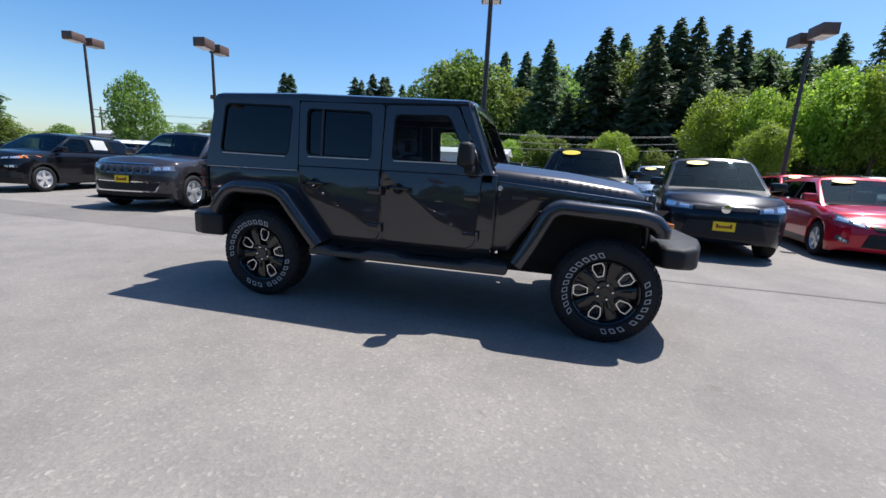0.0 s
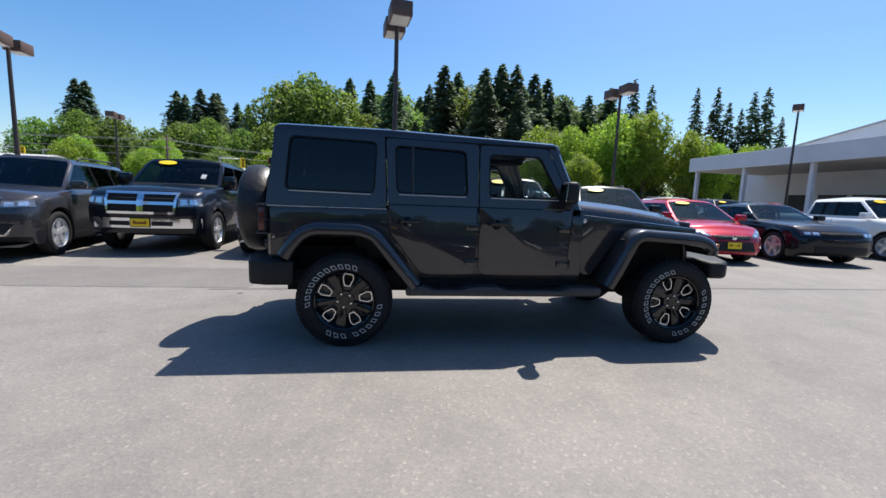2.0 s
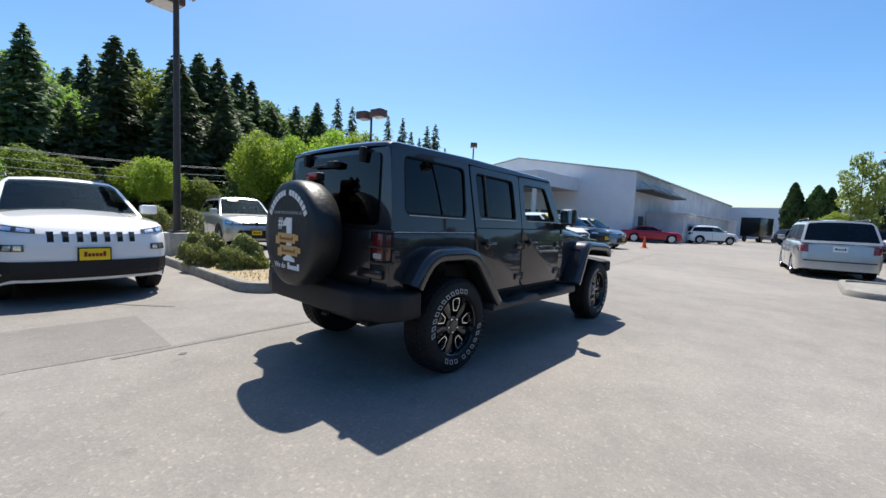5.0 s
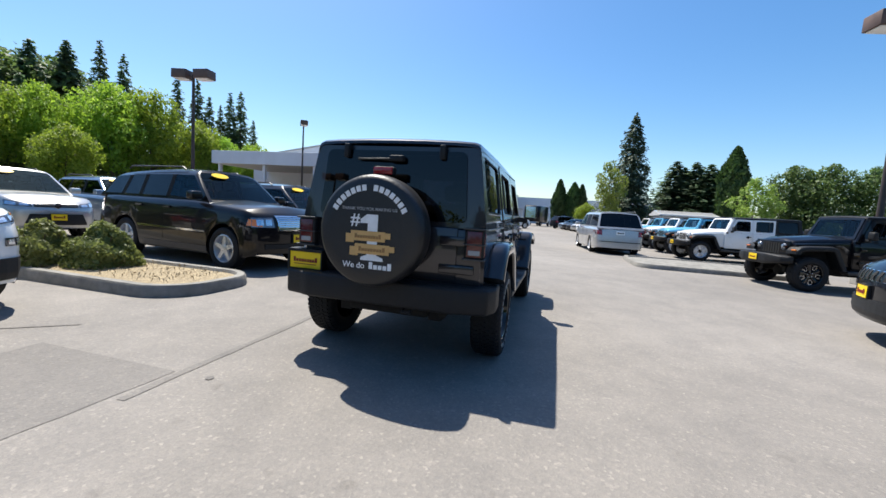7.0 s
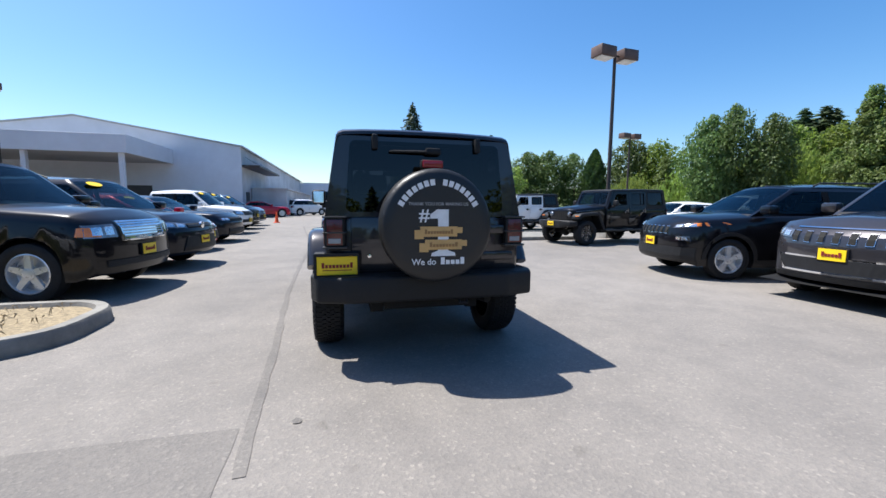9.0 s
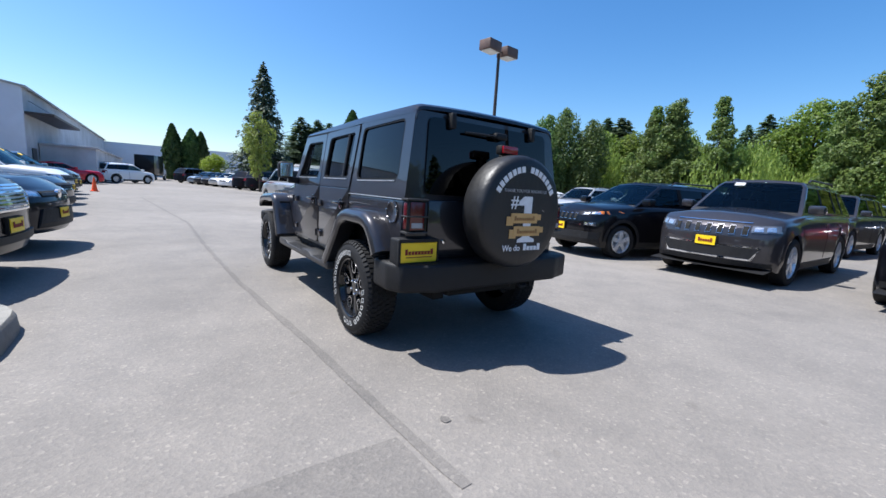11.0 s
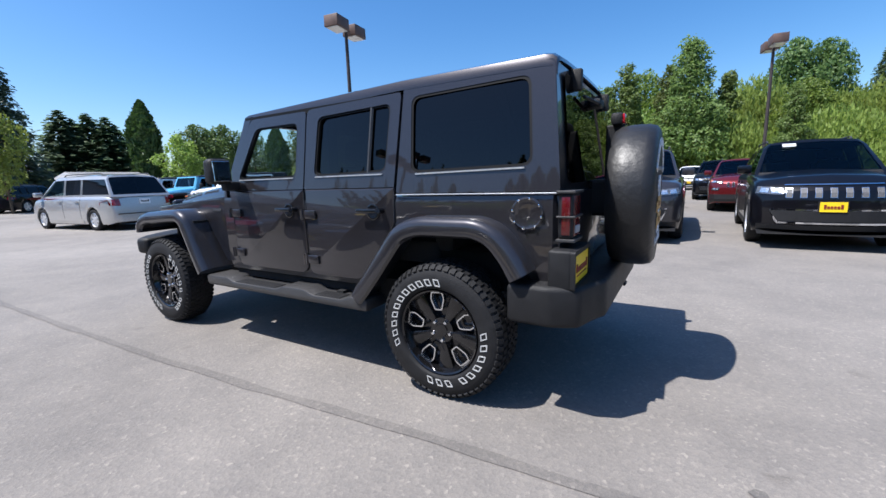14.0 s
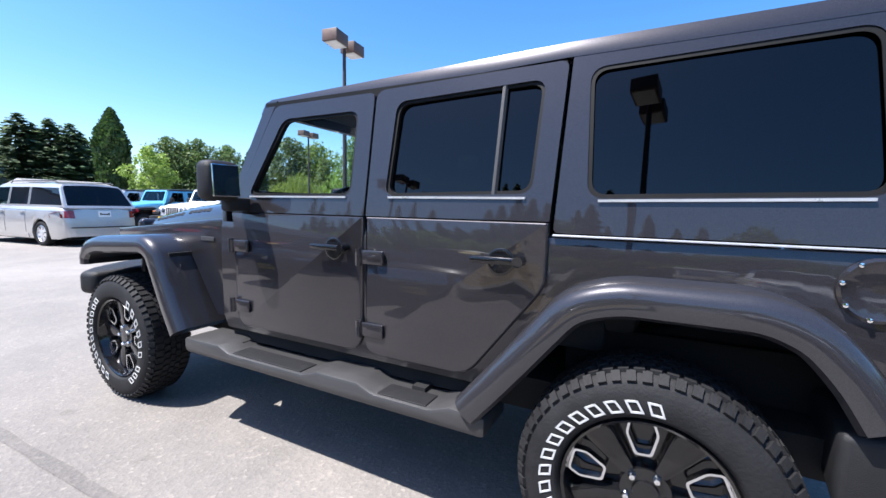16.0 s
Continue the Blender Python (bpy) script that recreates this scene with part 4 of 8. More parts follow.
        if s.get("cladding"):
            for c in wx:
                arc = bm_new()
                pts = []
                for k in range(19):
                    a = math.pi * k / 18
                    row = []
                    for rr in (arch - 0.008, arch + 0.055):
                        p = Vector((c + rr * math.cos(a), 0, r + rr * math.sin(a)))
                        hit = bvh.ray_cast(p + Vector((0, sy * 5, 0)), Vector((0, -sy, 0)))[0]
                        yy = hit.y if hit is not None and hit.y * sy > W * 0.8 else sy * W * 0.985
                        row.append(Vector((p.x, yy + sy * 0.014, p.z)))
                    pts.append(row)
                part("wheel_arch_trim", sheet(pts, 0.02), "plastic", root)
        tl = s.get("tail", [(-W * 0.95, belt - 0.28), (-W * 0.66, belt - 0.28), (-W * 0.70, belt - 0.06), (-W * 0.92, belt - 0.06)])
        cc = tl if sy < 0 else mirrored(tl)
        part("tail_lamp", patch(bvh, cc, "+x", 0.012, 0.05, 5, 3), "lens_red", root)
        if s.get("moulding"):
            m0, m1, mm = s["moulding"]
            part("side_moulding", patch(bvh, [(wx[1] + arch + 0.02, m0), (wx[0] - arch - 0.02, m0), (wx[0] - arch - 0.02, m1), (wx[1] + arch + 0.02, m1)], ax, 0.014, 0.02, 12, 1), mm, root)
    if s.get("rear_plate"):
        z0 = s["rear_plate"]
        pm = part("rear_plate", patch(bvh, [(-0.16, z0 - 0.08), (0.16, z0 - 0.08), (0.16, z0 + 0.08), (-0.16, z0 + 0.08)], "+x", 0.02, 0.02, 2, 1), "paper", root, "pale number plate")
        hit = bvh.ray_cast(Vector((-12, 0, z0)), Vector((1, 0, 0)))[0]
        ink_bars(pm, hit.x - 0.024, -0.12, 0.12, z0 - 0.03, z0 + 0.03, "under")
        part("rear_step", patch(bvh, [(-W * 0.8, 0.50), (W * 0.8, 0.50), (W * 0.8, 0.53), (-W * 0.8, 0.53)], "+x", 0.03, 0.03, 8, 1), "trim", root)
    if s.get("rails"):
        for sy in (1, -1):
            bm = bm_new()
            path_tube(bm, [(-g1 - 0.35, sy * yt * 0.93, zr + 0.015), (-g1 - 0.45, sy * yt * 0.93, zr + 0.065), (-b1 + 0.3, sy * yt * 0.93, zr + 0.065), (-b1 + 0.2, sy * yt * 0.93, zr + 0.015)], 0.016)
            part("roof_rail", bm, "trim", root)
    for x0, z0, w_, h_ in s.get("papers", ()):
        t = z0
        c = Vector((-lerp(g0, g1, t) + 0.08, w_[0] * lerp(yb, yt, t), lerp(zb0(-g0), zr, t) + 0.028))
        up_ = (Vector((-g1, 0, zr)) - Vector((-g0, 0, zb0(-g0)))).normalized()
        bm = bm_new()
        f = bm.faces.new([bm.verts.new(c + Vector((0, dy * w_[1] / 2, 0)) + up_ * dz * h_ / 2) for dy, dz in ((-1, -1), (1, -1), (1, 1), (-1, 1))])
        bmesh.ops.solidify(bm, geom=[f], thickness=0.004)
        part("window_paper", bm, "paper", root, "white paper behind the windscreen")
    for xa, xb, ta, tb, sy in s.get("side_papers", ()):
        q = [side(xa, xa, ta, sy), side(xb, xb, ta, sy), side(xb, xb, tb, sy), side(xa, xa, tb, sy)]
        bm = bm_new()
        f = bm.faces.new([bm.verts.new(p + Vector((0, sy * 0.012, 0))) for p in q])
        bmesh.ops.solidify(bm, geom=[f], thickness=0.004)
        part("window_paper", bm, "paper", root, "white price sheet in the side window")
    if sticker:
        t = 0.84
        c = Vector((-lerp(g0, g1, t) + 0.075, -lerp(yb, yt, t) * 0.42, lerp(zb0(-g0), zr, t) + 0.028))
        up = (Vector((-g1, 0, zr)) - Vector((-g0, 0, zb0(-g0)))).normalized()
        bm = bm_new()
        ring = [bm.verts.new(c + Vector((0, 0.185 * math.cos(a), 0)) + up * 0.07 * math.sin(a)) for a in (2 * math.pi * k / 20 for k in range(20))]
        f = bm.faces.new(ring)
        bmesh.ops.recalc_face_normals(bm, faces=[f])
        bmesh.ops.solidify(bm, geom=[f], thickness=0.004)
        part("price_sticker", bm, "sticker", root, "yellow oval price sticker")
    x, y, z, az = where
    root.matrix_basis = Matrix.Translation((x, y, z)) @ Matrix.Rotation(radians(az), 4, "Z")
    return root


BIG_SUV = dict(key="big", crown=0.085, L=4.85, W=1.95, H=1.77, r=0.385, fo=0.90, wb=2.915, gc=0.24, belt=1.15, bow=0.30, hood=(1.00, 1.14), cowl=1.45, shield=(1.30, 2.10), back=(4.30, 4.72), pillars=[(2.62, 2.62), (3.48, 3.45), (4.02, 3.95)], rim=0.262, tuck=0.67, nose=0.15, rails=True, cladding=False,
    lamps=[([(-0.90, 0.86), (-0.57, 0.84), (-0.57, 0.945), (-0.87, 0.97)], "lens_white")], grille="slots", lean=0.6, slots=(0.50, 0.80, 0.935), slot_rim="chrome",
    dark_front=[[(-0.62, 0.44), (0.62, 0.44), (0.72, 0.60), (-0.72, 0.60)], [(-0.86, 0.24), (0.86, 0.24), (0.86, 0.375), (-0.86, 0.375)]], trim_front=[([(-0.64, 0.40), (-0.60, 0.40), (-0.68, 0.62), (-0.72, 0.62)], "chrome"), ([(0.60, 0.40), (0.64, 0.40), (0.72, 0.62), (0.68, 0.62)], "chrome"), ([(-0.60, 0.40), (0.60, 0.40), (0.60, 0.425), (-0.60, 0.425)], "chrome"), ([(-0.62, 0.60), (0.62, 0.60), (0.62, 0.622), (-0.62, 0.622)], "chrome"), ([(-0.55, 0.985), (0.55, 0.985), (0.55, 1.0), (-0.55, 1.0)], "chrome")], plate=0.66)
CROSSOVER = dict(key="cross", crown=0.08, L=4.62, W=1.84, H=1.64, r=0.355, fo=0.88, wb=2.70, gc=0.23, belt=1.10, hood=(0.97, 1.09), cowl=1.40, shield=(1.22, 2.12), back=(4.05, 4.50), pillars=[(2.58, 2.58), (3.42, 3.36)], rim=0.225, tuck=0.68, nose=0.17, rails=True, cladding=True,
    lamps=[([(-0.88, 0.90), (-0.52, 0.87), (-0.52, 0.93), (-0.85, 0.98)], "lamp_dark"), ([(-0.82, 0.66), (-0.62, 0.66), (-0.62, 0.74), (-0.80, 0.74)], "lamp_dark")], amber=[[(-0.90, 0.92), (-0.78, 0.915), (-0.78, 0.96), (-0.87, 0.985)]], grille="slots", lean=0.5, slots=(0.40, 0.775, 0.895), slot_rim="chrome",
    dark_front=[[(-0.84, 0.26), (0.84, 0.26), (0.86, 0.54), (-0.86, 0.54)]], plate=0.62)
ROUND_SUV = dict(key="round", L=4.60, W=1.85, H=1.70, r=0.35, fo=0.93, wb=2.66, gc=0.22, belt=1.10, hood=(0.95, 1.08), cowl=1.35, shield=(1.18, 2.02), back=(4.05, 4.45), pillars=[(2.52, 2.52), (3.36, 3.32)], rim=0.222, tuck=0.69, nose=0.18, cladding=True, rails=True,
    lamps=[([(-0.90, 0.80), (-0.45, 0.78), (-0.45, 0.86), (-0.86, 0.93)], "lens_white")], grille=dict(area=[(-0.42, 0.78), (0.42, 0.78), (0.42, 0.86), (-0.42, 0.86)], bars=1, mat="trim", badge=0.065),
    dark_front=[[(-0.60, 0.36), (0.60, 0.36), (0.50, 0.62), (-0.50, 0.62)]], plate=0.55)
ENVOY = dict(key="envoy", L=4.88, W=1.90, H=1.80, r=0.375, fo=0.86, wb=2.87, gc=0.26, crown=0.08, belt=1.19, drop=0.16, round=0.08, hood=(1.04, 1.17), cowl=1.42, shield=(1.32, 1.98), back=(4.36, 4.76), pillars=[(2.52, 2.52), (3.38, 3.36), (3.98, 3.88)], rim=0.235, tuck=0.68, nose=0.12, rails=True, doors=2, sill="trim",
    lamps=[([(-0.87, 0.80), (-0.53, 0.80), (-0.53, 0.97), (-0.85, 0.96)], "lens_white")], amber=[[(-0.90, 0.82), (-0.74, 0.81), (-0.74, 0.93), (-0.875, 0.93)]], lean=0.55, bow=0.20, grille=dict(area=[(-0.44, 0.76), (0.44, 0.76), (0.46, 0.99), (-0.46, 0.99)], bars=6, back="alloy", mat="chrome", frame=0.02),
    dark_front=[[(-0.70, 0.42), (0.70, 0.42), (0.70, 0.50), (-0.70, 0.50)]], plate=0.60, spokes=(5, 0.045, 0.03), moulding=(0.63, 0.665, "chrome"))
HATCH = dict(key="hatch", L=4.30, W=1.78, H=1.47, r=0.315, fo=0.86, wb=2.65, gc=0.17, belt=0.95, hood=(0.74, 0.93), cowl=1.25, shield=(1.05, 2.05), back=(3.70, 4.15), pillars=[(2.42, 2.42), (3.20, 3.14)], rim=0.205, tuck=0.68, nose=0.22, sill="trim",
    lamps=[([(-0.86, 0.70), (-0.46, 0.60), (-0.46, 0.66), (-0.80, 0.82)], "lens_white"), ([(-0.80, 0.38), (-0.66, 0.33), (-0.66, 0.38), (-0.78, 0.47)], "lens_white")], grille=dict(area=[(-0.36, 0.56), (0.36, 0.56), (0.44, 0.66), (-0.44, 0.66)], bars=3, mat="trim", badge=0.05),
    dark_front=[[(-0.52, 0.30), (0.52, 0.30), (0.44, 0.52), (-0.44, 0.52)]], plate=0.44, dark=False)
COUPE = dict(key="coupe", L=5.02, W=1.92, H=1.45, r=0.365, fo=0.95, wb=2.95, gc=0.18, belt=1.00, hood=(0.86, 0.98), cowl=1.75, shield=(1.65, 2.45), back=(3.55, 4.30), deck=4.25, pillars=[(3.05, 2.95)], rim=0.265, tuck=0.66, nose=0.12, rim_mat="alloy", doors=1, sill="trim",
    lamps=[([(-0.84, 0.70), (-0.48, 0.70), (-0.48, 0.80), (-0.84, 0.80)], "lamp_dark")], grille=dict(area=[(-0.50, 0.68), (0.50, 0.68), (0.50, 0.80), (-0.50, 0.80)], bars=2, mat="plastic"),
    dark_front=[[(-0.6, 0.28), (0.6, 0.28), (0.6, 0.46), (-0.6, 0.46)]], plate=0.52, dark=False)
MINIVAN = dict(key="van", L=5.09, W=1.96, H=1.75, r=0.335, fo=0.98, wb=3.03, gc=0.20, belt=1.06, hood=(0.88, 1.05), cowl=1.05, shield=(0.80, 1.80), back=(4.55, 4.98), crown=0.07, round=0.06, pillar_mat="silver", pillars=[(2.35, 2.35), (3.35, 3.30)], rim=0.215, tuck=0.74, nose=0.18, sill="silver", handle="silver",
    lamps=[([(-0.86, 0.74), (-0.48, 0.72), (-0.48, 0.84), (-0.82, 0.86)], "lens_white")], plate=0.5, spokes=(7, 0.03, 0.05), tail=[(-0.965, 0.78), (-0.68, 0.76), (-0.70, 1.06), (-0.95, 1.03)], rails=True, rear_plate=0.88)
PICKUP = dict(key="pickup", L=5.82, W=2.02, H=1.92, r=0.40, fo=0.98, wb=3.57, gc=0.34, belt=1.24, hood=(1.16, 1.30), cowl=1.55, shield=(1.42, 2.10), back=(3.80, 3.98), deck=3.98, pillars=[(2.68, 2.68), (3.55, 3.55)], rim=0.265, tuck=0.74, nose=0.09, handle="chrome",
    lamps=[([(-0.96, 0.92), (-0.60, 0.90), (-0.60, 1.07), (-0.93, 1.07)], "lens_white")], lean=0.5, bow=0.17, papers=[(0, 0.35, (0.62, 0.10), 0.14)], grille=dict(area=[(-0.52, 0.80), (0.52, 0.80), (0.56, 1.12), (-0.56, 1.12)], bars=1, bar_h=0.18, back="under", mat="chrome", cross=0.055, frame=0.045),
    trim_front=[([(-0.95, 0.50), (0.95, 0.50), (0.95, 0.68), (-0.95, 0.68)], "chrome")], dark_front=[[(-0.52, 0.545), (-0.18, 0.545), (-0.18, 0.625), (-0.52, 0.625)], [(0.18, 0.545), (0.52, 0.545), (0.52, 0.625), (0.18, 0.625)]], plate=0.60, mirror=0.30, spokes=(5, 0.05, 0.035))
COMPACT_PICKUP = dict(key="compact", L=5.28, W=1.83, H=1.75, r=0.375, fo=0.90, wb=3.25, gc=0.32, belt=1.13, hood=(1.00, 1.14), cowl=1.40, shield=(1.28, 1.95), back=(3.42, 3.58), deck=3.58, pillars=[(2.55, 2.55), (2.98, 2.98)], rim=0.22, tuck=0.73, nose=0.12,
    lamps=[([(-0.86, 0.80), (-0.52, 0.78), (-0.52, 0.94), (-0.84, 0.96)], "lens_white")], grille=dict(area=[(-0.45, 0.76), (0.45, 0.76), (0.48, 0.94), (-0.48, 0.94)], bars=3, mat="trim"), dark_front=[[(-0.6, 0.48), (0.6, 0.48), (0.6, 0.6), (-0.6, 0.6)]], plate=0.56)
SEDAN = dict(key="sedan", L=4.75, W=1.82, H=1.46, r=0.325, fo=0.92, wb=2.75, gc=0.18, belt=0.96, hood=(0.78, 0.93), cowl=1.30, shield=(1.15, 2.05), back=(3.55, 4.20), deck=4.15, pillars=[(2.55, 2.55), (3.30, 3.20)], rim=0.21, tuck=0.68, nose=0.18, lamps=[([(-0.84, 0.66), (-0.48, 0.62), (-0.48, 0.72), (-0.80, 0.76)], "lens_white")], grille=dict(area=[(-0.38, 0.60), (0.38, 0.60), (0.42, 0.72), (-0.42, 0.72)], bars=3, mat="trim"), plate=0.45)


def facing(spec, name, label, colour, px, py, az, z=0.0, **kw):
    return car(name, label, colour, spec, (px, py, z, az), **kw)


# the row that faces the charcoal off-roader
facing(dict(CROSSOVER, side_papers=[(2.72, 3.25, 0.25, 0.85, 1)]), "suv", "black compact SUV with alloy wheels and a window price sheet", "black", -11.7, 3.3, -76, sticker=False)
grey_suv = facing(BIG_SUV, "suv", "dark grey SUV with chrome-ringed grille slots, yellow dealer plate", "grey", -6.18, 2.72, -79, sticker=False)
ram = facing(PICKUP, "pickup_truck", "dark navy crew-cab pickup with chrome crosshair grille and bumper", "navy", -4.15, 3.85, -87)
white_suv = facing(CROSSOVER, "suv", "white compact SUV with black lower bumper and slotted grille", "white", -1.66, 3.70, -87, sticker=False)
envoy = facing(ENVOY, "suv", "black SUV with chrome bar grille and five-spoke wheels", "black", 2.92, 3.36, -98)
rav = facing(ROUND_SUV, "suv", "black rounded SUV with yellow price sticker", "navy", 5.22, 3.27, -100)
red_car = facing(HATCH, "hatchback", "bright red hatchback with dark grille and yellow price sticker", "red", 8.05, 3.92, -99)
coupe = facing(COUPE, "coupe", "dark muscle coupe with reddish alloy wheels", "navy", 10.85, 3.85, -98, plate=False, sticker=False)
tacoma = facing(COMPACT_PICKUP, "pickup_truck", "white compact pickup with yellow price sticker", "white", 14.7, 4.25, -97)
facing(BIG_SUV, "suv", "black SUV with yellow price sticker", "black", 18.0, 4.55, -96)
facing(ROUND_SUV, "suv", "blue-grey SUV with yellow price sticker", "bluegrey", 21.2, 4.75, -96)
# second row behind
facing(CROSSOVER, "suv", "orange-red SUV parked in the row behind", "orange", -3.3, 14.5, -84)
facing(BIG_SUV, "suv", "black SUV parked in the row behind", "black", 0.0, 19.0, -97)
facing(ROUND_SUV, "suv", "blue-grey SUV with yellow price sticker, parked behind the lamp post", "bluegrey", 6.1, 10.6, -97)
facing(ROUND_SUV, "suv", "silver SUV with yellow price sticker, parked behind", "silver", 3.15, 10.15, -97)
facing(SEDAN, "sedan", "white sedan with yellow price sticker, parked behind", "white", 8.4, 11.2, -97)
facing(CROSSOVER, "suv", "red SUV with yellow price sticker, parked behind the hatchback", "red", 11.1, 11.6, -97)
facing(ROUND_SUV, "suv", "white SUV with yellow price sticker, parked behind the coupe", "white", 13.9, 12.0, -97)
facing(ROUND_SUV, "suv", "dark SUV with yellow price sticker, parked behind", "navy", 16.7, 12.2, -97)
facing(CROSSOVER, "suv", "red SUV with yellow price sticker, parked behind", "red", 19.7, 12.5, -97)
facing(SEDAN, "sedan", "silver sedan parked behind the dark SUV", "silver", -13.0, 9.5, -105, sticker=False)
facing(ROUND_SUV, "suv", "white SUV parked at the far end", "white", -16.2, 8.0, -110, sticker=False)
facing(BIG_SUV, "suv", "black SUV parked at the far end", "black", -10.5, 8.5, -95, sticker=False)
# the row on the other side
cherokee = facing(CROSSOVER, "suv", "black compact SUV with chrome grille slots, yellow dealer plate", "black", 2.66, -5.05, 76, sticker=False)
grey2 = facing(dict(BIG_SUV, papers=[(0, 0.86, (-0.42, 0.17), 0.10)]), "suv", "grey SUV with chrome-framed lower bumper, yellow dealer plate", "grey", -0.15, -5.25, 90, sticker=False)
black2 = facing(dict(BIG_SUV, slot_fill="slot_mesh", papers=[(0, 0.86, (-0.5, 0.2), 0.10)]), "suv", "black SUV with bright mesh grille slots, yellow dealer plate", "black", -3.0, -5.30, 88, sticker=False)
for k, (px, py, col, sp, nm, lb) in enumerate((
        (-5.9, -5.6, "maroon", BIG_SUV, "suv", "maroon SUV parked beside the black one"),
        (0.4, -12.3, "grey", BIG_SUV, "suv", "grey SUV in the line behind the grey one"),
        (0.9, -18.8, "black", CROSSOVER, "suv", "black SUV in the line behind"),
        (1.3, -25.0, "bluegrey", ROUND_SUV, "suv", "blue-grey SUV far down the line"),
        (-2.6, -12.2, "maroon", CROSSOVER, "suv", "dark red SUV in the line behind the black one"),
        (-2.3, -18.6, "black", BIG_SUV, "suv", "black SUV further down the line"),
        (-1.2, -31.0, "white", ROUND_SUV, "suv", "white SUV at the far end of the aisle"),
        (3.4, -12.5, "white", ROUND_SUV, "suv", "white SUV in the line behind the black one"),
        (6.3, -12.8, "white", CROSSOVER, "suv", "white SUV in the line behind"),
        (9.6, -13.2, "silver", ROUND_SUV, "suv", "silver SUV in the line behind"),
        (12.6, -13.0, "white", SEDAN, "sedan", "white sedan in the line behind"))):
    facing(sp, nm, lb, col, px, py, 86 + (k % 3), sticker=False)
van = facing(MINIVAN, "minivan", "silver minivan standing in the driving lane", "silver", 18.8, -3.05, 7, sticker=False, plate=False)
# by the building and at the far end
facing(COUPE, "coupe", "red sports coupe parked by the building", "red", 37.4, 5.2, -66, plate=False, sticker=False)
facing(ROUND_SUV, "suv", "white SUV parked by the building", "white", 44.6, 2.2, -55, plate=False, sticker=False)
for px, py, col, sp, nm, lb in (
        (37.0, -6.85, "black", BIG_SUV, "suv", "black SUV in the angled row by the spruce"),
        (39.0, -5.9, "black", ROUND_SUV, "suv", "black SUV with red tail lamps in the angled row"),
        (43.0, -5.25, "white", SEDAN, "sedan", "white sedan in the angled row at the far end"),
        (45.5, -4.75, "silver", SEDAN, "sedan", "silver sedan in the angled row at the far end"),
        (48.0, -4.3, "navy", SEDAN, "sedan", "dark blue sedan in the angled row at the far end"),
        (50.5, -3.8, "navy", SEDAN, "sedan", "dark blue sedan in the angled row at the far end"),
        (53.0, -3.35, "bluegrey", SEDAN, "sedan", "blue-grey sedan in the angled row at the far end"),
        (56.0, -2.36, "black", BIG_SUV, "suv", "black SUV closing the angled row")):
    az = -55 if nm == "suv" else 125
    facing(sp, nm, lb, col, px + 2.4 * math.cos(math.radians(az)), py + 2.4 * math.sin(math.radians(az)), az, plate=False, sticker=False)


# ---- boxy off-roaders ----
def rquad(corners, radius, seg=4):
    """A quadrilateral outline with rounded corners, as (u, v) points; radius may be one for each corner."""
    out = []
    n = len(corners)
    for i in range(n):
        r = radius[i] if isinstance(radius, (list, tuple)) else radius
        p, a, b = Vector(corners[i]), Vector(corners[i - 1]), Vector(corners[(i + 1) % n])
        da, db = (a - p).normalized(), (b - p).normalized()
        s, e = p + da * r, p + db * r
        for k in range(seg + 1):
            t = k / seg
            out.append(s.lerp(p, t).lerp(p.lerp(e, t), t))
    return out


def ring_panel(outer, inner, place, thick):
    """A plate with one opening: outlines of equal count, laid out by place(u, v, depth)."""
    bm = bm_new()
    fo, fi = [bm.verts.new(place(*p, 0)) for p in outer], [bm.verts.new(place(*p, 0)) for p in inner]
    bo, bi = [bm.verts.new(place(*p, -thick)) for p in outer], [bm.verts.new(place(*p, -thick)) for p in inner]
    n = len(outer)
    for i in range(n):
        j = (i + 1) % n
        bm.faces.new((fo[i], fo[j], fi[j], fi[i]))
        bm.faces.new((bo[j], bo[i], bi[i], bi[j]))
        bm.faces.new((fo[j], fo[i], bo[i], bo[j]))
        bm.faces.new((fi[i], fi[j], bi[j], bi[i]))
    bmesh.ops.recalc_face_normals(bm, faces=bm.faces[:])
    return bm


def plate_panel(outline, place, thick, bevel=0.0):
    bm = bm_new()
    f, b = [bm.verts.new(place(*p, 0)) for p in outline], [bm.verts.new(place(*p, -thick)) for p in outline]
    n = len(outline)
    top = bm.faces.new(f)
    bm.faces.new(b[::-1])
    for i in range(n):
        j = (i + 1) % n
        bm.faces.new((f[j], f[i], b[i], b[j]))
    bmesh.ops.recalc_face_normals(bm, faces=bm.faces[:])
    if bevel:
        bmesh.ops.bevel(bm, geom=list(top.edges), offset=bevel, segments=3, affect="EDGES", profile=0.5)
    return bm


def sweep(path, section, caps=True):
    """A closed section swept along a path of (point, out, across) frames; section gives (across, out)."""
    bm = bm_new()
    rows = [[p + a * s + o * d for s, d in section] for p, o, a in path]
    vs = skin(bm, rows, closed=True)
    if caps:
        bm.faces.new(vs[0][::-1])
        bm.faces.new(vs[-1])
    bmesh.ops.recalc_face_normals(bm, faces=bm.faces[:])
    return bm


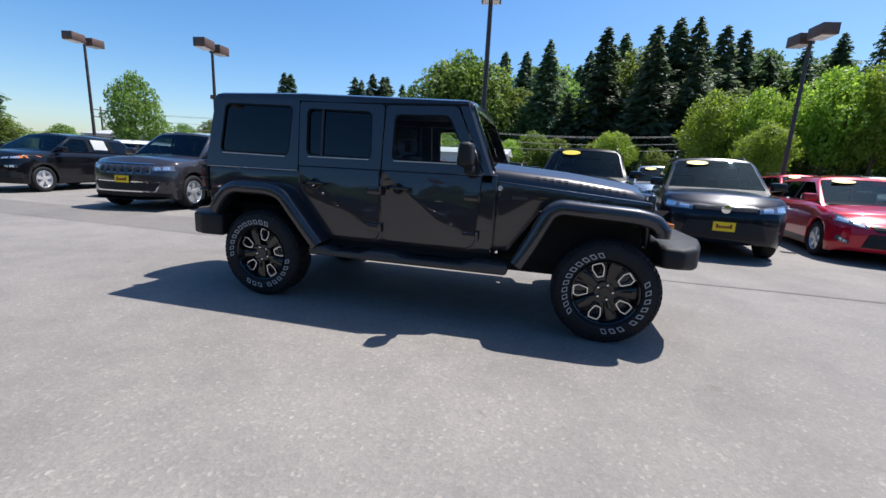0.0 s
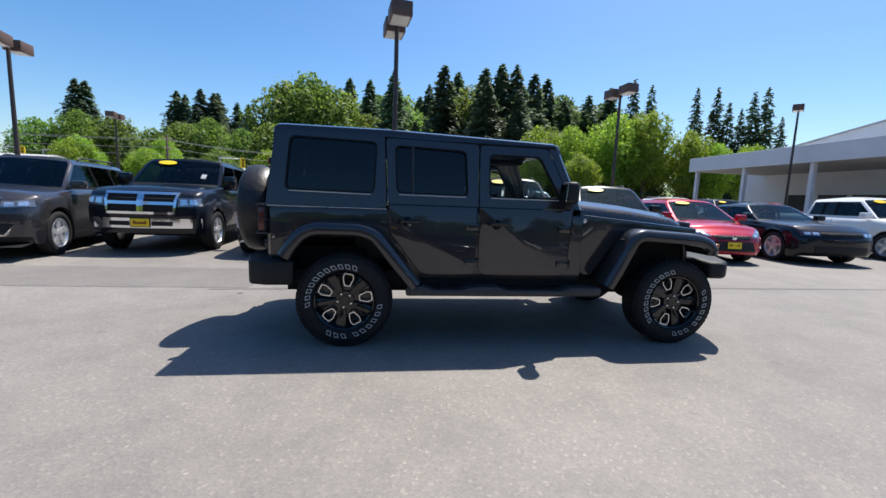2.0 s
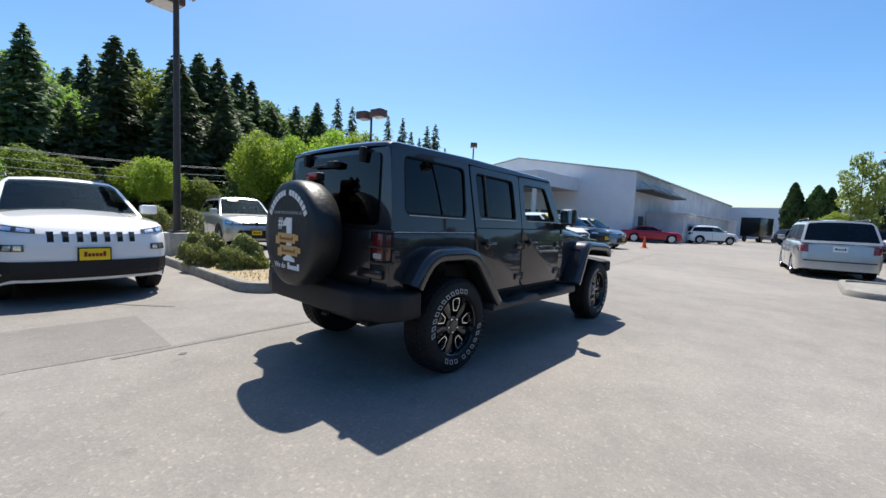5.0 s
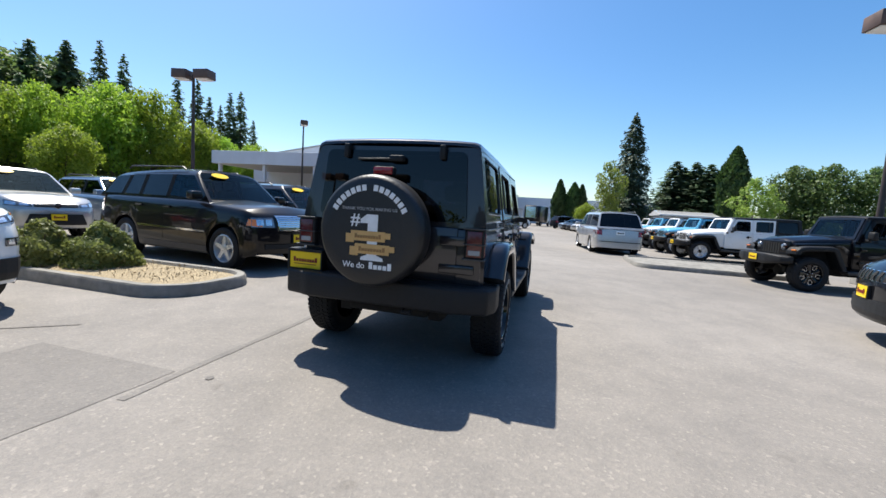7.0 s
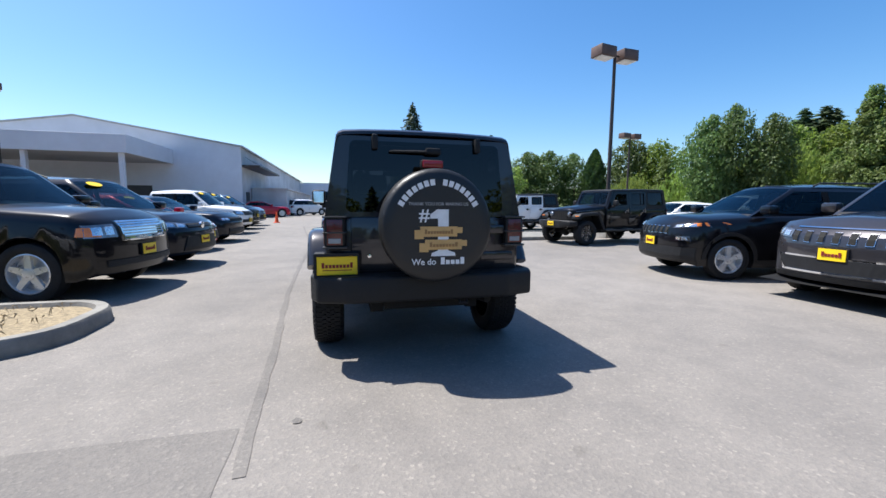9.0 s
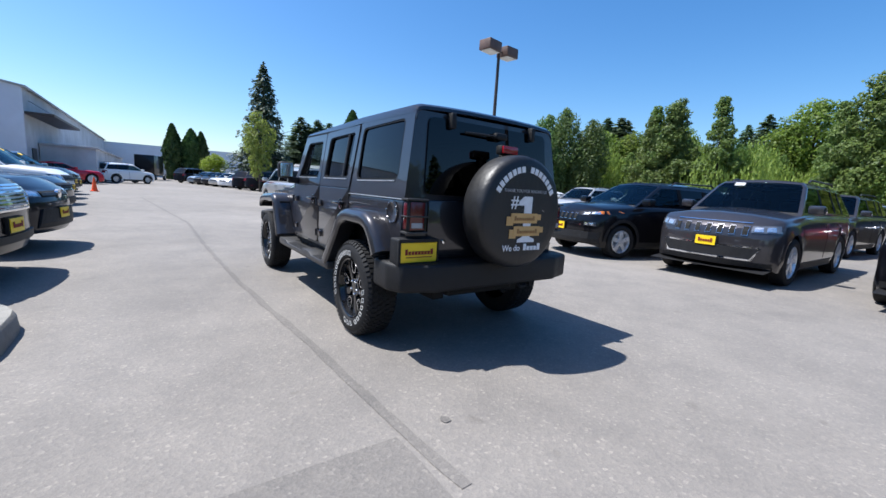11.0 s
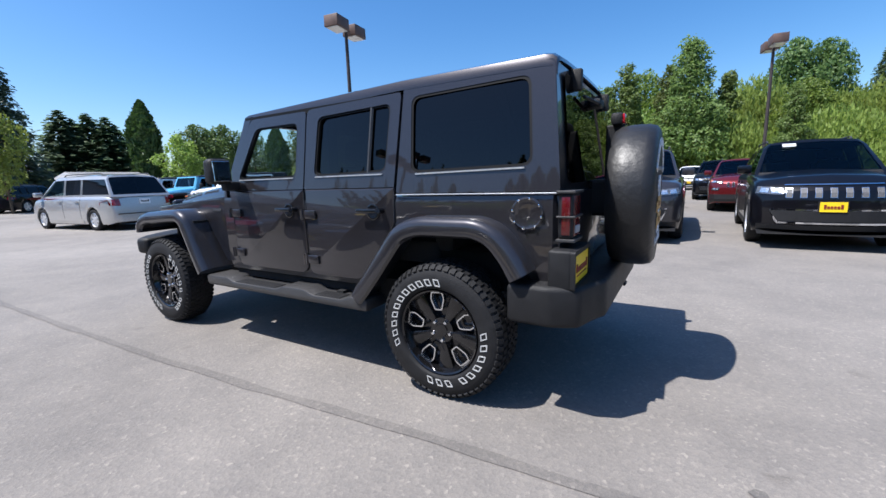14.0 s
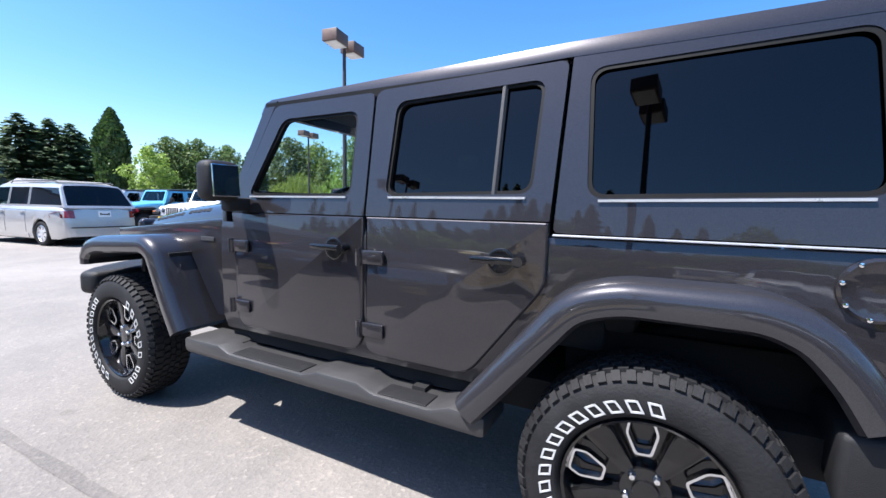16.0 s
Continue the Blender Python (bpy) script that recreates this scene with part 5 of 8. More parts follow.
def smooth_line(pts, n=5, r=0.09):
    """Rounds the corners of a line of (x, z) points."""
    P = [Vector(p) for p in pts]
    out = [P[0]]
    for a, p, b in zip(P, P[1:], P[2:]):
        k = min(r, (a - p).length * 0.45, (b - p).length * 0.45)
        s, e = p + (a - p).normalized() * k, p + (b - p).normalized() * k
        out += [s.lerp(p, i / n).lerp(p.lerp(e, i / n), i / n) for i in range(n + 1)]
    return out + [P[-1]]


def bowed_pane(corners, place, out):
    """A slightly convex sheet of glass between four corners."""
    bm = bm_new()
    rows = []
    for j, row in enumerate(quad_grid([(*c, 0) for c in corners], 10, 8)):
        v = j / 4 - 1
        rows.append([place(p.x, p.y, out * (0.65 * (1 - (i / 5 - 1) ** 2) + 0.35 * (1 - v * v))) for i, p in enumerate(row)])
    skin(bm, rows)
    return bm


def side_y(z):
    """Half width of the body: upright below the belt, leaning in above it."""
    return 0.79 - max(0.0, z - 1.13) * 0.155


def flare(line, sy, y_in, height):
    L_ = smooth_line(line)
    path = []
    for i, p in enumerate(L_):
        d = (L_[min(i + 1, len(L_) - 1)] - L_[max(i - 1, 0)]).normalized()
        out = Vector((d.y, 0, -d.x))
        if out.z < 0 and abs(d.x) > 0.5 or (abs(d.x) <= 0.5 and out.dot(Vector((p.x - height, 0, 0))) < 0):
            out = -out
        path.append((Vector((p.x, 0, p.y)), out, Vector((0, sy, 0))))
    sec = [(y_in, 0.0), (0.885, 0.0), (0.915, -0.010), (0.932, -0.032), (0.937, -0.062), (0.930, -0.096), (0.912, -0.108), (0.88, -0.10), (y_in, -0.085)]
    return sweep(path, sec)


def hero_wheel_parts(root, white, rim_mat="rim_black"):
    """Chunky all-terrain tyre and black rim with bright pocket edges; axle along y, outer face +y."""
    r, h, rim = 0.392, 0.128, 0.246
    tyre = bm_new()
    lathe(tyre, [(rim, -0.105), (rim + 0.016, -0.122), (0.30, -h), (0.345, -0.124), (0.368, -0.110), (0.381, -0.088), (0.3835, -0.04), (0.3835, 0.04), (0.381, 0.088), (0.368, 0.110), (0.345, 0.124), (0.334, 0.1265), (0.330, 0.1285), (0.266, 0.1285), (0.261, 0.126), (rim + 0.010, 0.121), (rim, 0.105)], 64 if white else 36)
    w = part("wheel", tyre, "rubber", root, "black all-terrain tyre with raised white lettering" if white else "", smooth=40)
    tread = bm_new()
    blocks = 56 if white else 26
    wide = 1.0 if white else 2.1
    for k in range(blocks):
        a = 2 * math.pi * k / blocks
        for y0, y1, da, hw, tilt, top in ((0.052, 0.094, 0.0, 0.0150, 0.0, -0.003), (0.018, 0.046, 0.5, 0.0155, 0.25, 0.0), (-0.014, 0.014, 0.1, 0.0150, -0.25, 0.0), (-0.046, -0.018, 0.6, 0.0155, 0.25, 0.0), (-0.094, -0.052, 0.2, 0.0150, 0.0, -0.003)):
            m = Matrix.Rotation(-(a + da * 2 * math.pi / blocks), 4, "Y") @ Matrix.Translation((0, (y0 + y1) / 2, 0)) @ Matrix.Rotation(tilt, 4, "Z")
            box(tread, -hw * wide, hw * wide, (y0 - y1) / 2, (y1 - y0) / 2, 0.374, r + top, m=m)
        if white:
            m = Matrix.Rotation(-(a + math.pi / blocks), 4, "Y")
            for side in (1, -1):
                q = m @ Matrix.Translation((0, side * 0.108, 0.371)) @ Matrix.Rotation(-side * 0.72, 4, "X")
                box(tread, -0.0125, 0.0125, -0.017, 0.017, -0.006, 0.0055, m=q)
    part("tread", tread, "rubber", w, "small tread blocks", kind="stuff")
    bm = bm_new()
    lathe(bm, [(rim + 0.002, -0.10), (rim + 0.004, 0.105), (rim - 0.004, 0.118), (rim - 0.013, 0.112), (rim - 0.019, 0.085), (rim - 0.03, 0.05), (rim - 0.036, 0.02), (0.12, 0.03), (0.02, 0.03)], 40)
    part("rim", bm, rim_mat, w, "gloss black rim" if rim_mat == "rim_black" else "silver alloy rim", smooth=35)
    spoke = None
    for k in range(5):
        m = Matrix.Rotation(-2 * math.pi * k / 5, 4, "Y")
        if spoke is None:
            one = bm_new()
            prism(one, rquad([(-0.018, 0.070), (0.018, 0.070), (0.050, 0.226), (-0.050, 0.226)], 0.006, 2), "y", 0.028, 0.072, 0.006, 2)
            bmesh.ops.transform(one, matrix=Matrix.Rotation(math.pi / 5, 4, "Y"), verts=one.verts[:])
            spoke = part("spoke", one, rim_mat, w, smooth=35)
        else:
            again(spoke, w, m)
    pocket = rquad([(-0.024, 0.118), (0.024, 0.118), (0.046, 0.184), (0.036, 0.224), (-0.036, 0.224), (-0.046, 0.184)], 0.010, 3)
    inner = rquad([(-0.0182, 0.1250), (0.0182, 0.1250), (0.0390, 0.184), (0.0310, 0.2170), (-0.0310, 0.2170), (-0.0390, 0.184)], 0.008, 3)
    base = None
    for k in range(5):
        m = Matrix.Rotation(-2 * math.pi * k / 5, 4, "Y")
        if base is None:
            bm = ring_panel(pocket, inner, lambda u, v, d: Vector((u, 0.078 + d, v)), 0.030)
            base = part("spoke_pocket", bm, "machined", w, "bright machined pocket edge", smooth=40)
        else:
            again(base, w, m)
    nut = None
    for k in range(5):
        a = 2 * math.pi * (k + 0.5) / 5
        m = Matrix.Translation((0.058 * math.sin(a), 0, 0.058 * math.cos(a)))
        if nut is None:
            bm = bm_new()
            lathe(bm, [(0.0125, 0.04), (0.0125, 0.078), (0.008, 0.085), (0.001, 0.086)], 8)
            nut = part("lug_nut", bm, "chrome", w, smooth=40)
            nut.matrix_basis = m
        else:
            again(nut, w, m)
    bm = bm_new()
    lathe(bm, [(0.075, 0.03), (0.072, 0.068), (0.04, 0.070), (0.036, 0.078), (0.001, 0.080)], 24)
    part("centre_cap", bm, "rim_black", w, smooth=35)
    if white:
        bm = bm_new()
        ww, z0, z1, th, lean = 0.0178, 0.270, 0.308, 0.0058, 0.009
        for x0, x1, za, zb in ((-ww, -ww + th, z0, z1), (ww - th, ww, z0, z1), (-ww, ww, z0, z0 + th), (-ww, ww, z1 - th, z1)):
            vs = [bm.verts.new((x + lean * (z - 0.290) / 0.024, y, z)) for y in (0.127, 0.1312) for x, z in ((x0, za), (x1, za), (x1, zb), (x0, zb))]
            for q in ((0, 1, 2, 3), (7, 6, 5, 4), (0, 4, 5, 1), (1, 5, 6, 2), (2, 6, 7, 3), (3, 7, 4, 0)):
                bm.faces.new([vs[i] for i in q])
        bmesh.ops.recalc_face_normals(bm, faces=bm.faces[:])
        mark = None
        for a0, n, da in ((-8, 11, 11.2), (-152, 6, 12.5), (-196, 3, 12)):
            for k in range(n):
                m = Matrix.Rotation(radians(a0 + k * da), 4, "Y")
                if mark is None:
                    mark = part("raised_mark", bm, "tyre_white", w, "raised white sidewall mark")
                    mark.matrix_basis = m
                else:
                    again(mark, w, m)
    return w


def words(parent, text, size, x, y, z, material, align="CENTER"):
    """Flat lettering on an upright face that looks towards -x."""
    cu = bpy.data.curves.new("lettering", "FONT")
    cu.body, cu.size, cu.align_x, cu.extrude, cu.offset = text, size, align, 0.001, size * 0.012
    tmp = bpy.data.objects.new("lettering", cu)
    me = bpy.data.meshes.new_from_object(tmp)
    bpy.data.objects.remove(tmp)
    me.materials.clear()
    me.materials.append(M[material])
    ob = new("lettering", me)
    ob.parent = parent
    ob.matrix_basis = Matrix(((0, 0, -1, x), (-1, 0, 0, y), (0, 1, 0, z), (0, 0, 0, 1)))
    return ob


def offroader(label, colour, flare_mat, hero=False, short=False, rim_mat="rim_black", top_mat=None, group="off-roaders"):
    """A boxy four-door off-roader with hardtop. Rear axle over the origin, facing +x."""
    root = thing("off_road_suv", label, "off-road SUV", group)
    top_mat = top_mat or colour
    # tub: floor, sides with rear wheel openings, rear corners
    xs = sorted({-0.625, -0.60, -0.56, *[-0.50 + 0.06 * k for k in range(18)], 0.56, 0.60, 0.8, 1.1, 1.5, 1.9, 2.06})
    rows = []
    for x in xs:
        zb = interp([(-0.62, 0.66), (-0.505, 0.66), (-0.50, 0.70), (-0.42, 0.88), (-0.30, 0.935), (0.20, 0.935), (0.28, 0.86), (0.52, 0.575), (0.56, 0.565)], x)
        tuck = 0.03 if x < -0.61 else 0.0
        rows.append([Vector((x, (0.765 if zb < 0.6 else 0.785) - tuck, zb)), Vector((x, 0.788 - tuck, max(zb + 0.01, 0.64))), Vector((x, 0.79 - tuck, max(zb + 0.02, 0.9))), Vector((x, 0.788 - tuck, 1.10)), Vector((x, 0.778 - tuck, 1.138)), Vector((x, 0.74 - tuck, 1.142))])
    for sy in (1, -1):
        bm = bm_new()
        skin(bm, [[Vector((p.x, p.y * sy, p.z)) for p in r] for r in rows])
        bmesh.ops.recalc_face_normals(bm, faces=bm.faces[:])
        if (bm.faces[0].normal.y > 0) != (sy > 0):
            bmesh.ops.reverse_faces(bm, faces=bm.faces[:])
        bmesh.ops.solidify(bm, geom=bm.faces[:], thickness=0.02)
        part("body_side", bm, colour, root, smooth=35)
    bm = bm_new()
    box(bm, -0.632, -0.60, -0.765, 0.765, 0.62, 1.14, 0.012)
    part("rear_panel", bm, colour, root, smooth=35)
    under = [("floor_pan", (-0.60, 2.05, -0.74, 0.74, 0.50, 0.62), 0), ("boot_floor", (-0.60, 0.30, -0.58, 0.58, 0.622, 0.80), 0), ("gearbox", (0.5, 1.9, -0.25, 0.15, 0.33, 0.498), 0.03), ("silencer", (-0.6, -0.30, -0.35, 0.35, 0.40, 0.498), 0.03)]
    for sy in (1, -1):
        under += [("frame_rail", (-0.55, 3.2, sy * 0.40 - 0.05, sy * 0.40 + 0.05, 0.38, 0.499), 0), ("inner_wing", (2.1, 3.2, sy * 0.56 - 0.02, sy * 0.56 + 0.02, 0.52, 1.05), 0)]
    for name, (x0, x1, y0, y1, z0, z1), bev in under:
        bm = bm_new()
        box(bm, x0, x1, y0, y1, z0, z1, bev)
        part(name, bm, "under", root)
    for x in (0.0, 2.947):
        bm = bm_new()
        tube(bm, (x, -0.72, 0.39), (x, 0.72, 0.39), 0.045, n=10)
        bmesh.ops.create_uvsphere(bm, u_segments=12, v_segments=8, radius=0.14, matrix=Matrix.Translation((x, -0.1 if x else 0.0, 0.39)))
        part("axle", bm, "under", root, smooth=40)
    # bonnet, wings, grille
    rows = []
    for x in (2.02, 2.06, 2.3, 2.6, 2.9, 3.10, 3.18, 3.215):
        t = (x - 2.02) / 1.195
        w, z = lerp(0.715, 0.585, t), interp([(2.02, 1.262), (2.6, 1.215), (3.1, 1.150), (3.18, 1.125), (3.215, 1.09)], x)
        side = [(w, 1.0), (w, min(z - 0.13, 1.06)), (w - 0.006, z - 0.09), (w - 0.022, z - 0.055), (w - 0.050, z - 0.025), (w - 0.095, z - 0.006), (w * 0.62, z + 0.012), (w * 0.55, z + 0.034), (0, z + 0.042)]
        half_row = [Vector((x, y, zz)) for y, zz in side]
        rows.append(half_row + [Vector((p.x, -p.y, p.z)) for p in half_row[-2::-1]])
    bm = bm_new()
    skin(bm, rows)
    bmesh.ops.recalc_face_normals(bm, faces=bm.faces[:])
    if bm.faces[len(bm.faces) // 2].normal.z < 0:
        bmesh.ops.reverse_faces(bm, faces=bm.faces[:])
    bmesh.ops.solidify(bm, geom=bm.faces[:], thickness=0.015)
    part("bonnet", bm, colour, root, smooth=30)
    for sy in (1, -1):
        bm = bm_new()
        prism(bm, [(2.02, 0.60), (2.20, 0.60), (2.46, 0.98), (3.22, 0.98), (3.22, 1.06), (2.02, 1.16)], "y", sy * 0.60, sy * 0.735, 0.012)
        part("front_wing", bm, colour, root, smooth=35)
        bm = bm_new()
        box(bm, 2.035, 2.075, sy * 0.70, sy * 0.775, 0.62, 1.20, 0.01)
        part("cowl_side", bm, colour, root, smooth=35)
        if hero:
            for k in range(13):
                bm = bm_new()
                xa = 2.36 + k * 0.055
                zt = interp([(2.02, 1.262), (2.6, 1.215), (3.1, 1.150)], xa + 0.017)
                yy = lerp(0.715, 0.585, (xa - 2.003) / 1.195)
                if k == 5:
                    continue
                tall = 0.010 if k % 2 else 0.013
                m = Matrix.Translation((xa, sy * (yy - 0.036), zt - 0.040)) @ Matrix.Rotation(sy * radians(47), 4, "X")
                box(bm, 0.0, 0.034, -0.003, 0.003, -tall, tall, m=m)
                part("decal", bm, "seal", root, "black bonnet decal")
            bm = bm_new()
            box(bm, 2.20, 2.32, sy * 0.733, sy * 0.740, 1.020, 1.045, 0.003)
            part("side_badge", bm, "trim", root)
            bm = bm_new()
            lathe(bm, [(0.020, 0.0), (0.020, 0.008), (0.001, 0.010)], 16, "y", (0, 0, 0))
            bmesh.ops.transform(bm, matrix=Matrix.Translation((2.10, sy * 0.735, 1.10)) @ Matrix.Scale(sy, 4, (0, 1, 0)), verts=bm.verts[:])
            part("round_badge", bm, "alloy", root, smooth=40)
    bm = bm_new()
    box(bm, 3.215, 3.275, -0.595, 0.595, 0.70, 1.115, 0.025, 3)
    grille = part("grille", bm, colour, root, smooth=40)
    for k in range(7):
        bm = bm_new()
        yc = (k - 3) * 0.088
        prism(bm, rquad([(yc - 0.028, 0.80), (yc + 0.028, 0.80), (yc + 0.028, 1.06), (yc - 0.028, 1.06)], 0.02, 3), "x", 3.27, 3.281)
        part("grille_slot", bm, "under", grille)
    for sy in (1, -1):
        bm = bm_new()
        lathe(bm, [(0.001, 3.318), (0.06, 3.310), (0.085, 3.290), (0.092, 3.27)], 24, "x", (0, sy * 0.435, 0.965))
        part("headlight", bm, "lens_white", root, smooth=50)
    # front bumper
    bm = bm_new()
    prism(bm, [(3.28, -0.60), (3.30, -0.86), (3.43, -0.89), (3.55, -0.78), (3.62, -0.60), (3.66, -0.42), (3.66, 0.42), (3.62, 0.60), (3.55, 0.78), (3.43, 0.89), (3.30, 0.86), (3.28, 0.60)], "z", 0.545, 0.790, 0.035, 3)
    for v in bm.verts:
        f = max(0.0, min(1.0, (abs(v.co.y) - 0.42) / 0.44))
        v.co.z += 0.065 * f if v.co.z < 0.667 else -0.030 * f
    part("front_bumper", bm, "plastic", root, smooth=40)
    # flares
    for sy in (1, -1):
        bm = flare([(0.62, 0.555), (0.49, 0.71), (0.27, 0.985), (0.12, 1.035), (-0.25, 1.035), (-0.37, 0.985), (-0.46, 0.88), (-0.52, 0.775)], sy, 0.77, 0.05)
        part("rear_flare", bm, flare_mat, root, smooth=40)
        bm = flare([(2.235, 0.555), (2.315, 0.70), (2.455, 0.995), (2.56, 1.05), (3.12, 1.02), (3.25, 0.985), (3.325, 0.90), (3.325, 0.83)], sy, 0.585, 2.85)
        part("front_flare", bm, flare_mat, root, smooth=40)
        bm = bm_new()
        box(bm, 3.30, 3.335, sy * 0.76, sy * 0.90, 0.900, 0.935, 0.01)
        part("side_marker", bm, "lens_amber", root)
        # inner arch liners
        bm = bm_new()
        box(bm, -0.48, 0.40, sy * 0.60, sy * 0.775, 0.905, 0.93)
        box(bm, 2.42, 3.25, sy * 0.56, sy * 0.86, 0.93, 0.95)
        part("arch_liner", bm, "under", root)
    # doors: lower skin and upper frame with glass
    doors = [("front_door", [(1.115, 0.60), (1.93, 0.60), (1.965, 1.19), (1.115, 1.19)], [(1.115, 1.192), (1.965, 1.192), (1.72, 1.715), (1.115, 1.715)], [(1.195, 1.275), (1.85, 1.275), (1.655, 1.645), (1.195, 1.645)], "glass_clear"),
             ("rear_door", [(0.62, 0.60), (1.103, 0.60), (1.103, 1.19), (0.338, 1.19), (0.338, 0.97)], [(0.338, 1.192), (1.103, 1.192), (1.103, 1.72), (0.312, 1.735)], [(0.405, 1.285), (1.015, 1.275), (0.995, 1.662), (0.385, 1.68)], "glass_dark")]
    for sy in (1, -1):
        lay = lambda off: (lambda u, v, d: Vector((u, sy * (side_y(v) + off + d), v)))
        for name, lower, upper, win, gl in doors:
            out = rquad(lower, (0.09, 0.09, 0.004, 0.004) if name == "front_door" else (0.07, 0.07, 0.004, 0.004, 0.05), 5)
            d = part(name, plate_panel(out, lay(0.012), 0.03, 0.010), colour, root, smooth=35)
            bm = ring_panel(rquad(upper, (0.004, 0.004, 0.045, 0.03), 6), rquad(win, 0.05, 6), lay(0.012), 0.045)
            part("window_frame", bm, colour, d, smooth=35)
            bm = ring_panel(rquad(win, 0.05, 6), rquad([(u + (0.012 if u < (win[0][0] + win[1][0]) / 2 else -0.012), v + (0.012 if v < 1.4 else -0.012)) for u, v in win], 0.045, 6), lay(0.004), 0.02)
            part("window_seal", bm, "seal", d)
            bm = bowed_pane(win, lay(-0.015), 0.006)
            part("window", bm, gl, d, smooth=60, label="dark privacy glass" if gl == "glass_dark" else "clear glass")
            # hero: pale strip painted in for the window ledge's highlight; others: dark seal
            bm = bm_new()
            u0, u1 = win[0][0] + 0.02, win[1][0] - 0.02
            prism(bm, [(u0, 1.266), (u1, 1.266), (u1, 1.274), (u0, 1.274)], "y", sy * (side_y(1.27) + 0.008), sy * (side_y(1.27) + 0.020))
            part("sill_strip", bm, "alloy" if hero else "seal", d)
            if name == "rear_door":
                bm = bm_new()
                for va, vb in ((1.275, 1.68),):
                    a, b = lay(0.0)(0.545, va, 0), lay(0.0)(0.535, vb, 0)
                    tube(bm, a, b, 0.012, n=6)
                part("window_divider", bm, "trim", d)
            hx = 1.185 if name == "front_door" else 0.415
            hy = side_y(1.05) + 0.012
            bm = bm_new()
            lathe(bm, [(0.050, 0.0), (0.047, 0.002), (0.038, 0.0015), (0.001, 0.001)], 20)
            bmesh.ops.transform(bm, matrix=Matrix.Translation((hx + 0.085, sy * (hy + 0.001), 1.045)) @ Matrix.Scale(sy, 4, (0, 1, 0)), verts=bm.verts[:])
            cup = part("handle_cup", bm, "rim_black", d, smooth=50)
            bm = bm_new()
            box(bm, hx - 0.005, hx + 0.19, sy * (hy + 0.022), sy * (hy + 0.042), 1.040, 1.066, 0.009)
            tube(bm, (hx + 0.012, sy * hy, 1.053), (hx + 0.012, sy * (hy + 0.045), 1.053), 0.019, n=12)
            part("handle", bm, "rim_black", d, "gloss black door handle", smooth=40)
            bx = lower[1][0] + 0.012
            for hz in (0.71, 1.02):
                bm = bm_new()
                box(bm, bx - 0.115, bx + 0.012, sy * (hy - 0.002), sy * (hy + 0.012), hz - 0.030, hz + 0.030, 0.006)
                tube(bm, (bx + 0.008, sy * (hy + 0.012), hz - 0.036), (bx + 0.008, sy * (hy + 0.012), hz + 0.036), 0.013, n=8)
                part("hinge", bm, colour, d, smooth=40)
        # hardtop side with quarter window
        bm = ring_panel(rquad([(-0.635, 1.155), (0.325, 1.155), (0.300, 1.755), (-0.575, 1.775)], 0.02, 6), rquad([(-0.495, 1.280), (0.225, 1.270), (0.243, 1.700), (-0.463, 1.718)], 0.055, 6), lay(0.004), 0.05)
        hs = part("hardtop_side", bm, top_mat, root, smooth=35)
        bm = bowed_pane([(-0.495, 1.280), (0.225, 1.270), (0.243, 1.700), (-0.463, 1.718)], lay(-0.013), 0.0065)
        part("quarter_window", bm, "glass_dark", hs, "dark privacy glass", smooth=60)
        bm = ring_panel(rquad([(-0.495, 1.280), (0.225, 1.270), (0.243, 1.700), (-0.463, 1.718)], 0.055, 6), rquad([(-0.481, 1.293), (0.212, 1.283), (0.230, 1.687), (-0.450, 1.704)], 0.048, 6), lay(0.001), 0.004)
        part("window_seal", bm, "seal", hs)
        # highlight on the quarter window's lower lip, put in as a pale strip on the hero
        bm = bm_new()
        prism(bm, [(-0.455, 1.268), (0.19, 1.259), (0.19, 1.267), (-0.455, 1.276)], "y", sy * (side_y(1.26) + 0.003), sy * (side_y(1.26) + 0.012))
        part("sill_strip", bm, "alloy" if hero else "seal", hs)
        # the tub's top edge: on the hero its highlight is coloured in as a strip
        bm = bm_new()
        box(bm, -0.625, 0.325, sy * 0.776, sy * 0.797, 1.1440, 1.1505, 0.002)
        part("belt_strip", bm, "alloy" if hero else "seal", root, "belt edge line, painted highlight on the charcoal off-roader, dark seal on the others")
    # roof
    rows = []
    for x in (-0.590, -0.583, -0.56, -0.52, -0.2, 0.325, 0.9, 1.15, 1.6, 1.78, 1.825, 1.838):
        e = interp([(-0.59, -0.045), (-0.583, -0.022), (-0.56, -0.006), (-0.52, 0), (1.78, 0), (1.825, -0.012), (1.838, -0.035)], x)
        z = interp([(-0.59, 1.815), (0.325, 1.815), (1.838, 1.770)], x) + e
        w = 0.700
        half_row = [Vector((x, y, zz)) for y, zz in ((w, z - 0.070), (w - 0.003, z - 0.045), (w - 0.018, z - 0.014), (w - 0.055, z), (w - 0.20, z + 0.010), (0.25, z + 0.018), (0, z + 0.020))]
        rows.append(half_row + [Vector((p.x, -p.y, p.z)) for p in half_row[-2::-1]])
    bm = bm_new()
    skin(bm, rows)
    bmesh.ops.recalc_face_normals(bm, faces=bm.faces[:])
    if bm.faces[len(bm.faces) // 2].normal.z < 0:
        bmesh.ops.reverse_faces(bm, faces=bm.faces[:])
    bmesh.ops.solidify(bm, geom=bm.faces[:], thickness=0.02)
    roof = part("roof", bm, top_mat, root, smooth=35)
    for sy in (1, -1):
        bm = bm_new()
        box(bm, 0.32, 1.80, sy * 0.690, sy * 0.703, 1.700, 1.735)
        part("roof_seam", bm, "seal", roof)
    bm = bm_new()
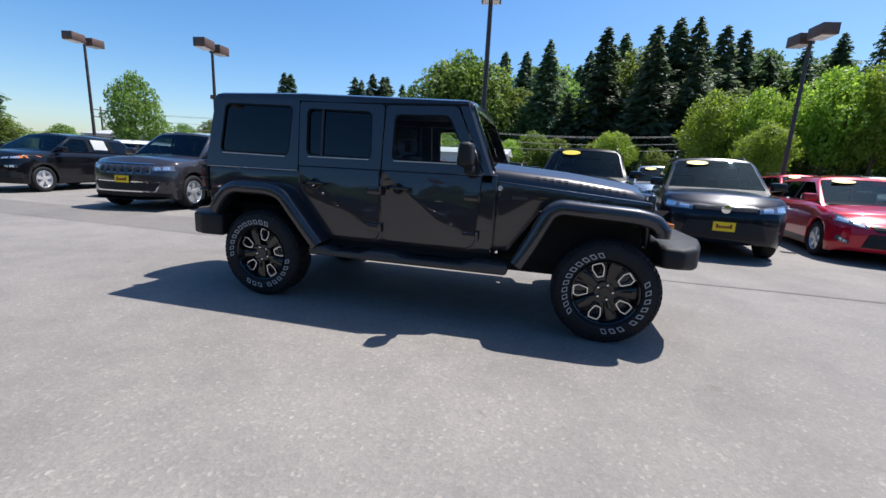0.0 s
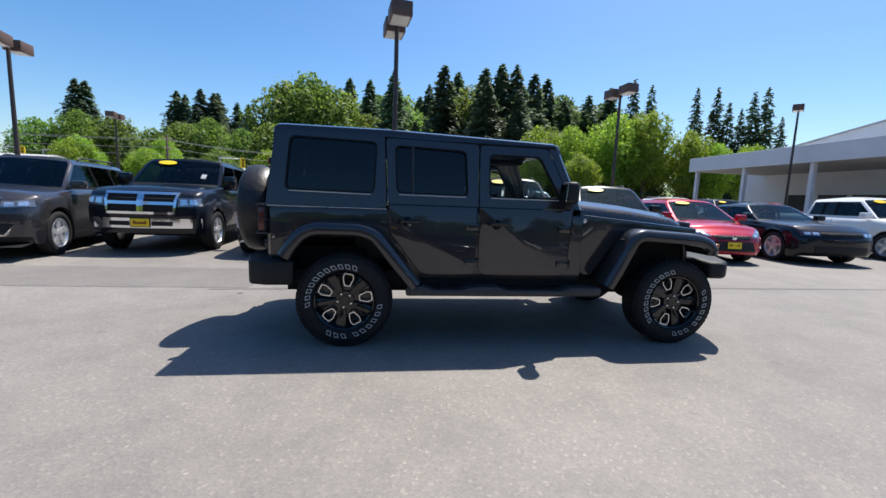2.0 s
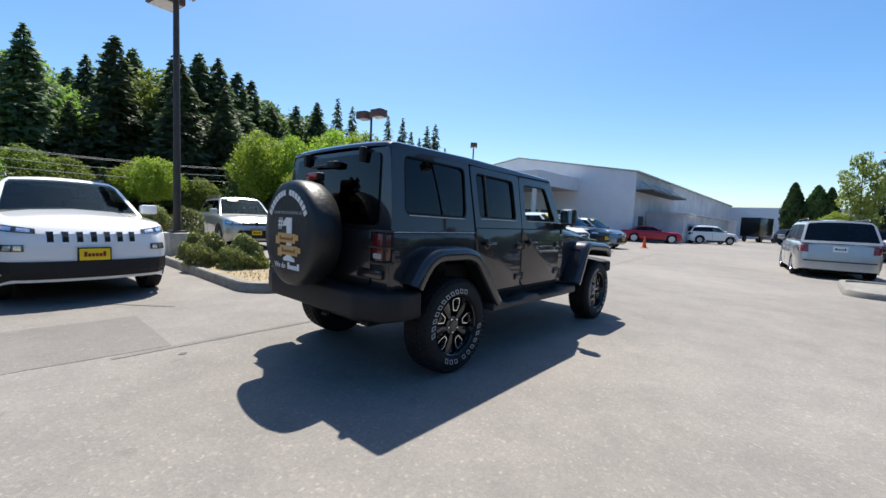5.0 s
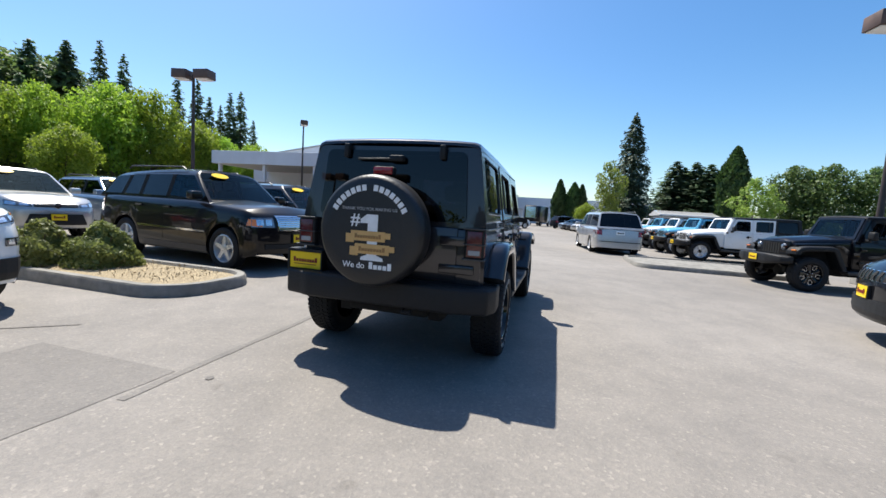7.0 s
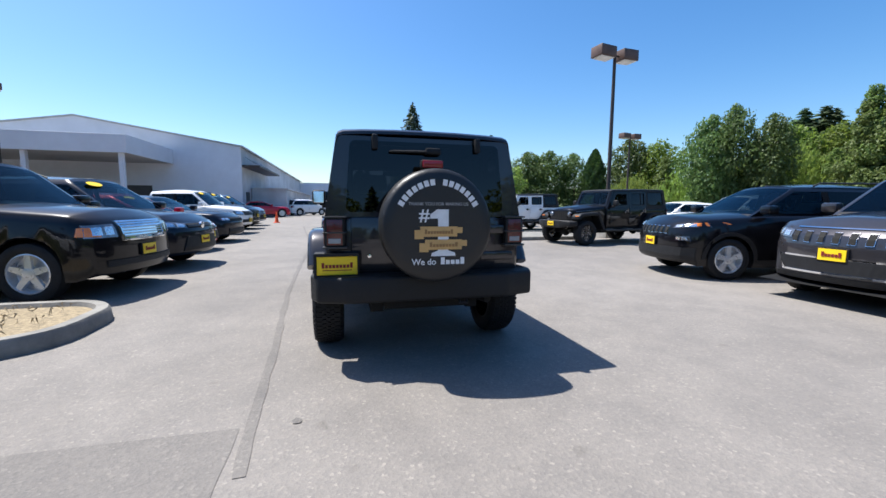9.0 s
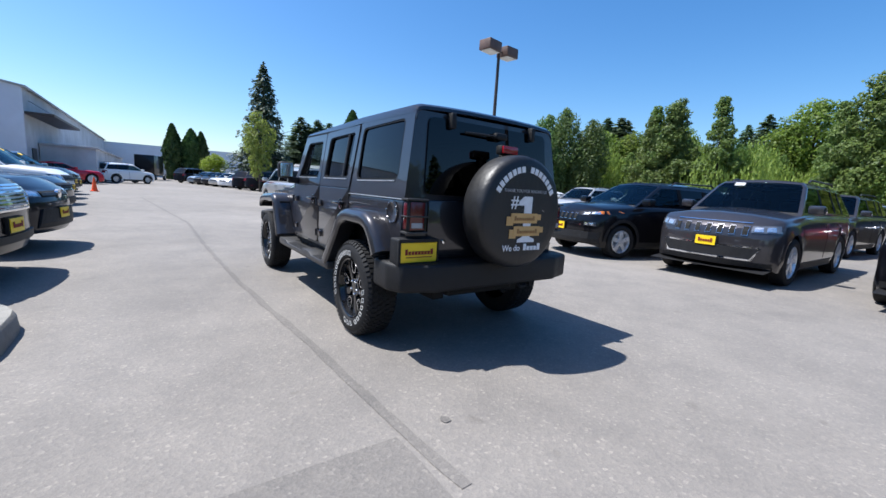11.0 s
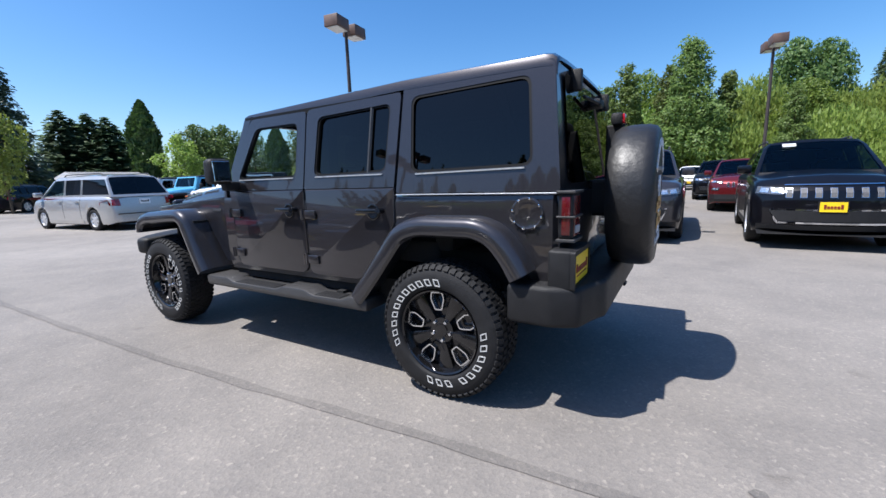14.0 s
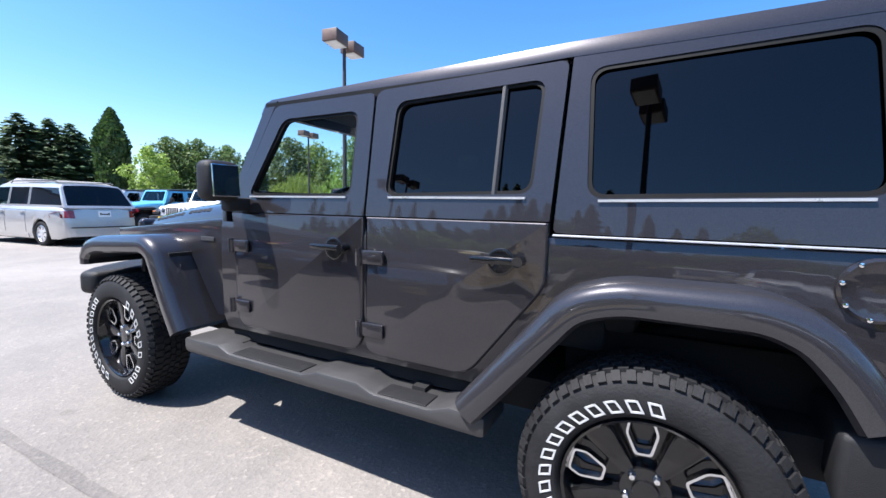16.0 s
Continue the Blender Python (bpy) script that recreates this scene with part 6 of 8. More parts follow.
    box(bm, -0.52, 1.78, -0.66, 0.66, 1.735, 1.752)
    part("headliner", bm, "cloth", roof)
    # windscreen
    lay_w = lambda u, v, d: Vector((lerp(2.045, 1.835, v) + d * 0.9, u * lerp(0.715, 0.655, v), lerp(1.245, 1.745, v)))
    fr = part("windscreen_frame", ring_panel(rquad([(-1, 0), (1, 0), (1, 1), (-1, 1)], 0.04, 4), rquad([(-0.9, 0.12), (0.9, 0.12), (0.9, 0.9), (-0.9, 0.9)], 0.06, 4), lay_w, 0.045), colour, root, smooth=35)
    bm = bm_new()
    bm.faces.new([bm.verts.new(lay_w(u, v, -0.012)) for u, v in rquad([(-0.9, 0.12), (0.9, 0.12), (0.9, 0.9), (-0.9, 0.9)], 0.06, 4)])
    part("windscreen", bm, "glass_clear" if hero else "glass_shield", fr)
    for sy in (1, -1):
        bm = bm_new()
        rings = []
        for z, back, ahead, inner in ((1.195, 1.974, 2.056, 0.675), (1.45, 1.856, 1.949, 0.650), (1.742, 1.722, 1.826, 0.615)):
            outer = side_y(z) + 0.004
            rings.append([Vector((back, sy * inner, z)), Vector((back, sy * outer, z)), Vector((ahead - 0.03, sy * outer, z)), Vector((ahead - 0.008, sy * (outer - 0.022), z)), Vector((ahead - 0.008, sy * inner, z))])
        loops = [[bm.verts.new(p) for p in ring] for ring in rings]
        for a, b in zip(loops, loops[1:]):
            for k in range(5):
                bm.faces.new((a[k], a[(k + 1) % 5], b[(k + 1) % 5], b[k]))
        bm.faces.new(loops[0])
        bm.faces.new(loops[-1])
        bmesh.ops.recalc_face_normals(bm, faces=bm.faces[:])
        part("windscreen_pillar", bm, colour, root, smooth=40)
    # rear: hardtop frame, glass, tailgate
    lay_r = lambda u, v, d: Vector((-0.632 + (v - 1.15) * 0.085 - d, u, v))
    bm = ring_panel(rquad([(-0.775, 1.15), (0.775, 1.15), (0.695, 1.765), (-0.695, 1.765)], 0.03, 5), rquad([(-0.625, 1.20), (0.625, 1.20), (0.585, 1.70), (-0.585, 1.70)], 0.05, 5), lay_r, 0.04)
    hr = part("hardtop_rear", bm, top_mat, root, smooth=35)
    bm = bm_new()
    bm.faces.new([bm.verts.new(lay_r(u, v, 0.012)) for u, v in rquad([(-0.635, 1.19), (0.635, 1.19), (0.595, 1.73), (-0.595, 1.73)], 0.05, 5)])
    part("rear_window", bm, "glass_dark", root, "dark privacy glass")
    for sy in (1, -1):
        bm = bm_new()
        box(bm, -0.640, -0.575, sy * 0.41 - 0.022, sy * 0.41 + 0.022, 1.665, 1.775, 0.008)
        part("glass_hinge", bm, "plastic", root, smooth=40)
    bm = bm_new()
    tube(bm, (-0.655, -0.02, 1.655), (-0.628, 0.30, 1.652), 0.010, n=8)
    box(bm, -0.665, -0.60, -0.10, 0.02, 1.635, 1.685, 0.012)
    part("rear_wiper", bm, "plastic", root, smooth=40)
    bm = bm_new()
    box(bm, -0.650, -0.630, -0.575, 0.60, 0.735, 1.148, 0.010)
    gate = part("tailgate", bm, colour, root, smooth=40)
    for hz in (0.83, 1.05):
        bm = bm_new()
        box(bm, -0.668, -0.630, -0.72, -0.44, hz - 0.035, hz + 0.035, 0.010)
        part("hinge", bm, colour, gate, smooth=40)
    bm = bm_new()
    lathe(bm, [(0.001, -0.672), (0.014, -0.670), (0.017, -0.645)], 14, "x", (0, 0.465, 0.852))
    part("lock_button", bm, "chrome", gate, smooth=40)
    for sy in (1, -1):
        bm = bm_new()
        box(bm, -0.695, -0.625, sy * 0.640, sy * 0.795, 0.925, 1.150, 0.018, 3)
        lamp = part("tail_lamp", bm, "plastic", root, "red tail lamp in a black housing with guard bars", smooth=40)
        bm = bm_new()
        box(bm, -0.700, -0.690, sy * 0.662, sy * 0.776, 0.942, 1.134, 0.004)
        part("lens", bm, "lens_deep", lamp, "red rear lens", smooth=40)
        bm = bm_new()
        box(bm, -0.684, -0.644, sy * 0.790, sy * 0.7995, 0.948, 1.128, 0.003)
        part("side_lens", bm, "lens_deep", lamp, "red side lens", smooth=40)
        bm = bm_new()
        box(bm, -0.7035, -0.695, sy * 0.675, sy * 0.765, 0.955, 0.992, 0.004)
        part("reverse_lens", bm, "print_grey", lamp)
        for z0, z1 in ((0.915, 0.930), (1.145, 1.158), (1.030, 1.040)):
            bm = bm_new()
            box(bm, -0.708, -0.62, sy * 0.632, sy * 0.807, z0, z1, 0.003)
            part("lamp_guard", bm, "trim", lamp)
    # rear bumper
    bm = bm_new()
    prism(bm, [(-0.43, 0.70), (-0.40, 0.895), (-0.62, 0.905), (-0.75, 0.855), (-0.795, 0.70), (-0.83, 0.62), (-0.83, -0.62), (-0.795, -0.70), (-0.75, -0.855), (-0.62, -0.905), (-0.40, -0.895), (-0.43, -0.70)], "z", 0.515, 0.715, 0.025, 3)
    part("rear_bumper", bm, "plastic", root, smooth=40)
    bm = bm_new()
    path_tube(bm, [(-0.77, -0.28, 0.52), (-0.815, -0.28, 0.485), (-0.815, -0.22, 0.485), (-0.77, -0.22, 0.52)], 0.012)
    part("tow_hook", bm, "plastic", root)
    bm = bm_new()
    tube(bm, (-0.35, -0.42, 0.46), (-0.68, -0.50, 0.47), 0.032, n=12)
    part("tailpipe", bm, "under", root, smooth=50)
    # spare wheel under a cover
    spare = bm_new()
    lathe(spare, [(0.001, -1.000), (0.30, -1.002), (0.375, -0.998), (0.400, -0.980), (0.411, -0.94), (0.413, -0.86), (0.408, -0.80), (0.385, -0.765), (0.20, -0.755), (0.001, -0.755)], 64, "x", (0, 0, 1.095))
    cover = part("spare_wheel", spare, "vinyl", root, "spare wheel in a black vinyl cover with printed badge", smooth=40)
    bm = bm_new()
    box(bm, -0.78, -0.63, -0.12, 0.12, 0.98, 1.20, 0.02)
    box(bm, -0.80, -0.70, -0.02, 0.02, 1.15, 1.52, 0.01)
    part("spare_carrier", bm, "plastic", root)
    bm = bm_new()
    box(bm, -0.800, -0.735, -0.086, 0.086, 1.512, 1.580, 0.014)
    stop = part("high_brake_light", bm, "plastic", root, "red high brake light in a black housing", smooth=40)
    bm = bm_new()
    box(bm, -0.812, -0.796, -0.076, 0.076, 1.520, 1.573, 0.006)
    part("lens", bm, "lens_bright", stop, "red lens", smooth=40)
    if hero:
        n = 15
        bm = bm_new()
        for k in range(n):
            if k == 7:
                part("arched_lettering", bm, "print_white", cover, "arched word of white print")
                bm = bm_new()
                continue
            a = radians(149 - k * (118 / (n - 1)))
            m = Matrix.Translation((0, 0, 1.095)) @ Matrix.Rotation(a - math.pi / 2, 4, "X")
            box(bm, -1.0065, -1.000, -0.0165, 0.0165, 0.290, 0.332, m=m)
        part("arched_lettering", bm, "print_white", cover, "arched word of white print")
        words(cover, "THANK YOU FOR MAKING US", 0.032, -1.004, 0.0, 1.242, "print_grey")
        words(cover, "#", 0.125, -1.004, 0.105, 1.135, "print_white")
        bm = bm_new()
        prism(bm, [(-0.125, 0.882), (0.055, 0.882), (0.050, 0.905), (0.005, 0.922), (0.005, 1.150), (0.062, 1.150), (0.062, 1.178), (0.012, 1.215), (-0.072, 1.215), (-0.072, 0.922), (-0.120, 0.905)], "x", -1.0055, -1.001)
        part("printed_numeral", bm, "print_white", cover)
        for yc, zc, txt in ((0.0, 1.058, 7), (-0.035, 0.965, 6)):
            bm = bm_new()
            box(bm, -1.0095, -1.005, yc - 0.135, yc + 0.135, zc - 0.036, zc + 0.036)
            box(bm, -1.0075, -1.004, yc + 0.11, yc + 0.175, zc - 0.052, zc + 0.012)
            box(bm, -1.0075, -1.004, yc - 0.175, yc - 0.11, zc - 0.012, zc + 0.03)
            rb = part("printed_ribbon", bm, "ribbon", cover, "tan printed ribbon")
            ink_bars(rb, -1.0105, yc - 0.105, yc + 0.105, zc - 0.016, zc + 0.016, "print_brown", "x", txt + 3)
        words(cover, "We do", 0.062, -1.004, 0.195, 0.822, "print_white", "LEFT")
        ink_bars(cover, -1.004, -0.195, -0.012, 0.822, 0.872, "print_white", "x", 5)
        # yellow dealer plate beside the tail lamp
        bm = bm_new()
        box(bm, -0.713, -0.600, 0.545, 0.872, 0.698, 0.886, 0.014, 3)
        holder = part("plate_holder", bm, "plastic", root, "thick black plate holder", smooth=40)
        bm = ring_panel(rquad([(0.545, 0.700), (0.872, 0.700), (0.872, 0.884), (0.545, 0.884)], 0.012, 3), rquad([(0.557, 0.721), (0.853, 0.721), (0.853, 0.861), (0.557, 0.861)], 0.004, 3), lambda u, v, d: Vector((-0.728 - d, u, v)), 0.022)
        part("holder_rim", bm, "plastic", holder, smooth=40)
        bm = bm_new()
        box(bm, -0.722, -0.712, 0.558, 0.852, 0.722, 0.860, 0.004)
        part("dealer_plate", bm, "plate_yellow", holder, "yellow dealer plate with dark red script")
        ink_bars(holder, -0.7235, 0.59, 0.82, 0.775, 0.815, "ink", "x", 9)
        bm = bm_new()
        box(bm, -0.7245, -0.7225, 0.60, 0.81, 0.755, 0.761)
        part("underline", bm, "ink", holder)
        # fuel cap
        bm = bm_new()
        lathe(bm, [(0.082, 0.0), (0.082, 0.008), (0.074, 0.011), (0.068, 0.008), (0.001, 0.009)], 32)
        bmesh.ops.transform(bm, matrix=Matrix.Translation((-0.475, 0.790, 1.048)), verts=bm.verts[:])
        cap = part("fuel_cap", bm, colour, root, "dark round fuel cap ringed with bolts", smooth=40)
        for k in range(8):
            a = 2 * math.pi * k / 8 + 0.2
            bm = bm_new()
            lathe(bm, [(0.007, 0.0), (0.006, 0.006), (0.001, 0.007)], 8)
            bmesh.ops.transform(bm, matrix=Matrix.Translation((-0.475 + 0.075 * math.cos(a), 0.800, 1.048 + 0.075 * math.sin(a))), verts=bm.verts[:])
            part("bolt", bm, "chrome", cap)
    # side steps
    for sy in (1, -1):
        bm = bm_new()
        prism(bm, [(0.50, 0.438), (2.20, 0.438), (2.22, 0.458), (2.22, 0.518), (1.94, 0.522), (1.86, 0.492), (1.36, 0.492), (1.28, 0.522), (1.06, 0.522), (0.98, 0.492), (0.72, 0.492), (0.64, 0.522), (0.50, 0.514)], "y", sy * 0.69, sy * 0.915, 0.016, 2)
        st = part("side_step", bm, "trim", root, "satin black side step", smooth=40)
        for a, b in ((1.38, 1.84), (0.74, 0.96)):
            bm = bm_new()
            box(bm, a, b, sy * 0.80, sy * 0.900, 0.490, 0.4965, 0.002)
            part("tread_pad", bm, "plastic", st)
        for xx in (0.8, 1.9):
            bm = bm_new()
            box(bm, xx, xx + 0.06, sy * 0.40, sy * 0.80, 0.47, 0.51)
            part("step_bracket", bm, "under", st)
        # mirror
        bm = bm_new()
        box(bm, 1.80, 1.905, sy * 0.850, sy * 1.020, 1.245, 1.430, 0.035, 3)
        mir = part("mirror", bm, "plastic", root, "black door mirror", smooth=40)
        bm = bm_new()
        t_ = Matrix.Translation((1.802, sy * 0.935, 1.337)) @ Matrix.Rotation(-sy * radians(3), 4, "Z") @ Matrix.Rotation(radians(4), 4, "Y")
        box(bm, -0.010, 0.0, -0.066, 0.066, -0.074, 0.074, 0.004, m=t_)
        part("mirror_glass", bm, "chrome", mir)
        bm = bm_new()
        box(bm, 1.83, 1.90, sy * 0.755, sy * 0.90, 1.195, 1.262, 0.015)
        part("mirror_arm", bm, "plastic", mir, smooth=40)
    # cabin inside
    bm = bm_new()
    box(bm, 1.72, 2.02, -0.68, 0.68, 0.95, 1.20, 0.04)
    part("dashboard", bm, "under", root, smooth=40)
    for xb in (1.02, 0.15):
        for sy in (1, -1):
            bm = bm_new()
            box(bm, xb, xb + 0.50, sy * 0.36 - 0.25, sy * 0.36 + 0.25, 0.70, 0.86, 0.05)
            box(bm, xb - 0.10, xb + 0.05, sy * 0.36 - 0.24, sy * 0.36 + 0.24, 0.78, 1.34, 0.05)
            box(bm, xb - 0.09, xb + 0.0, sy * 0.36 - 0.12, sy * 0.36 + 0.12, 1.37, 1.52, 0.035)
            part("seat", bm, "cloth", root, smooth=40)
    bm = bm_new()
    ring = []
    for k in range(24):
        a = 2 * math.pi * k / 24
        ring.append(Vector((1.60 - 0.07 * math.sin(a), 0.37 + 0.185 * math.cos(a), 1.155 + 0.17 * math.sin(a))))
    path_tube(bm, ring + ring[:1], 0.017, 6)
    path_tube(bm, [ring[0], (1.64, 0.37, 1.15), ring[12]], 0.02, 6)
    tube(bm, (1.63, 0.37, 1.15), (1.8, 0.37, 1.08), 0.035)
    part("steering_wheel", bm, "plastic", root, smooth=50)
    for sy in (1, -1):
        bm = bm_new()
        path_tube(bm, [(1.80, sy * 0.60, 1.70), (0.98, sy * 0.62, 1.71), (-0.25, sy * 0.60, 1.70), (-0.52, sy * 0.60, 0.8)], 0.035)
        path_tube(bm, [(0.98, sy * 0.62, 1.71), (0.95, sy * 0.66, 0.7)], 0.035)
        part("roll_bar", bm, "plastic", root, smooth=50)
    bm = bm_new()
    box(bm, 1.66, 1.70, -0.11, 0.11, 1.62, 1.68, 0.015)
    part("inner_mirror", bm, "plastic", root)
    # wheels
    spots = [(0.0, 0.786), (0.0, -0.786), (2.947, 0.786), (2.947, -0.786)]
    key = "chunky_hero" if hero else "chunky_" + rim_mat
    for x, y in spots:
        turn = random.Random(x * 7 + y).uniform(0, 6.28) if not hero else {(0.0, 0.786): 0.10, (0.0, -0.786): -0.15, (2.947, 0.786): 0.9, (2.947, -0.786): 0.35}[(x, y)]
        m = Matrix.Translation((x, y, 0.392 - 0.003)) @ (Matrix.Identity(4) if y > 0 else Matrix.Rotation(math.pi, 4, "Z")) @ Matrix.Rotation(turn, 4, "Y")
        if key in WHEELS:
            again(WHEELS[key], root, m)
        else:
            WHEELS[key] = hero_wheel_parts(root, hero, rim_mat)
            WHEELS[key].matrix_basis = m
    return root


hero = offroader("charcoal metallic four-door off-roader with hardtop and white-lettered tyres", "granite", "flare", hero=True)


def parked_offroader(label, colour, x, y, az, flare_mat="plastic", top="plastic"):
    """Stands so that the middle of its front bumper is over (x, y)."""
    r = offroader(label, colour, flare_mat, top_mat=top, rim_mat="rim_black" if colour == "black" else "alloy", group="parked off-roaders")
    r.matrix_basis = Matrix.Translation((x, y, 0)) @ Matrix.Rotation(radians(az), 4, "Z") @ Matrix.Translation((-3.50, 0, 0))
    for c in [o for o in r.children if o.name.startswith("front_bumper")]:
        bm = bm_new()
        box(bm, 3.655, 3.672, -0.165, 0.165, 0.60, 0.76, 0.004)
        h = part("plate_holder", bm, "plastic", r)
        bm = bm_new()
        box(bm, 3.668, 3.678, -0.15, 0.15, 0.61, 0.75, 0.003)
        part("dealer_plate", bm, "plate_yellow", h, "yellow dealer plate with dark lettering")
        ink_bars(h, 3.681, -0.11, 0.11, 0.66, 0.70)
    return r


parked_offroader("black off-roader with black hardtop, parked nose out", "black", 8.15, -6.15, 99, "plastic", "plastic")
parked_offroader("white off-roader with black soft top, parked nose out", "white", 15.05, -5.98, 98)
parked_offroader("bright blue off-roader with black top, parked nose out", "blue", 18.4, -5.9, 97)
parked_offroader("white off-roader with black top, parked nose out", "white", 21.6, -5.8, 97)
parked_offroader("light blue off-roader with black top, parked nose out", "blue", 24.8, -5.7, 97)
parked_offroader("white off-roader with dark top, parked at the row's end", "white", 28.2, -5.6, 97)


# ---- lamp posts, cables, trees ----
def lamp_post(x, y, h, az, heads=2, label="tall bronze parking-lot lamp with two box heads", base=0.0, span=0.68):
    root = thing("street_lamp", label, "street lamp", "lot lamps")
    bm = bm_new()
    box(bm, -0.28, 0.28, -0.28, 0.28, 0, 0.65, 0.02)
    part("footing", bm, "concrete", root, "square concrete footing", smooth=40)
    bm = bm_new()
    tube(bm, (0, 0, 0.65), (0, 0, h), 0.085, 0.06, 12)
    box(bm, -0.16, 0.16, -0.16, 0.16, 0.64, 0.70, 0.01)
    part("pole", bm, "pole", root, "dark bronze steel pole", smooth=40)
    for k in range(heads):
        s = 1 if k == 0 else -1
        bm = bm_new()
        tube(bm, (0, 0, h - 0.05), (s * span * 0.5, 0, h - 0.02), 0.035, n=8)
        arm = part("arm", bm, "pole", root)
        bm = bm_new()
        m = Matrix.Translation((s * span * 0.80, 0, h)) @ Matrix.Rotation(-s * radians(1.5), 4, "Y")
        box(bm, -0.36, 0.36, -0.29, 0.29, -0.19, 0.20, 0.02, m=m)
        head = part("lamp_head", bm, "lamp_box", root, "brown box-shaped lamp head", smooth=40)
        bm = bm_new()
        box(bm, -0.31, 0.31, -0.24, 0.24, -0.212, -0.188, 0.008, m=m)
        part("diffuser", bm, "lamp_glass", head, "pale glass diffuser")
    root.matrix_basis = Matrix.Translation((x, y, base)) @ Matrix.Rotation(radians(az), 4, "Z")
    return root


for x, y, h in ((-13.7, 13.5, 6.3), (11.5, 15.3, 6.75), (0.45, 8.3, 6.25), (10.2, -9.6, 6.95), (-4.2, -22.3, 6.95),
                       (24.3, -21.7, 6.7), (-31.6, 33.4, 7.1), (-21.1, 31.7, 6.65), (-21.8, 13.6, 6.8), (-42.8, 35.4, 6.6), (-9.5, -9.0, 6.6)):
    lamp_post(x, y, h, 98)
lamp_post(27.3, 20.6, 8.0, -140, 1, "tall lamp with one flat head beside the canopy")


def leaf_object(name, pts, axes_u, axes_v, material, parent):
    """Many small flat leaves or clumps: one three-sided blade for each point and pair of half axes."""
    n = len(pts)
    v = np.empty((n, 3, 3))
    v[:, 0], v[:, 1], v[:, 2] = pts - axes_u * 1.15, pts + axes_u * 0.75 - axes_v, pts + axes_u * 0.75 + axes_v
    me = bpy.data.meshes.new(name)
    me.from_pydata(v.reshape(-1, 3).tolist(), [], np.arange(3 * n).reshape(-1, 3).tolist())
    me.materials.append(M[material])
    ob = new(name, me)
    ob.parent = parent
    return ob


def unit(v):
    return v / np.maximum(np.linalg.norm(v, axis=-1, keepdims=True), 1e-6)


def broad_tree(name, label, seed, h, width, material, leaves_n=3200, size=0.30, trunk=0.22, low=0.22, droop=0.0, lobes=14, spire=False, group="trees"):
    """A broad-leaved tree: tapered trunk with limbs, crown of leaf clumps in uneven lobes with gaps."""
    rs = np.random.RandomState(seed)
    root = thing(name, label, "tree", group)
    bm = bm_new()
    lean = rs.uniform(-0.04, 0.04, 2) * h
    mid, tip = (lean[0] * 0.5, lean[1] * 0.5, h * 0.45), (lean[0], lean[1], h * 0.86)
    tube(bm, (0, 0, -0.3), mid, trunk, trunk * 0.65, 9, False)
    tube(bm, mid, tip, trunk * 0.65, trunk * 0.15, 8, False)
    cs, rr = [], []
    for k in range(lobes):
        t = (k + 0.5) / lobes
        z = h * lerp(low + 0.08, 0.95 if spire else 0.93, t)
        prof = math.sin(math.pi * min(1, (t * 0.86 + 0.14))) ** 0.7 if not spire else 0.92 * (1 - t) ** 0.95 + 0.06
        a = k * 2.4 + rs.uniform(-0.5, 0.5)
        r = width / 2 * prof * rs.uniform(0.45, 0.78)
        c = np.array([r * math.cos(a) + lean[0] * t, r * math.sin(a) + lean[1] * t, z])
        cs.append(c)
        rr.append(width * rs.uniform(0.17, 0.27) * (prof * 0.6 + 0.4))
        s = Vector(mid).lerp(Vector(tip), max(0, t * 1.1 - 0.35)) if t > 0.3 else Vector((0, 0, h * (low + t * 0.4)))
        tube(bm, s, Vector(c), trunk * 0.28 * (1.2 - t), 0.02, 5, False)
    part("trunk", bm, "bark", root, smooth=60)
    cs, rr = np.array(cs), np.array(rr)
    pick = rs.choice(lobes, leaves_n, p=rr ** 2 / (rr ** 2).sum())
    d = unit(rs.normal(size=(leaves_n, 3)))
    rad = rr[pick] * rs.uniform(0.45, 1.0, leaves_n) ** 0.5 * (1 + 0.28 * np.sin(7 * d[:, 0] + pick) * np.cos(6 * d[:, 1] + 2 * pick))
    p = cs[pick] + d * rad[:, None] * np.array([1, 1, 0.8])
    if droop:
        p[:, 2] -= droop * rs.uniform(0, 1, leaves_n) ** 2
    n = unit(d * 0.6 + rs.normal(size=d.shape) * 0.55 + np.array([0, 0, 0.35]))
    u = unit(np.cross(n, rs.normal(size=n.shape)))
    w = np.cross(n, u)
    s = size * rs.uniform(0.55, 1.2, (leaves_n, 1))
    if droop:
        u = unit(u * 0.35 + np.array([0, 0, -1.0]))
        w = unit(np.cross(n, u)) * 0.45
    leaf_object("crown", p, u * s * 0.62, w * s * 0.5, material, root)
    return root


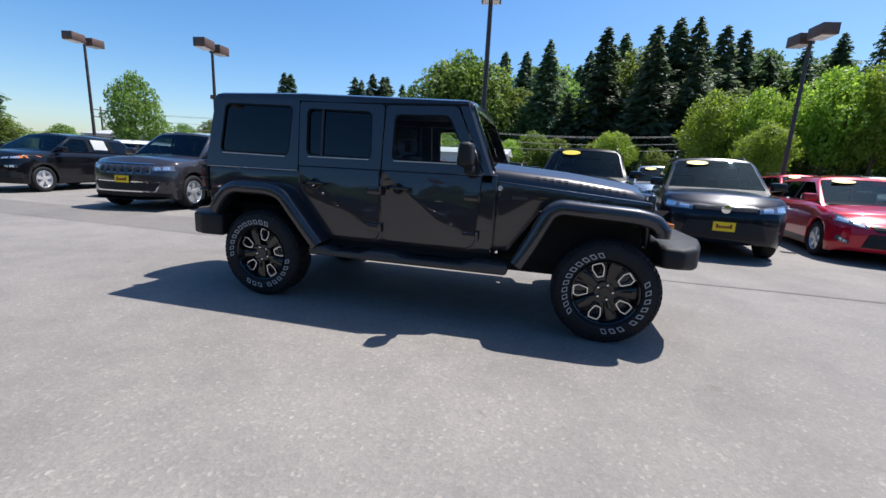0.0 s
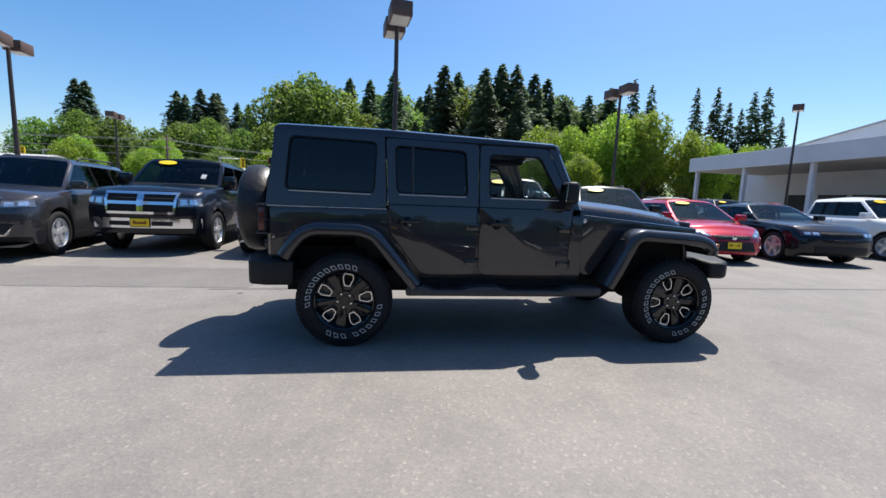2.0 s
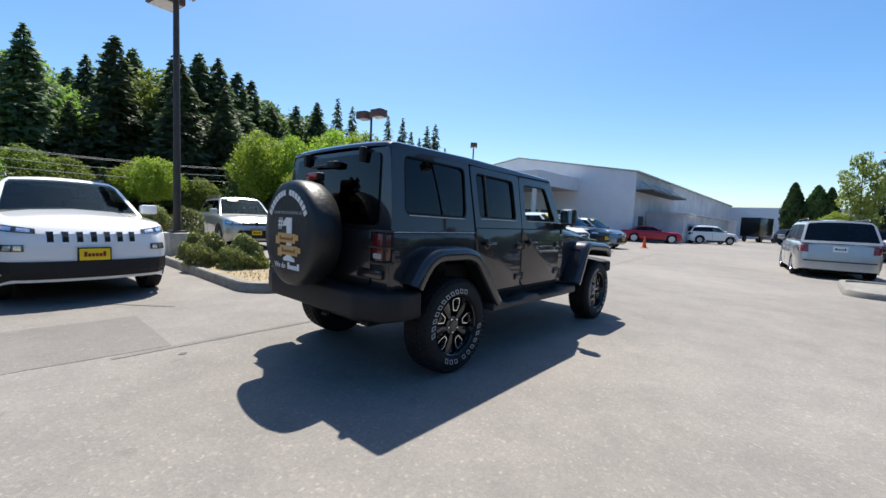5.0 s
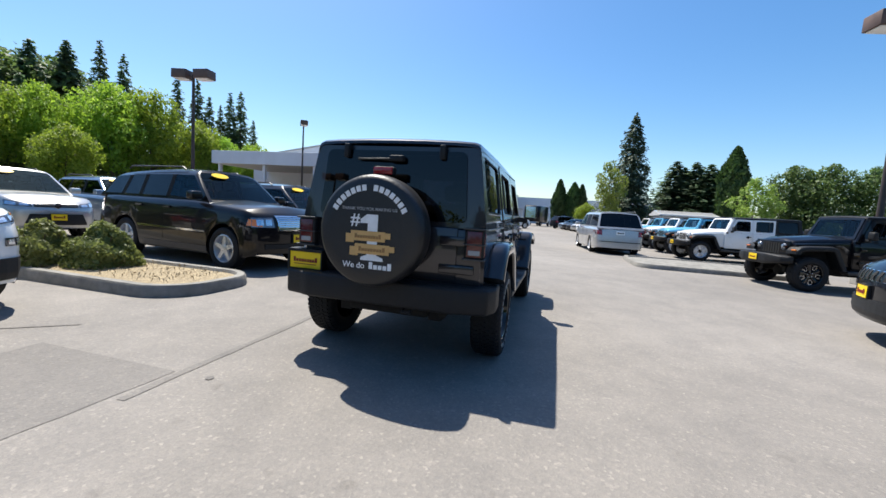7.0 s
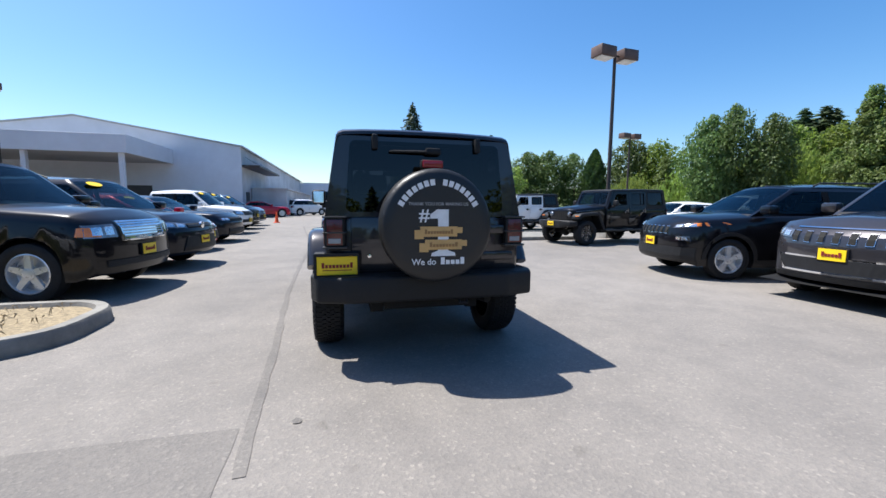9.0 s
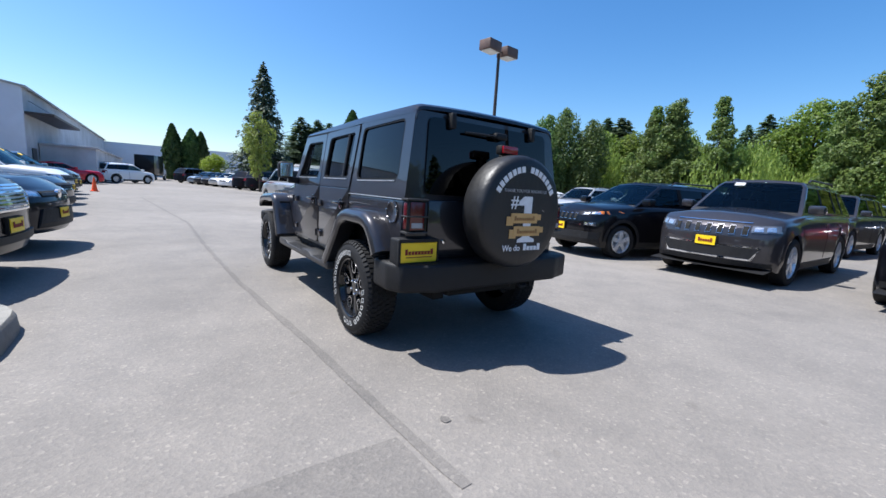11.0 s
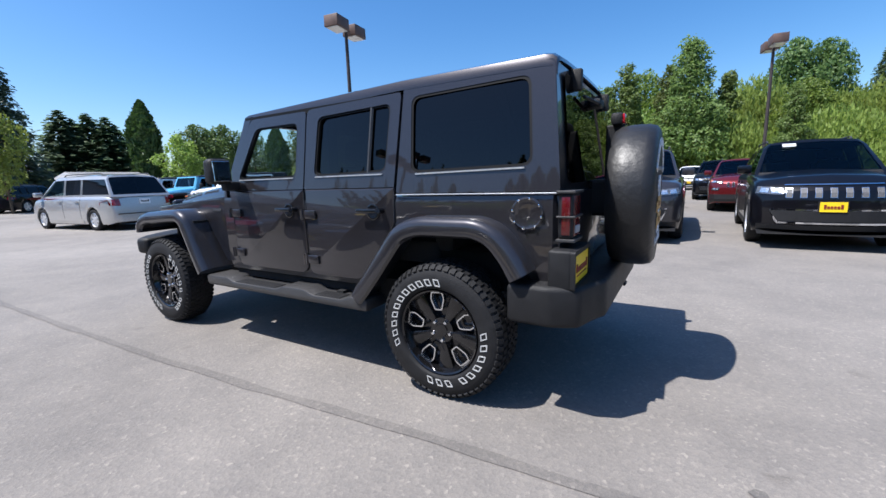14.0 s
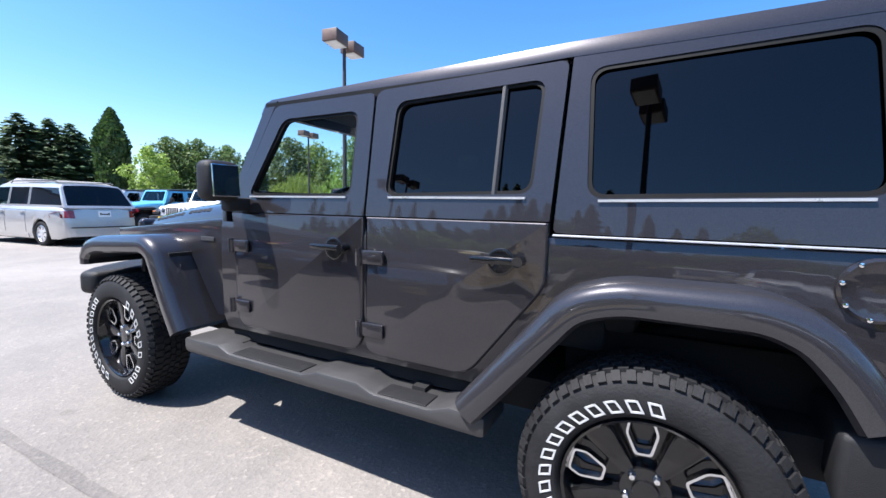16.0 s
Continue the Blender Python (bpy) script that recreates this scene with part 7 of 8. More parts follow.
def conifer(name, label, seed, h, width, material, leaves_n=3400, size=0.5, low=0.1, power=0.85, column=False, sparse=0.0, group="trees"):
    """A conifer: straight tapered trunk, whorls of drooping boughs set with needle sprays, uneven outline."""
    rs = np.random.RandomState(seed)
    root = thing(name, label, "tree", group)
    bm = bm_new()
    tube(bm, (0, 0, -0.3), (0, 0, h * 0.97), max(0.10, h * 0.013), 0.02, 8, False)
    boughs = int(110 + 40 * (h > 14))
    P, U, W = [], [], []
    for k in range(boughs):
        t = (k + rs.uniform(0, 1)) / boughs
        z = h * lerp(low, 0.985, t)
        reach = width / 2 * ((1 - t) ** power if not column else (min(1, (1 - t) * 2.4) ** 0.7) * (0.6 + 0.4 * min(1, t * 4))) * rs.uniform(0.50, 1.18) * (1 + 0.16 * math.sin(k * 2.399 + seed)) + 0.08
        a = k * 2.399 + rs.uniform(-0.4, 0.4)
        drop = reach * (rs.uniform(0.10, 0.42) if not column else -0.5)
        if rs.uniform() < sparse:
            continue
        base, tip = np.array([0, 0, z]), np.array([reach * math.cos(a), reach * math.sin(a), z - drop])
        if reach > 2.2 and not column:
            tube(bm, Vector(base), Vector(tip), 0.035, 0.01, 4, False)
        m = max(4, int(leaves_n / boughs * (0.35 + 1.3 * (1 - t))))
        f = rs.uniform(0.12, 1.0, m) ** 0.75
        d = unit(tip - base)
        side = np.array([-math.sin(a), math.cos(a), 0])
        spread = reach * 0.34 * (1.05 - f * 0.6)
        p = base + (tip - base) * f[:, None] + side * (rs.uniform(-1, 1, m) * spread)[:, None] + np.array([0, 0, 1]) * (rs.uniform(-0.62, 0.30, m) * 0.34 * (0.5 + 0.5 * f) * reach)[:, None]
        P.append(p)
        u = unit(d + side * rs.uniform(-0.9, 0.9, (m, 1)) + np.array([0, 0, -0.35]) * rs.uniform(0, 1, (m, 1)))
        nrm = unit(np.array([0.75 * math.cos(a), 0.75 * math.sin(a), 0.8]) + rs.normal(size=(m, 3)) * 0.5)
        w = unit(np.cross(nrm, u))
        s = size * rs.uniform(0.5, 1.15, (m, 1)) * (0.55 + 0.45 * (1 - t))
        U.append(u * s * 0.75)
        W.append(w * s * 0.34)
    # short sprays between the boughs
    m = int(leaves_n * 0.45 * (1 - sparse * 1.5))
    t = 1 - rs.uniform(0, 1, m) ** 0.62
    a = rs.uniform(0, 2 * math.pi, m)
    r = width / 2 * (1 - t) ** power * rs.uniform(0.30, 0.80, m) * (1 + 0.15 * np.sin(5 * a + 17 * t + seed))
    out = np.stack([np.cos(a), np.sin(a), np.full(m, -0.45)], 1)
    P.append(np.stack([r * np.cos(a), r * np.sin(a), h * (low + (0.97 - low) * t)], 1))
    u = unit(out + rs.normal(size=(m, 3)) * 0.35)
    nrm = unit(np.stack([np.cos(a), np.sin(a), np.full(m, 0.9)], 1) + rs.normal(size=(m, 3)) * 0.4)
    s = size * rs.uniform(0.5, 1.1, (m, 1))
    U.append(u * s * 0.75)
    W.append(unit(np.cross(nrm, u)) * s * 0.42)
    part("trunk", bm, "bark", root, smooth=60)
    leaf_object("crown", np.concatenate(P), np.concatenate(U), np.concatenate(W), material, root)
    return root


def column_tree(name, label, seed, h, width, material, leaves_n=6000, size=0.30, blunt=0.55, group="trees"):
    """A dense clipped-looking columnar conifer: short upright sprays all over a spindle, with an uneven outline."""
    rs = np.random.RandomState(seed)
    root = thing(name, label, "tree", group)
    bm = bm_new()
    tube(bm, (0, 0, -0.3), (0, 0, h * 0.9), 0.16, 0.03, 8, False)
    part("trunk", bm, "bark", root, smooth=60)
    t = rs.uniform(0.015, 1.0, leaves_n)
    a = rs.uniform(0, 2 * math.pi, leaves_n)
    prof = np.minimum(1, (1 - t) / blunt) ** 0.75 * (0.72 + 0.28 * np.minimum(1, t * 5))
    lump = 1 + 0.10 * np.sin(3 * a + 9 * t + seed) + 0.09 * np.sin(7 * a - 23 * t) + rs.normal(size=leaves_n) * 0.05
    r = width / 2 * prof * lump * rs.uniform(0.45, 1.0, leaves_n) ** 0.35
    p = np.stack([r * np.cos(a), r * np.sin(a), t * h], 1)
    out = np.stack([np.cos(a), np.sin(a), np.zeros(leaves_n)], 1)
    u = unit(out * 0.45 + np.array([0, 0, 1.0]) + rs.normal(size=(leaves_n, 3)) * 0.35)
    w = unit(np.cross(u, out + rs.normal(size=(leaves_n, 3)) * 0.5))
    s = size * rs.uniform(0.6, 1.3, (leaves_n, 1))
    leaf_object("crown", p, u * s * 0.9, w * s * 0.42, material, root)
    return root


KINDS = {}


def plant(kind, x, y, h, stretch=1.0, seed=0):
    """Sets a copy of a tree kind of the given height on the land."""
    pool = KINDS[kind]
    src, h0, used = pool[seed % len(pool)]
    s = h / h0
    m = Matrix.Translation((x, y, rise(x, y) - 0.05)) @ Matrix.Rotation(seed * 2.1, 4, "Z") @ Matrix.Diagonal((s * stretch, s * stretch, s, 1))
    if not used[0]:
        used[0] = True
        src.matrix_basis = m
        return src
    return copy_thing(src, m @ Matrix.Diagonal((*[1 / v for v in src.scale], 1)))


def kind(name, makes):
    KINDS[name] = [(ob, h, [False]) for ob, h in makes]


kind("fir", [(conifer("fir_tree", "tall dark green fir on the wooded hillside", 11 + k, 20, 10.0, "fir", 3600, 0.80, 0.04, 0.78, sparse=0.06), 20) for k in range(3)])
kind("thin_fir", [(conifer("fir_tree", "tall thin dark fir with gaps between its boughs", 21 + k, 20, 6.8, "fir", 3600, 0.62, 0.06, 0.75, sparse=0.22), 20) for k in range(2)])
kind("maple", [(broad_tree("maple_tree", "mid-green broad-leaved tree on the hillside", 31 + k, 14, 10.5, "maple", 9500, 0.37, 0.25, 0.06, 0, 30), 14) for k in range(3)])
kind("dark_maple", [(broad_tree("maple_tree", "dark green broad-leaved tree on the slope", 37, 13, 9.0, "dark_leaf", 9000, 0.36, 0.22, 0.06, 0, 30), 13)])
kind("lime", [(broad_tree("street_tree", "bright yellow-green round street tree", 41 + k, 9, 6.8, "lime", 11000, 0.215, 0.17, 0.24, 0, 22), 9) for k in range(3)])
kind("slim_lime", [(broad_tree("young_tree", "slender young yellow-green tree with loose branches", 47 + k, 6.5, 3.6, "willow", 3400, 0.18, 0.09, 0.14, 0, 16), 6.5) for k in range(1)])
kind("poplar", [(broad_tree("poplar_tree", "pale green upright poplar on the slope", 51 + k, 13, 6.0, "shrub", 11000, 0.235, 0.18, 0.06, 0, 24, spire=True), 13) for k in range(2)])
kind("wide_poplar", [(broad_tree("poplar_tree", "broad pale green poplar rising over the slope", 55, 15, 8.8, "shrub", 20000, 0.25, 0.22, 0.06, 0, 34, spire=True), 15)])
kind("willow", [(broad_tree("willow_tree", "pale green drooping willow on the slope", 61 + k, 7, 8.0, "willow", 6500, 0.40, 0.16, 0.02, 1.3, 16), 7) for k in range(2)])
kind("spruce", [(conifer("spruce_tree", "large blue-green spruce at the end of the lot", 71, 13, 7.4, "spruce", 11000, 0.36, 0.06, 0.72, sparse=0.16), 13)])
kind("cypress", [(column_tree("cypress_tree", "dense dark green columnar cypress", 81 + k, 8, 2.35, "cypress", 6000, 0.30, 0.30 + 0.12 * k), 8) for k in range(2)])

EYE = Vector((-0.5, -1.0))
stand = 0


def by_bearing(kind_, az, el, d, stretch=1.0):
    """Plants so that the top stands at a bearing and an elevation seen from the middle of the walk."""
    global stand
    stand += 1
    x, y = EYE.x + d * math.cos(radians(az)), EYE.y + d * math.sin(radians(az))
    h = (1.25 + d * math.tan(radians(el)) - rise(x, y))
    return plant(kind_, x, y, max(h, 1.5), stretch, stand)


def grove(kind_, spots, stretch=1.0):
    """Plants one kind at (x, y, height) spots."""
    global stand
    for x, y, h in spots:
        stand += 1
        h *= 1.07 if y > 60 else 1.0
        plant(kind_, x, y, h * (1.0 if kind_ in ("fir", "thin_fir", "cypress") else 0.96), stretch * (1.0 if kind_ != "fir" else 2.0 if h < 14 else 1.28) * (0.9 + 0.2 * (stand * 37 % 11) / 10), stand)


# wooded hillsides, street trees, trees at the end of the lot
grove("fir", ((-55.5, 78.8, 17.3), (-42.3, 86.2, 17.2), (-32.2, 90.3, 16.2), (-4.7, 95.7, 23.3), (39.6, 87.8, 20.9), (35.8, 89.3, 25.5), (-35.4, 80.6, 17.2), (-33.4, 81.4, 16.7), (-27.7, 83.4, 15.4), (-8.5, 87.4, 22.0), (8.4, 87.4, 22.0), (30.4, 82.7, 25.0), (14.6, 86.7, 24.7), (0.7, 73.8, 21.7), (9.9, 73.2, 23.3), (20.2, 71.2, 23.7), (22.7, 70.5, 23.7), (17.3, 71.9, 23.1), (-53.8, 78.7, 17.0), (-40.7, 86.2, 16.6), (-35.4, 88.6, 17.6), (21.3, 63.4, 18.4), (16.0, 64.7, 20.2), (61.7, -16.6, 10.9), (61.4, -17.6, 10.0), (60.9, -18.9, 10.7)))
grove("fir", ((60.3, -20.5, 10.4), (60.0, -21.3, 9.5), (41.6, -64.7, 13.5), (39.8, -65.9, 13.4), (38.9, -66.5, 12.8), (18.2, -66.4, 8.7), (20.3, -65.7, 7.6)))
grove("thin_fir", ((55.5, 86.3, 26.2), (58.6, 84.4, 24.9), (65.8, 79.2, 24.1), (68.7, 76.8, 23.9), (70.4, 75.3, 21.0), (72.0, 73.9, 19.8), (73.4, 72.6, 22.9), (75.0, 71.1, 23.6), (76.8, 69.2, 18.1), (44.5, 92.1, 19.1)))
grove("maple", ((-46.5, 65.5, 12.1), (-42.6, 68.0, 12.0), (-50.3, 62.8, 10.6), (-14.9, 78.4, 22.2), (-18.8, 77.6, 20.3), (-10.8, 79.0, 20.3), (16.5, 78.2, 22.1), (3.9, 79.7, 17.1), (-3.9, 79.7, 15.5), (-27.4, 64.4, 12.0), (-30.8, 62.9, 11.0), (-23.1, 66.0, 10.8), (-34.0, 61.4, 9.8), (-19.1, 67.2, 12.0), (21.7, 73.7, 20.5), (42.0, -40.7, 10.6), (32.3, -49.3, 10.6), (23.8, -54.4, 9.9), (28.6, -51.7, 9.5)))
grove("maple", ((12.2, -61.7, 10.9), (4.8, -63.0, 11.7), (14.3, -61.2, 8.1), (-11.2, -54.4, 9.0)))
grove("dark_maple", ((51.2, -26.1, 9.7), (50.1, -28.4, 9.9), (48.5, -32.2, 9.5), (44.5, -37.9, 11.2)), 0.9)
grove("dark_maple", ((30.2, -35.6, 11.4), (28.3, -37.3, 12.2), (26.4, -38.9, 10.8)), 0.62)
grove("lime", ((28.2, 44.2, 13.4), (30.8, 42.4, 13.3), (34.9, 39.9, 10.6), (36.9, 38.2, 9.3), (39.2, 36.1, 8.8), (18.9, 46.4, 11.3), (22.6, 45.1, 11.6), (-28.3, 53.0, 8.1), (-35.3, 48.9, 7.3)), 0.74)
grove("dark_maple", ((20.6, 51.5, 11.0), (25.2, 50.5, 11.8), (29.5, 48.8, 11.2), (34.0, 46.2, 9.6), (38.4, 42.6, 8.2)), 1.0)
grove("cypress", ((48.0, -19.1, 10.2), (77.6, -0.8, 8.8), (77.4, -3.4, 8.3), (77.3, -4.8, 8.0), (43.8, -32.1, 8.5)))
grove("slim_lime", ((39.6, -18.0, 6.8),))
grove("poplar", ((20.6, -42.5, 12.2), (19.5, -43.1, 13.1), (23.4, -45.5, 8.8), (18.9, -47.8, 8.2), (19.6, -42.3, 12.4), (20.7, -41.7, 11.2), (15.0, -44.2, 12.7), (5.5, -46.7, 13.8), (6.5, -46.6, 11.5), (1.0, -47.3, 12.7), (-3.7, -47.4, 11.4), (-8.8, -42.6, 9.0)))
grove("wide_poplar", ((-1.0, -45.4, 15.1),))
grove("willow", ((-6.5, -57.0, 9.4), (-4.6, -57.1, 7.2), (-9.1, -56.7, 6.0), (-2.5, -57.2, 5.6), (-14.9, -55.7, 7.4), (-3.7, -47.1, 7.2), (-6.8, -46.9, 5.2), (0.9, -47.1, 5.4), (-11.6, -46.1, 5.5), (-13.4, -45.7, 6.6), (20.8, -50.5, 8.0), (15.2, -52.6, 7.0), (-3.1, -55.4, 6.1), (-5.1, -55.3, 7.9)))
for k in range(44):
    az = 60 + k * 1.25 + (k * 29 % 7) * 0.1
    top = 14.9 if az < 92 else (13.4 if az < 103 else 8.6)
    by_bearing(("fir", "dark_maple", "fir", "maple")[k % 4], az, top - (k * 47 % 13) * 0.22, 98 + (k * 23 % 9), 1.2)
for k in range(26):
    az = 64 + k * 2.4 + (k * 37 % 11) * 0.12
    top = 11.0 if az < 92 else (9.4 if az < 104 else 5.6)
    by_bearing(("fir", "dark_maple", "fir", "maple", "fir")[k % 5], az, top - (k * 53 % 17) * 0.16, 72 + (k * 29 % 9), 1.15)
for k in range(16):
    az = 74 + k * 3.1
    by_bearing(("maple", "maple", "lime", "poplar")[k % 4], az, 4.0 + (k * 31 % 13) * 0.16, 60 + (k * 17 % 6), 1.2)
for az, el, d, k, st in ((133, 4.6, 80, "maple", 1.0), (127, 5.0, 80, "maple", 1.2), (136, 3.8, 85, "maple", 1.2), (142, 3.4, 90, "maple", 1.3), (147, 2.6, 95, "maple", 1.4), (152, 3.2, 70, "maple", 1.6), (158, 3.6, 75, "maple", 1.4)):
    by_bearing(k, az, el, d, st)
for az, el, d in ((125.5, 5.0, 60), (119, 4.8, 58), (79, 6.0, 55), (62, 7.0, 46)):
    by_bearing("lime", az, el, d, 1.0)
plant("maple", -25.5, 19.0, 6.8, 0.72, 2)
plant("spruce", 52.0, -9.3, 15.2, 1.0, 1)
plant("lime", 62.0, -4.9, 4.2, 1.15, 1)
plant("slim_lime", 34.5, -5.3, 7.0, 0.72, 3)
for az, el, d, k, st in ((-100.5, 14.2, 62, "dark_maple", 0.8), (-102.5, 13.4, 64, "dark_maple", 0.75), (-106.5, 11.5, 75, "fir", 0.9), (-109, 10.5, 78, "dark_maple", 0.9), (-113, 10.5, 70, "maple", 1.1), (-118, 11.0, 70, "maple", 1.2)):
    by_bearing(k, az, el, d, st)
for k in range(20):
    az = -40 - k * 4.0
    by_bearing(("willow", "poplar", "willow", "maple")[k % 4], az, 4.2 + (k * 41 % 15) * 0.24, 47 + (k * 23 % 8), 1.15)
for k in range(12):
    az = -84 - k * 3.0
    by_bearing("willow", az, 7.0 + (k * 19 % 7) * 0.4, 56 + (k * 13 % 9), 1.3)
# unseen trees south-west and west of the walk, added for reflections in glass and paint
for k in range(12):
    az = -124 - k * 7.5
    by_bearing(("maple", "fir")[k % 2], az, 10.0 + (k * 29 % 9) * 0.5, 72, 1.3)


def shrub(x, y, w, h, seed, label="clipped round green shrub in the straw bed", z=0.12, material="bush", n=5200):
    rs = np.random.RandomState(seed)
    root = thing("shrub", label, "shrub", "shrubs")
    bm = bm_new()
    for k in range(7):
        a = k * 0.9
        tube(bm, (0, 0, -0.05), (w * 0.3 * math.cos(a), w * 0.3 * math.sin(a), h * 0.7), 0.018, 0.006, 5, False)
    part("stems", bm, "bark", root)
    d = unit(rs.normal(size=(n, 3)))
    d[:, 2] = np.abs(d[:, 2]) * 1.0 - 0.15
    lump = 1 + 0.13 * np.sin(5 * d[:, 0] + seed) * np.cos(4 * d[:, 1]) + 0.09 * np.sin(9 * d[:, 2] + 3 * d[:, 0])
    p = d * (rs.uniform(0.55, 1.0, n) ** 0.4 * lump)[:, None] * np.array([w / 2, w / 2, h * 0.85]) + np.array([0, 0, h * 0.16])
    nn = unit(d + rs.normal(size=d.shape) * 0.6)
    u = unit(np.cross(nn, rs.normal(size=nn.shape)))
    v = np.cross(nn, u)
    s = 0.042 * rs.uniform(0.6, 1.3, (n, 1))
    leaf_object("foliage", p, u * s * 0.7, v * s * 0.5, material, root)
    root.matrix_basis = Matrix.Translation((x, y, z))
    return root


shrub(0.40, 5.98, 0.86, 0.66, 1)
shrub(0.76, 5.22, 0.90, 0.68, 2)
shrub(0.50, 7.1, 0.75, 0.62, 3)
shrub(1.0, 9.6, 1.0, 1.3, 4, "loose tall green shrub in the straw bed")
shrub(0.5, 10.8, 1.0, 1.2, 5, "loose tall green shrub in the straw bed")
shrub(0.9, 12.6, 1.1, 1.2, 6, "loose tall green shrub in the straw bed")
# dry grass tufts in the bed
rs = np.random.RandomState(5)
n = 1500
px_, py_ = rs.uniform(0.2, 1.4, n), rs.uniform(3.4, 13.5, n)
p = np.stack([px_, py_, np.full(n, 0.16)], 1)
u = unit(rs.normal(size=(n, 3)) * 0.5 + np.array([0, 0, 0.8])) * rs.uniform(0.015, 0.04, (n, 1))
w = unit(np.cross(u, rs.normal(size=(n, 3)))) * 0.008
tuft = leaf_object("dry_grass", p, u, w, "straw", None)
tagged(tuft, "dry straw-coloured grass blades in the planting bed", "grass", kind="stuff")


def utility_pole(x, y, h, az):
    root = thing("utility_pole", "weathered wooden utility pole with a crossarm", "utility pole", "utility poles")
    bm = bm_new()
    tube(bm, (0, 0, 0), (0, 0, h), 0.16, 0.11, 10)
    part("pole", bm, "wood", root, smooth=50)
    for dz in (0.5, 1.5):
        bm = bm_new()
        box(bm, -1.2, 1.2, -0.06, 0.06, h - dz - 0.07, h - dz + 0.07)
        part("crossarm", bm, "wood", root)
    root.matrix_basis = Matrix.Translation((x, y, rise(x, y))) @ Matrix.Rotation(radians(az), 4, "Z")


POLES = [(-62, 44), (-26, 49), (-7.5, 51), (22, 55), (60, 60)]
for x, y in POLES:
    utility_pole(x, y, 6.6 if x == -7.5 else 7.4, 95)
for dz, off in ((0.45, 0.0), (0.55, 0.9), (1.45, -0.9), (2.2, 0.0)):
    bm = bm_new()
    pts = []
    for (xa, ya), (xb, yb) in zip(POLES, POLES[1:]):
        for k in range(9 if xb == POLES[-1][0] else 8):
            t = k / 8
            pts.append(Vector((lerp(xa, xb, t), lerp(ya, yb, t) + off * 0.3, lerp(7.4 if xa != -7.5 else 6.6, 7.4 if xb != -7.5 else 6.6, t) - dz - 2.0 * t * (1 - t))))
    path_tube(bm, pts, 0.02, 4)
    c = part("overhead_cable", bm, "wire", None)
    tagged(c, "overhead cables strung between the utility poles", "cable", "cables")

# traffic signals at the street
for x, y in ((-40.5, 44.0), (-37.0, 46.0), (-19.0, 46.0)):
    root = thing("traffic_signal", "yellow traffic signal hanging over the street", "traffic signal", "traffic signals")
    bm = bm_new()
    tube(bm, (0, 0, 0), (0, 0, 4.9), 0.08, n=8)
    tube(bm, (0, 0, 4.8), (2.6, 0, 4.9), 0.05, n=8)
    part("mast", bm, "steel", root, smooth=50)
    bm = bm_new()
    box(bm, 2.2, 2.65, -0.2, 0.2, 3.9, 5.0, 0.03)
    hd = part("signal_head", bm, "sticker", root, "yellow signal housing")
    for k in range(3):
        bm = bm_new()
        lathe(bm, [(0.13, -0.33), (0.13, -0.2), (0.001, -0.2)], 12, "y", (2.425, 0, 4.12 + k * 0.33))
        part("signal_lens", bm, "under", hd)
    root.matrix_basis = Matrix.Translation((x, y, 0)) @ Matrix.Rotation(radians(35), 4, "Z")

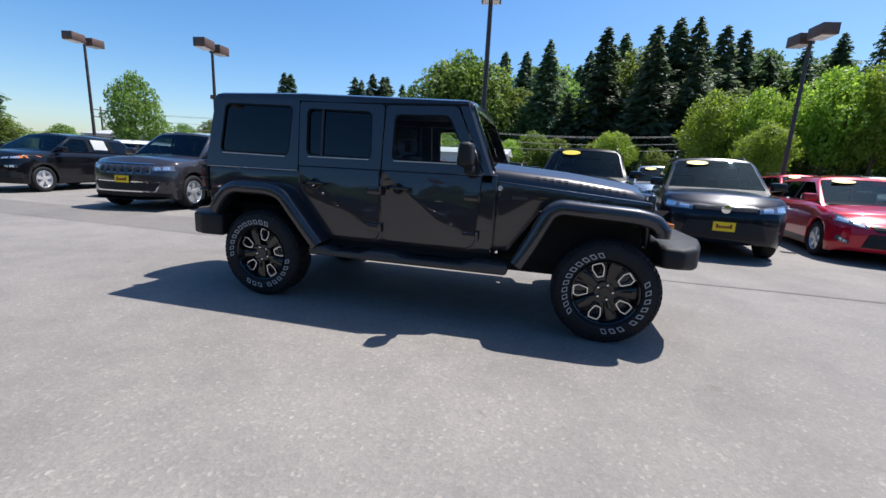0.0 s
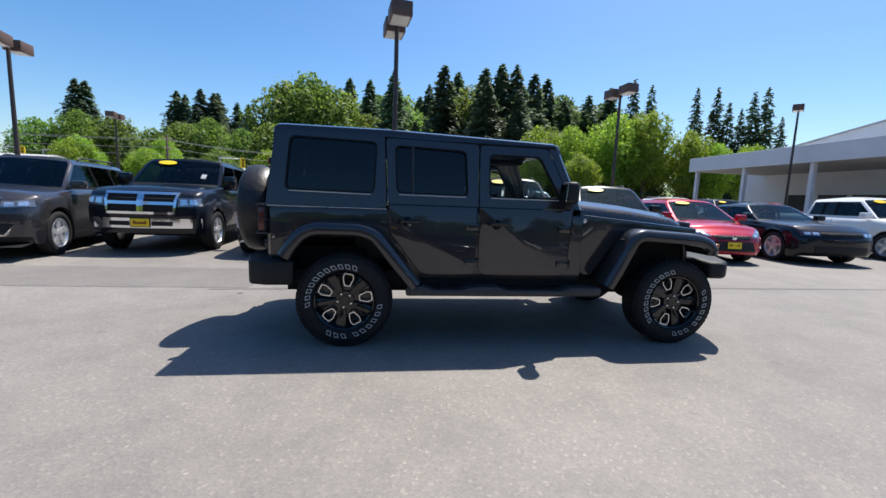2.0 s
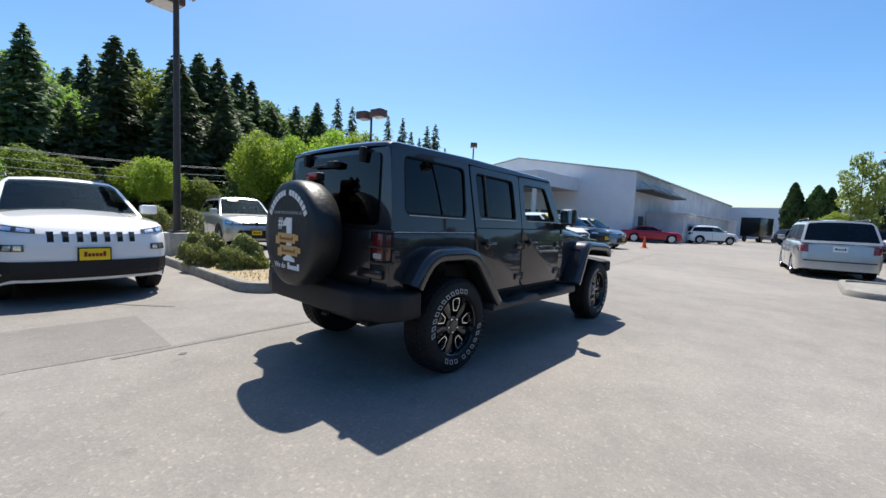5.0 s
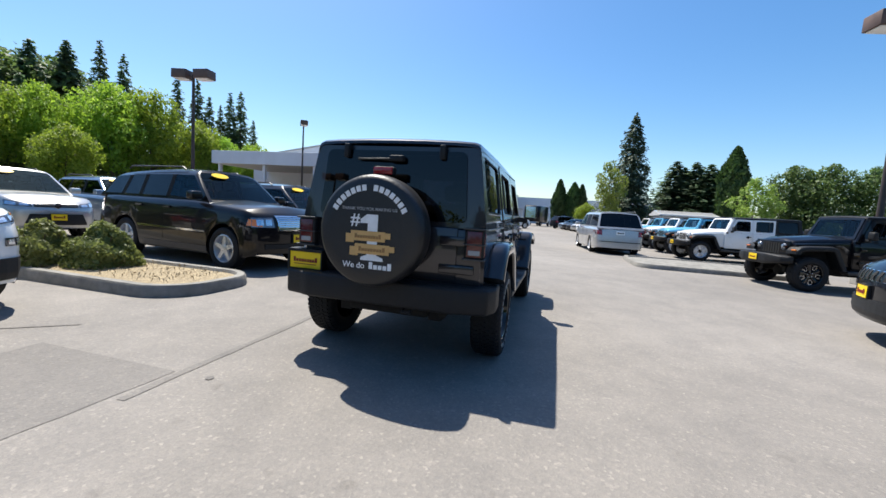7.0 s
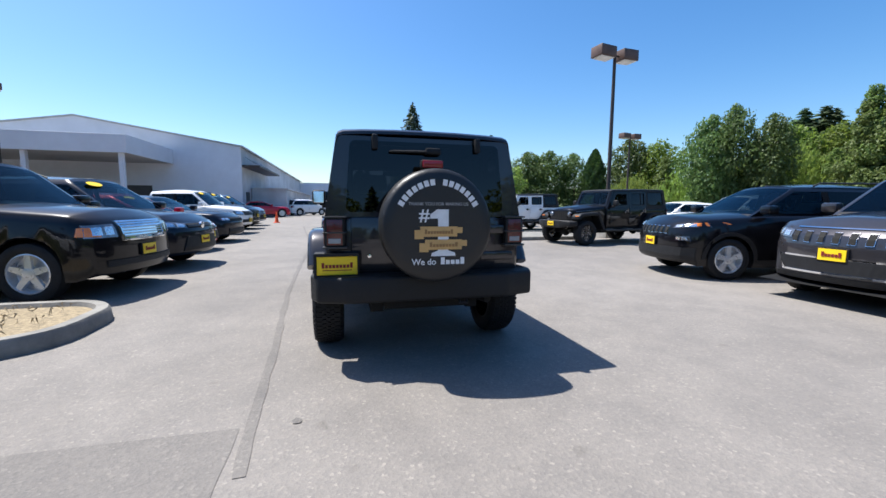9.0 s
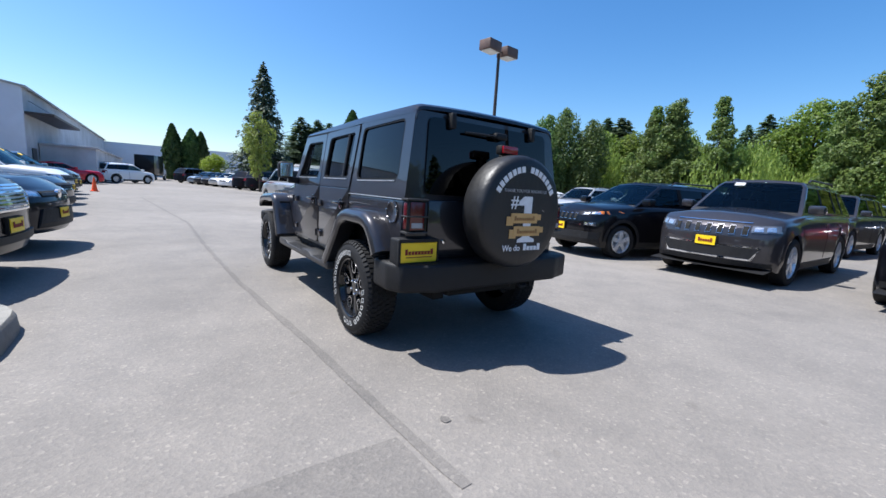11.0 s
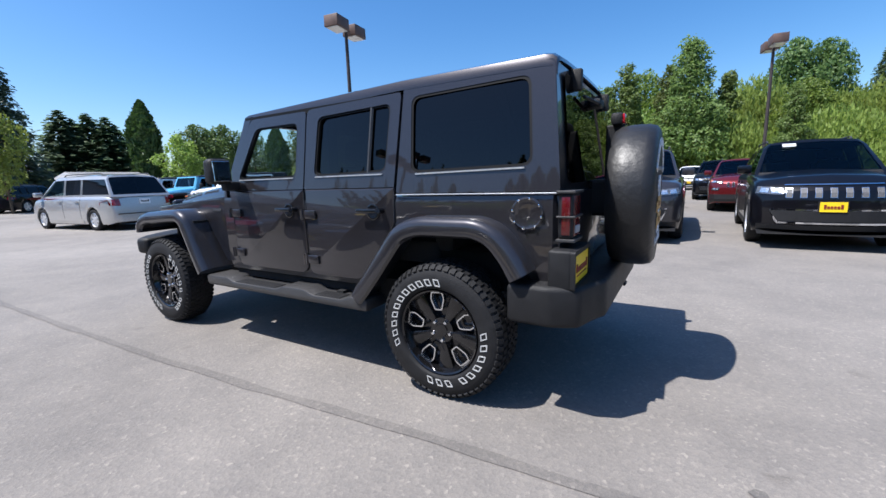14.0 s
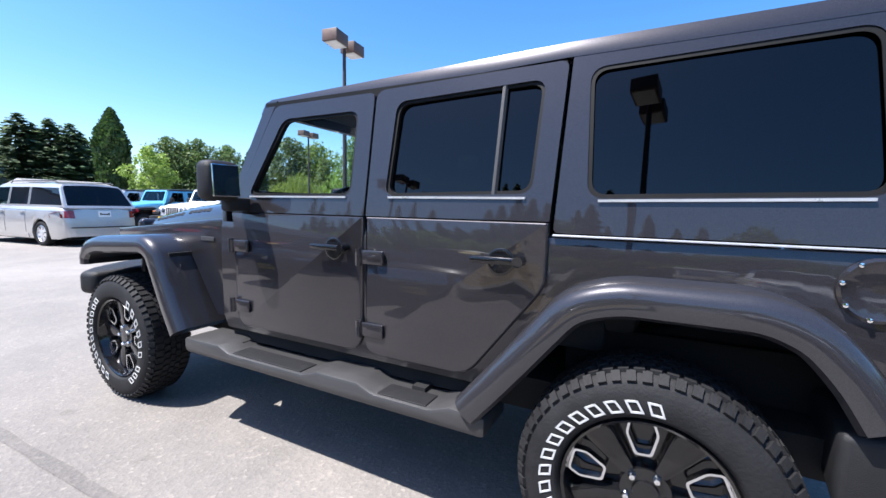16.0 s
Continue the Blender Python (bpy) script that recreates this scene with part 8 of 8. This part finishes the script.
# low shed and street buildings behind the rows
for x0, x1, y0, y1, h, lb in ((-24, -2.5, 44, 50, 3.3, "long low grey shed along the street"), (-60, -34, 40, 47, 3.6, "low pale grey building across the street")):
    root = thing("shed", lb, "building", "sheds")
    bm = bm_new()
    box(bm, x0, x1, y0, y1, 0, h - 0.3, 0.02)
    part("wall", bm, "wall_low", root)
    bm = bm_new()
    prism(bm, [(y0 - 0.3, h - 0.35), (y1 + 0.3, h - 0.35), (y1 + 0.3, h - 0.2), ((y0 + y1) / 2, h + 0.5), (y0 - 0.3, h - 0.2)], "x", x0 - 0.3, x1 + 0.3)
    part("roof", bm, "wall" if x0 > 0 else "roofing", root, smooth=20)

root = thing("shed", "small white shed with a bright metal roof", "building", "sheds")
bm = bm_new()
box(bm, 40.5, 44.5, -15.4, -10.8, 0, 2.25, 0.02)
part("wall", bm, "wall_low", root)
bm = bm_new()
prism(bm, [(40.1, 2.30), (44.9, 2.30), (44.9, 2.45), (42.5, 2.85), (40.1, 2.45)], "y", -15.7, -10.5)
part("roof", bm, "white", root, smooth=20)

# box truck and cone
root = thing("box_truck", "dark box truck standing at the far end", "truck")
bm = bm_new()
box(bm, -2.6, 1.6, -1.1, 1.1, 0.7, 3.2, 0.05)
part("cargo_box", bm, "black", root, smooth=40)
bm = bm_new()
box(bm, 1.7, 3.4, -1.0, 1.0, 0.5, 1.5, 0.15)
box(bm, 1.65, 2.6, -0.98, 0.98, 1.4, 2.3, 0.12)
part("cab", bm, "white", root, smooth=40)
add_wheels(root, "truck", [(-1.6, 0.9), (-1.6, -0.9), (2.6, 0.9), (2.6, -0.9)], 0.42, 0.26, 0.25, (6, 0.03, 0.04), "steel")
root.matrix_basis = Matrix.Translation((66, 2.2, 0)) @ Matrix.Rotation(radians(-15), 4, "Z")
root = thing("traffic_cone", "orange traffic cone on the asphalt", "traffic cone")
bm = bm_new()
lathe(bm, [(0.001, 0.72), (0.03, 0.72), (0.13, 0.04), (0.001, 0.04)], 16, "z")
part("cone", bm, "cone", root, smooth=40)
bm = bm_new()
box(bm, -0.18, 0.18, -0.18, 0.18, 0, 0.04, 0.01)
part("base", bm, "cone", root)
root.matrix_basis = Matrix.Translation((24.6, 4.6, 0))

# cars on the far lot up the slope
far_src = [white_suv, rav, red_car, grey_suv]
for k in range(9):
    xk = -2 + k * 4.6
    yk = 60 + (k % 2) * 1.5
    s_ = far_src[(0, 1, 0, 3, 0, 2, 0, 1, 3)[k]]
    copy_thing(s_, Matrix.Translation((xk, yk, rise(xk, yk) - 0.05)) @ Matrix.Rotation(radians(-100 + (k * 13) % 30), 4, "Z"))
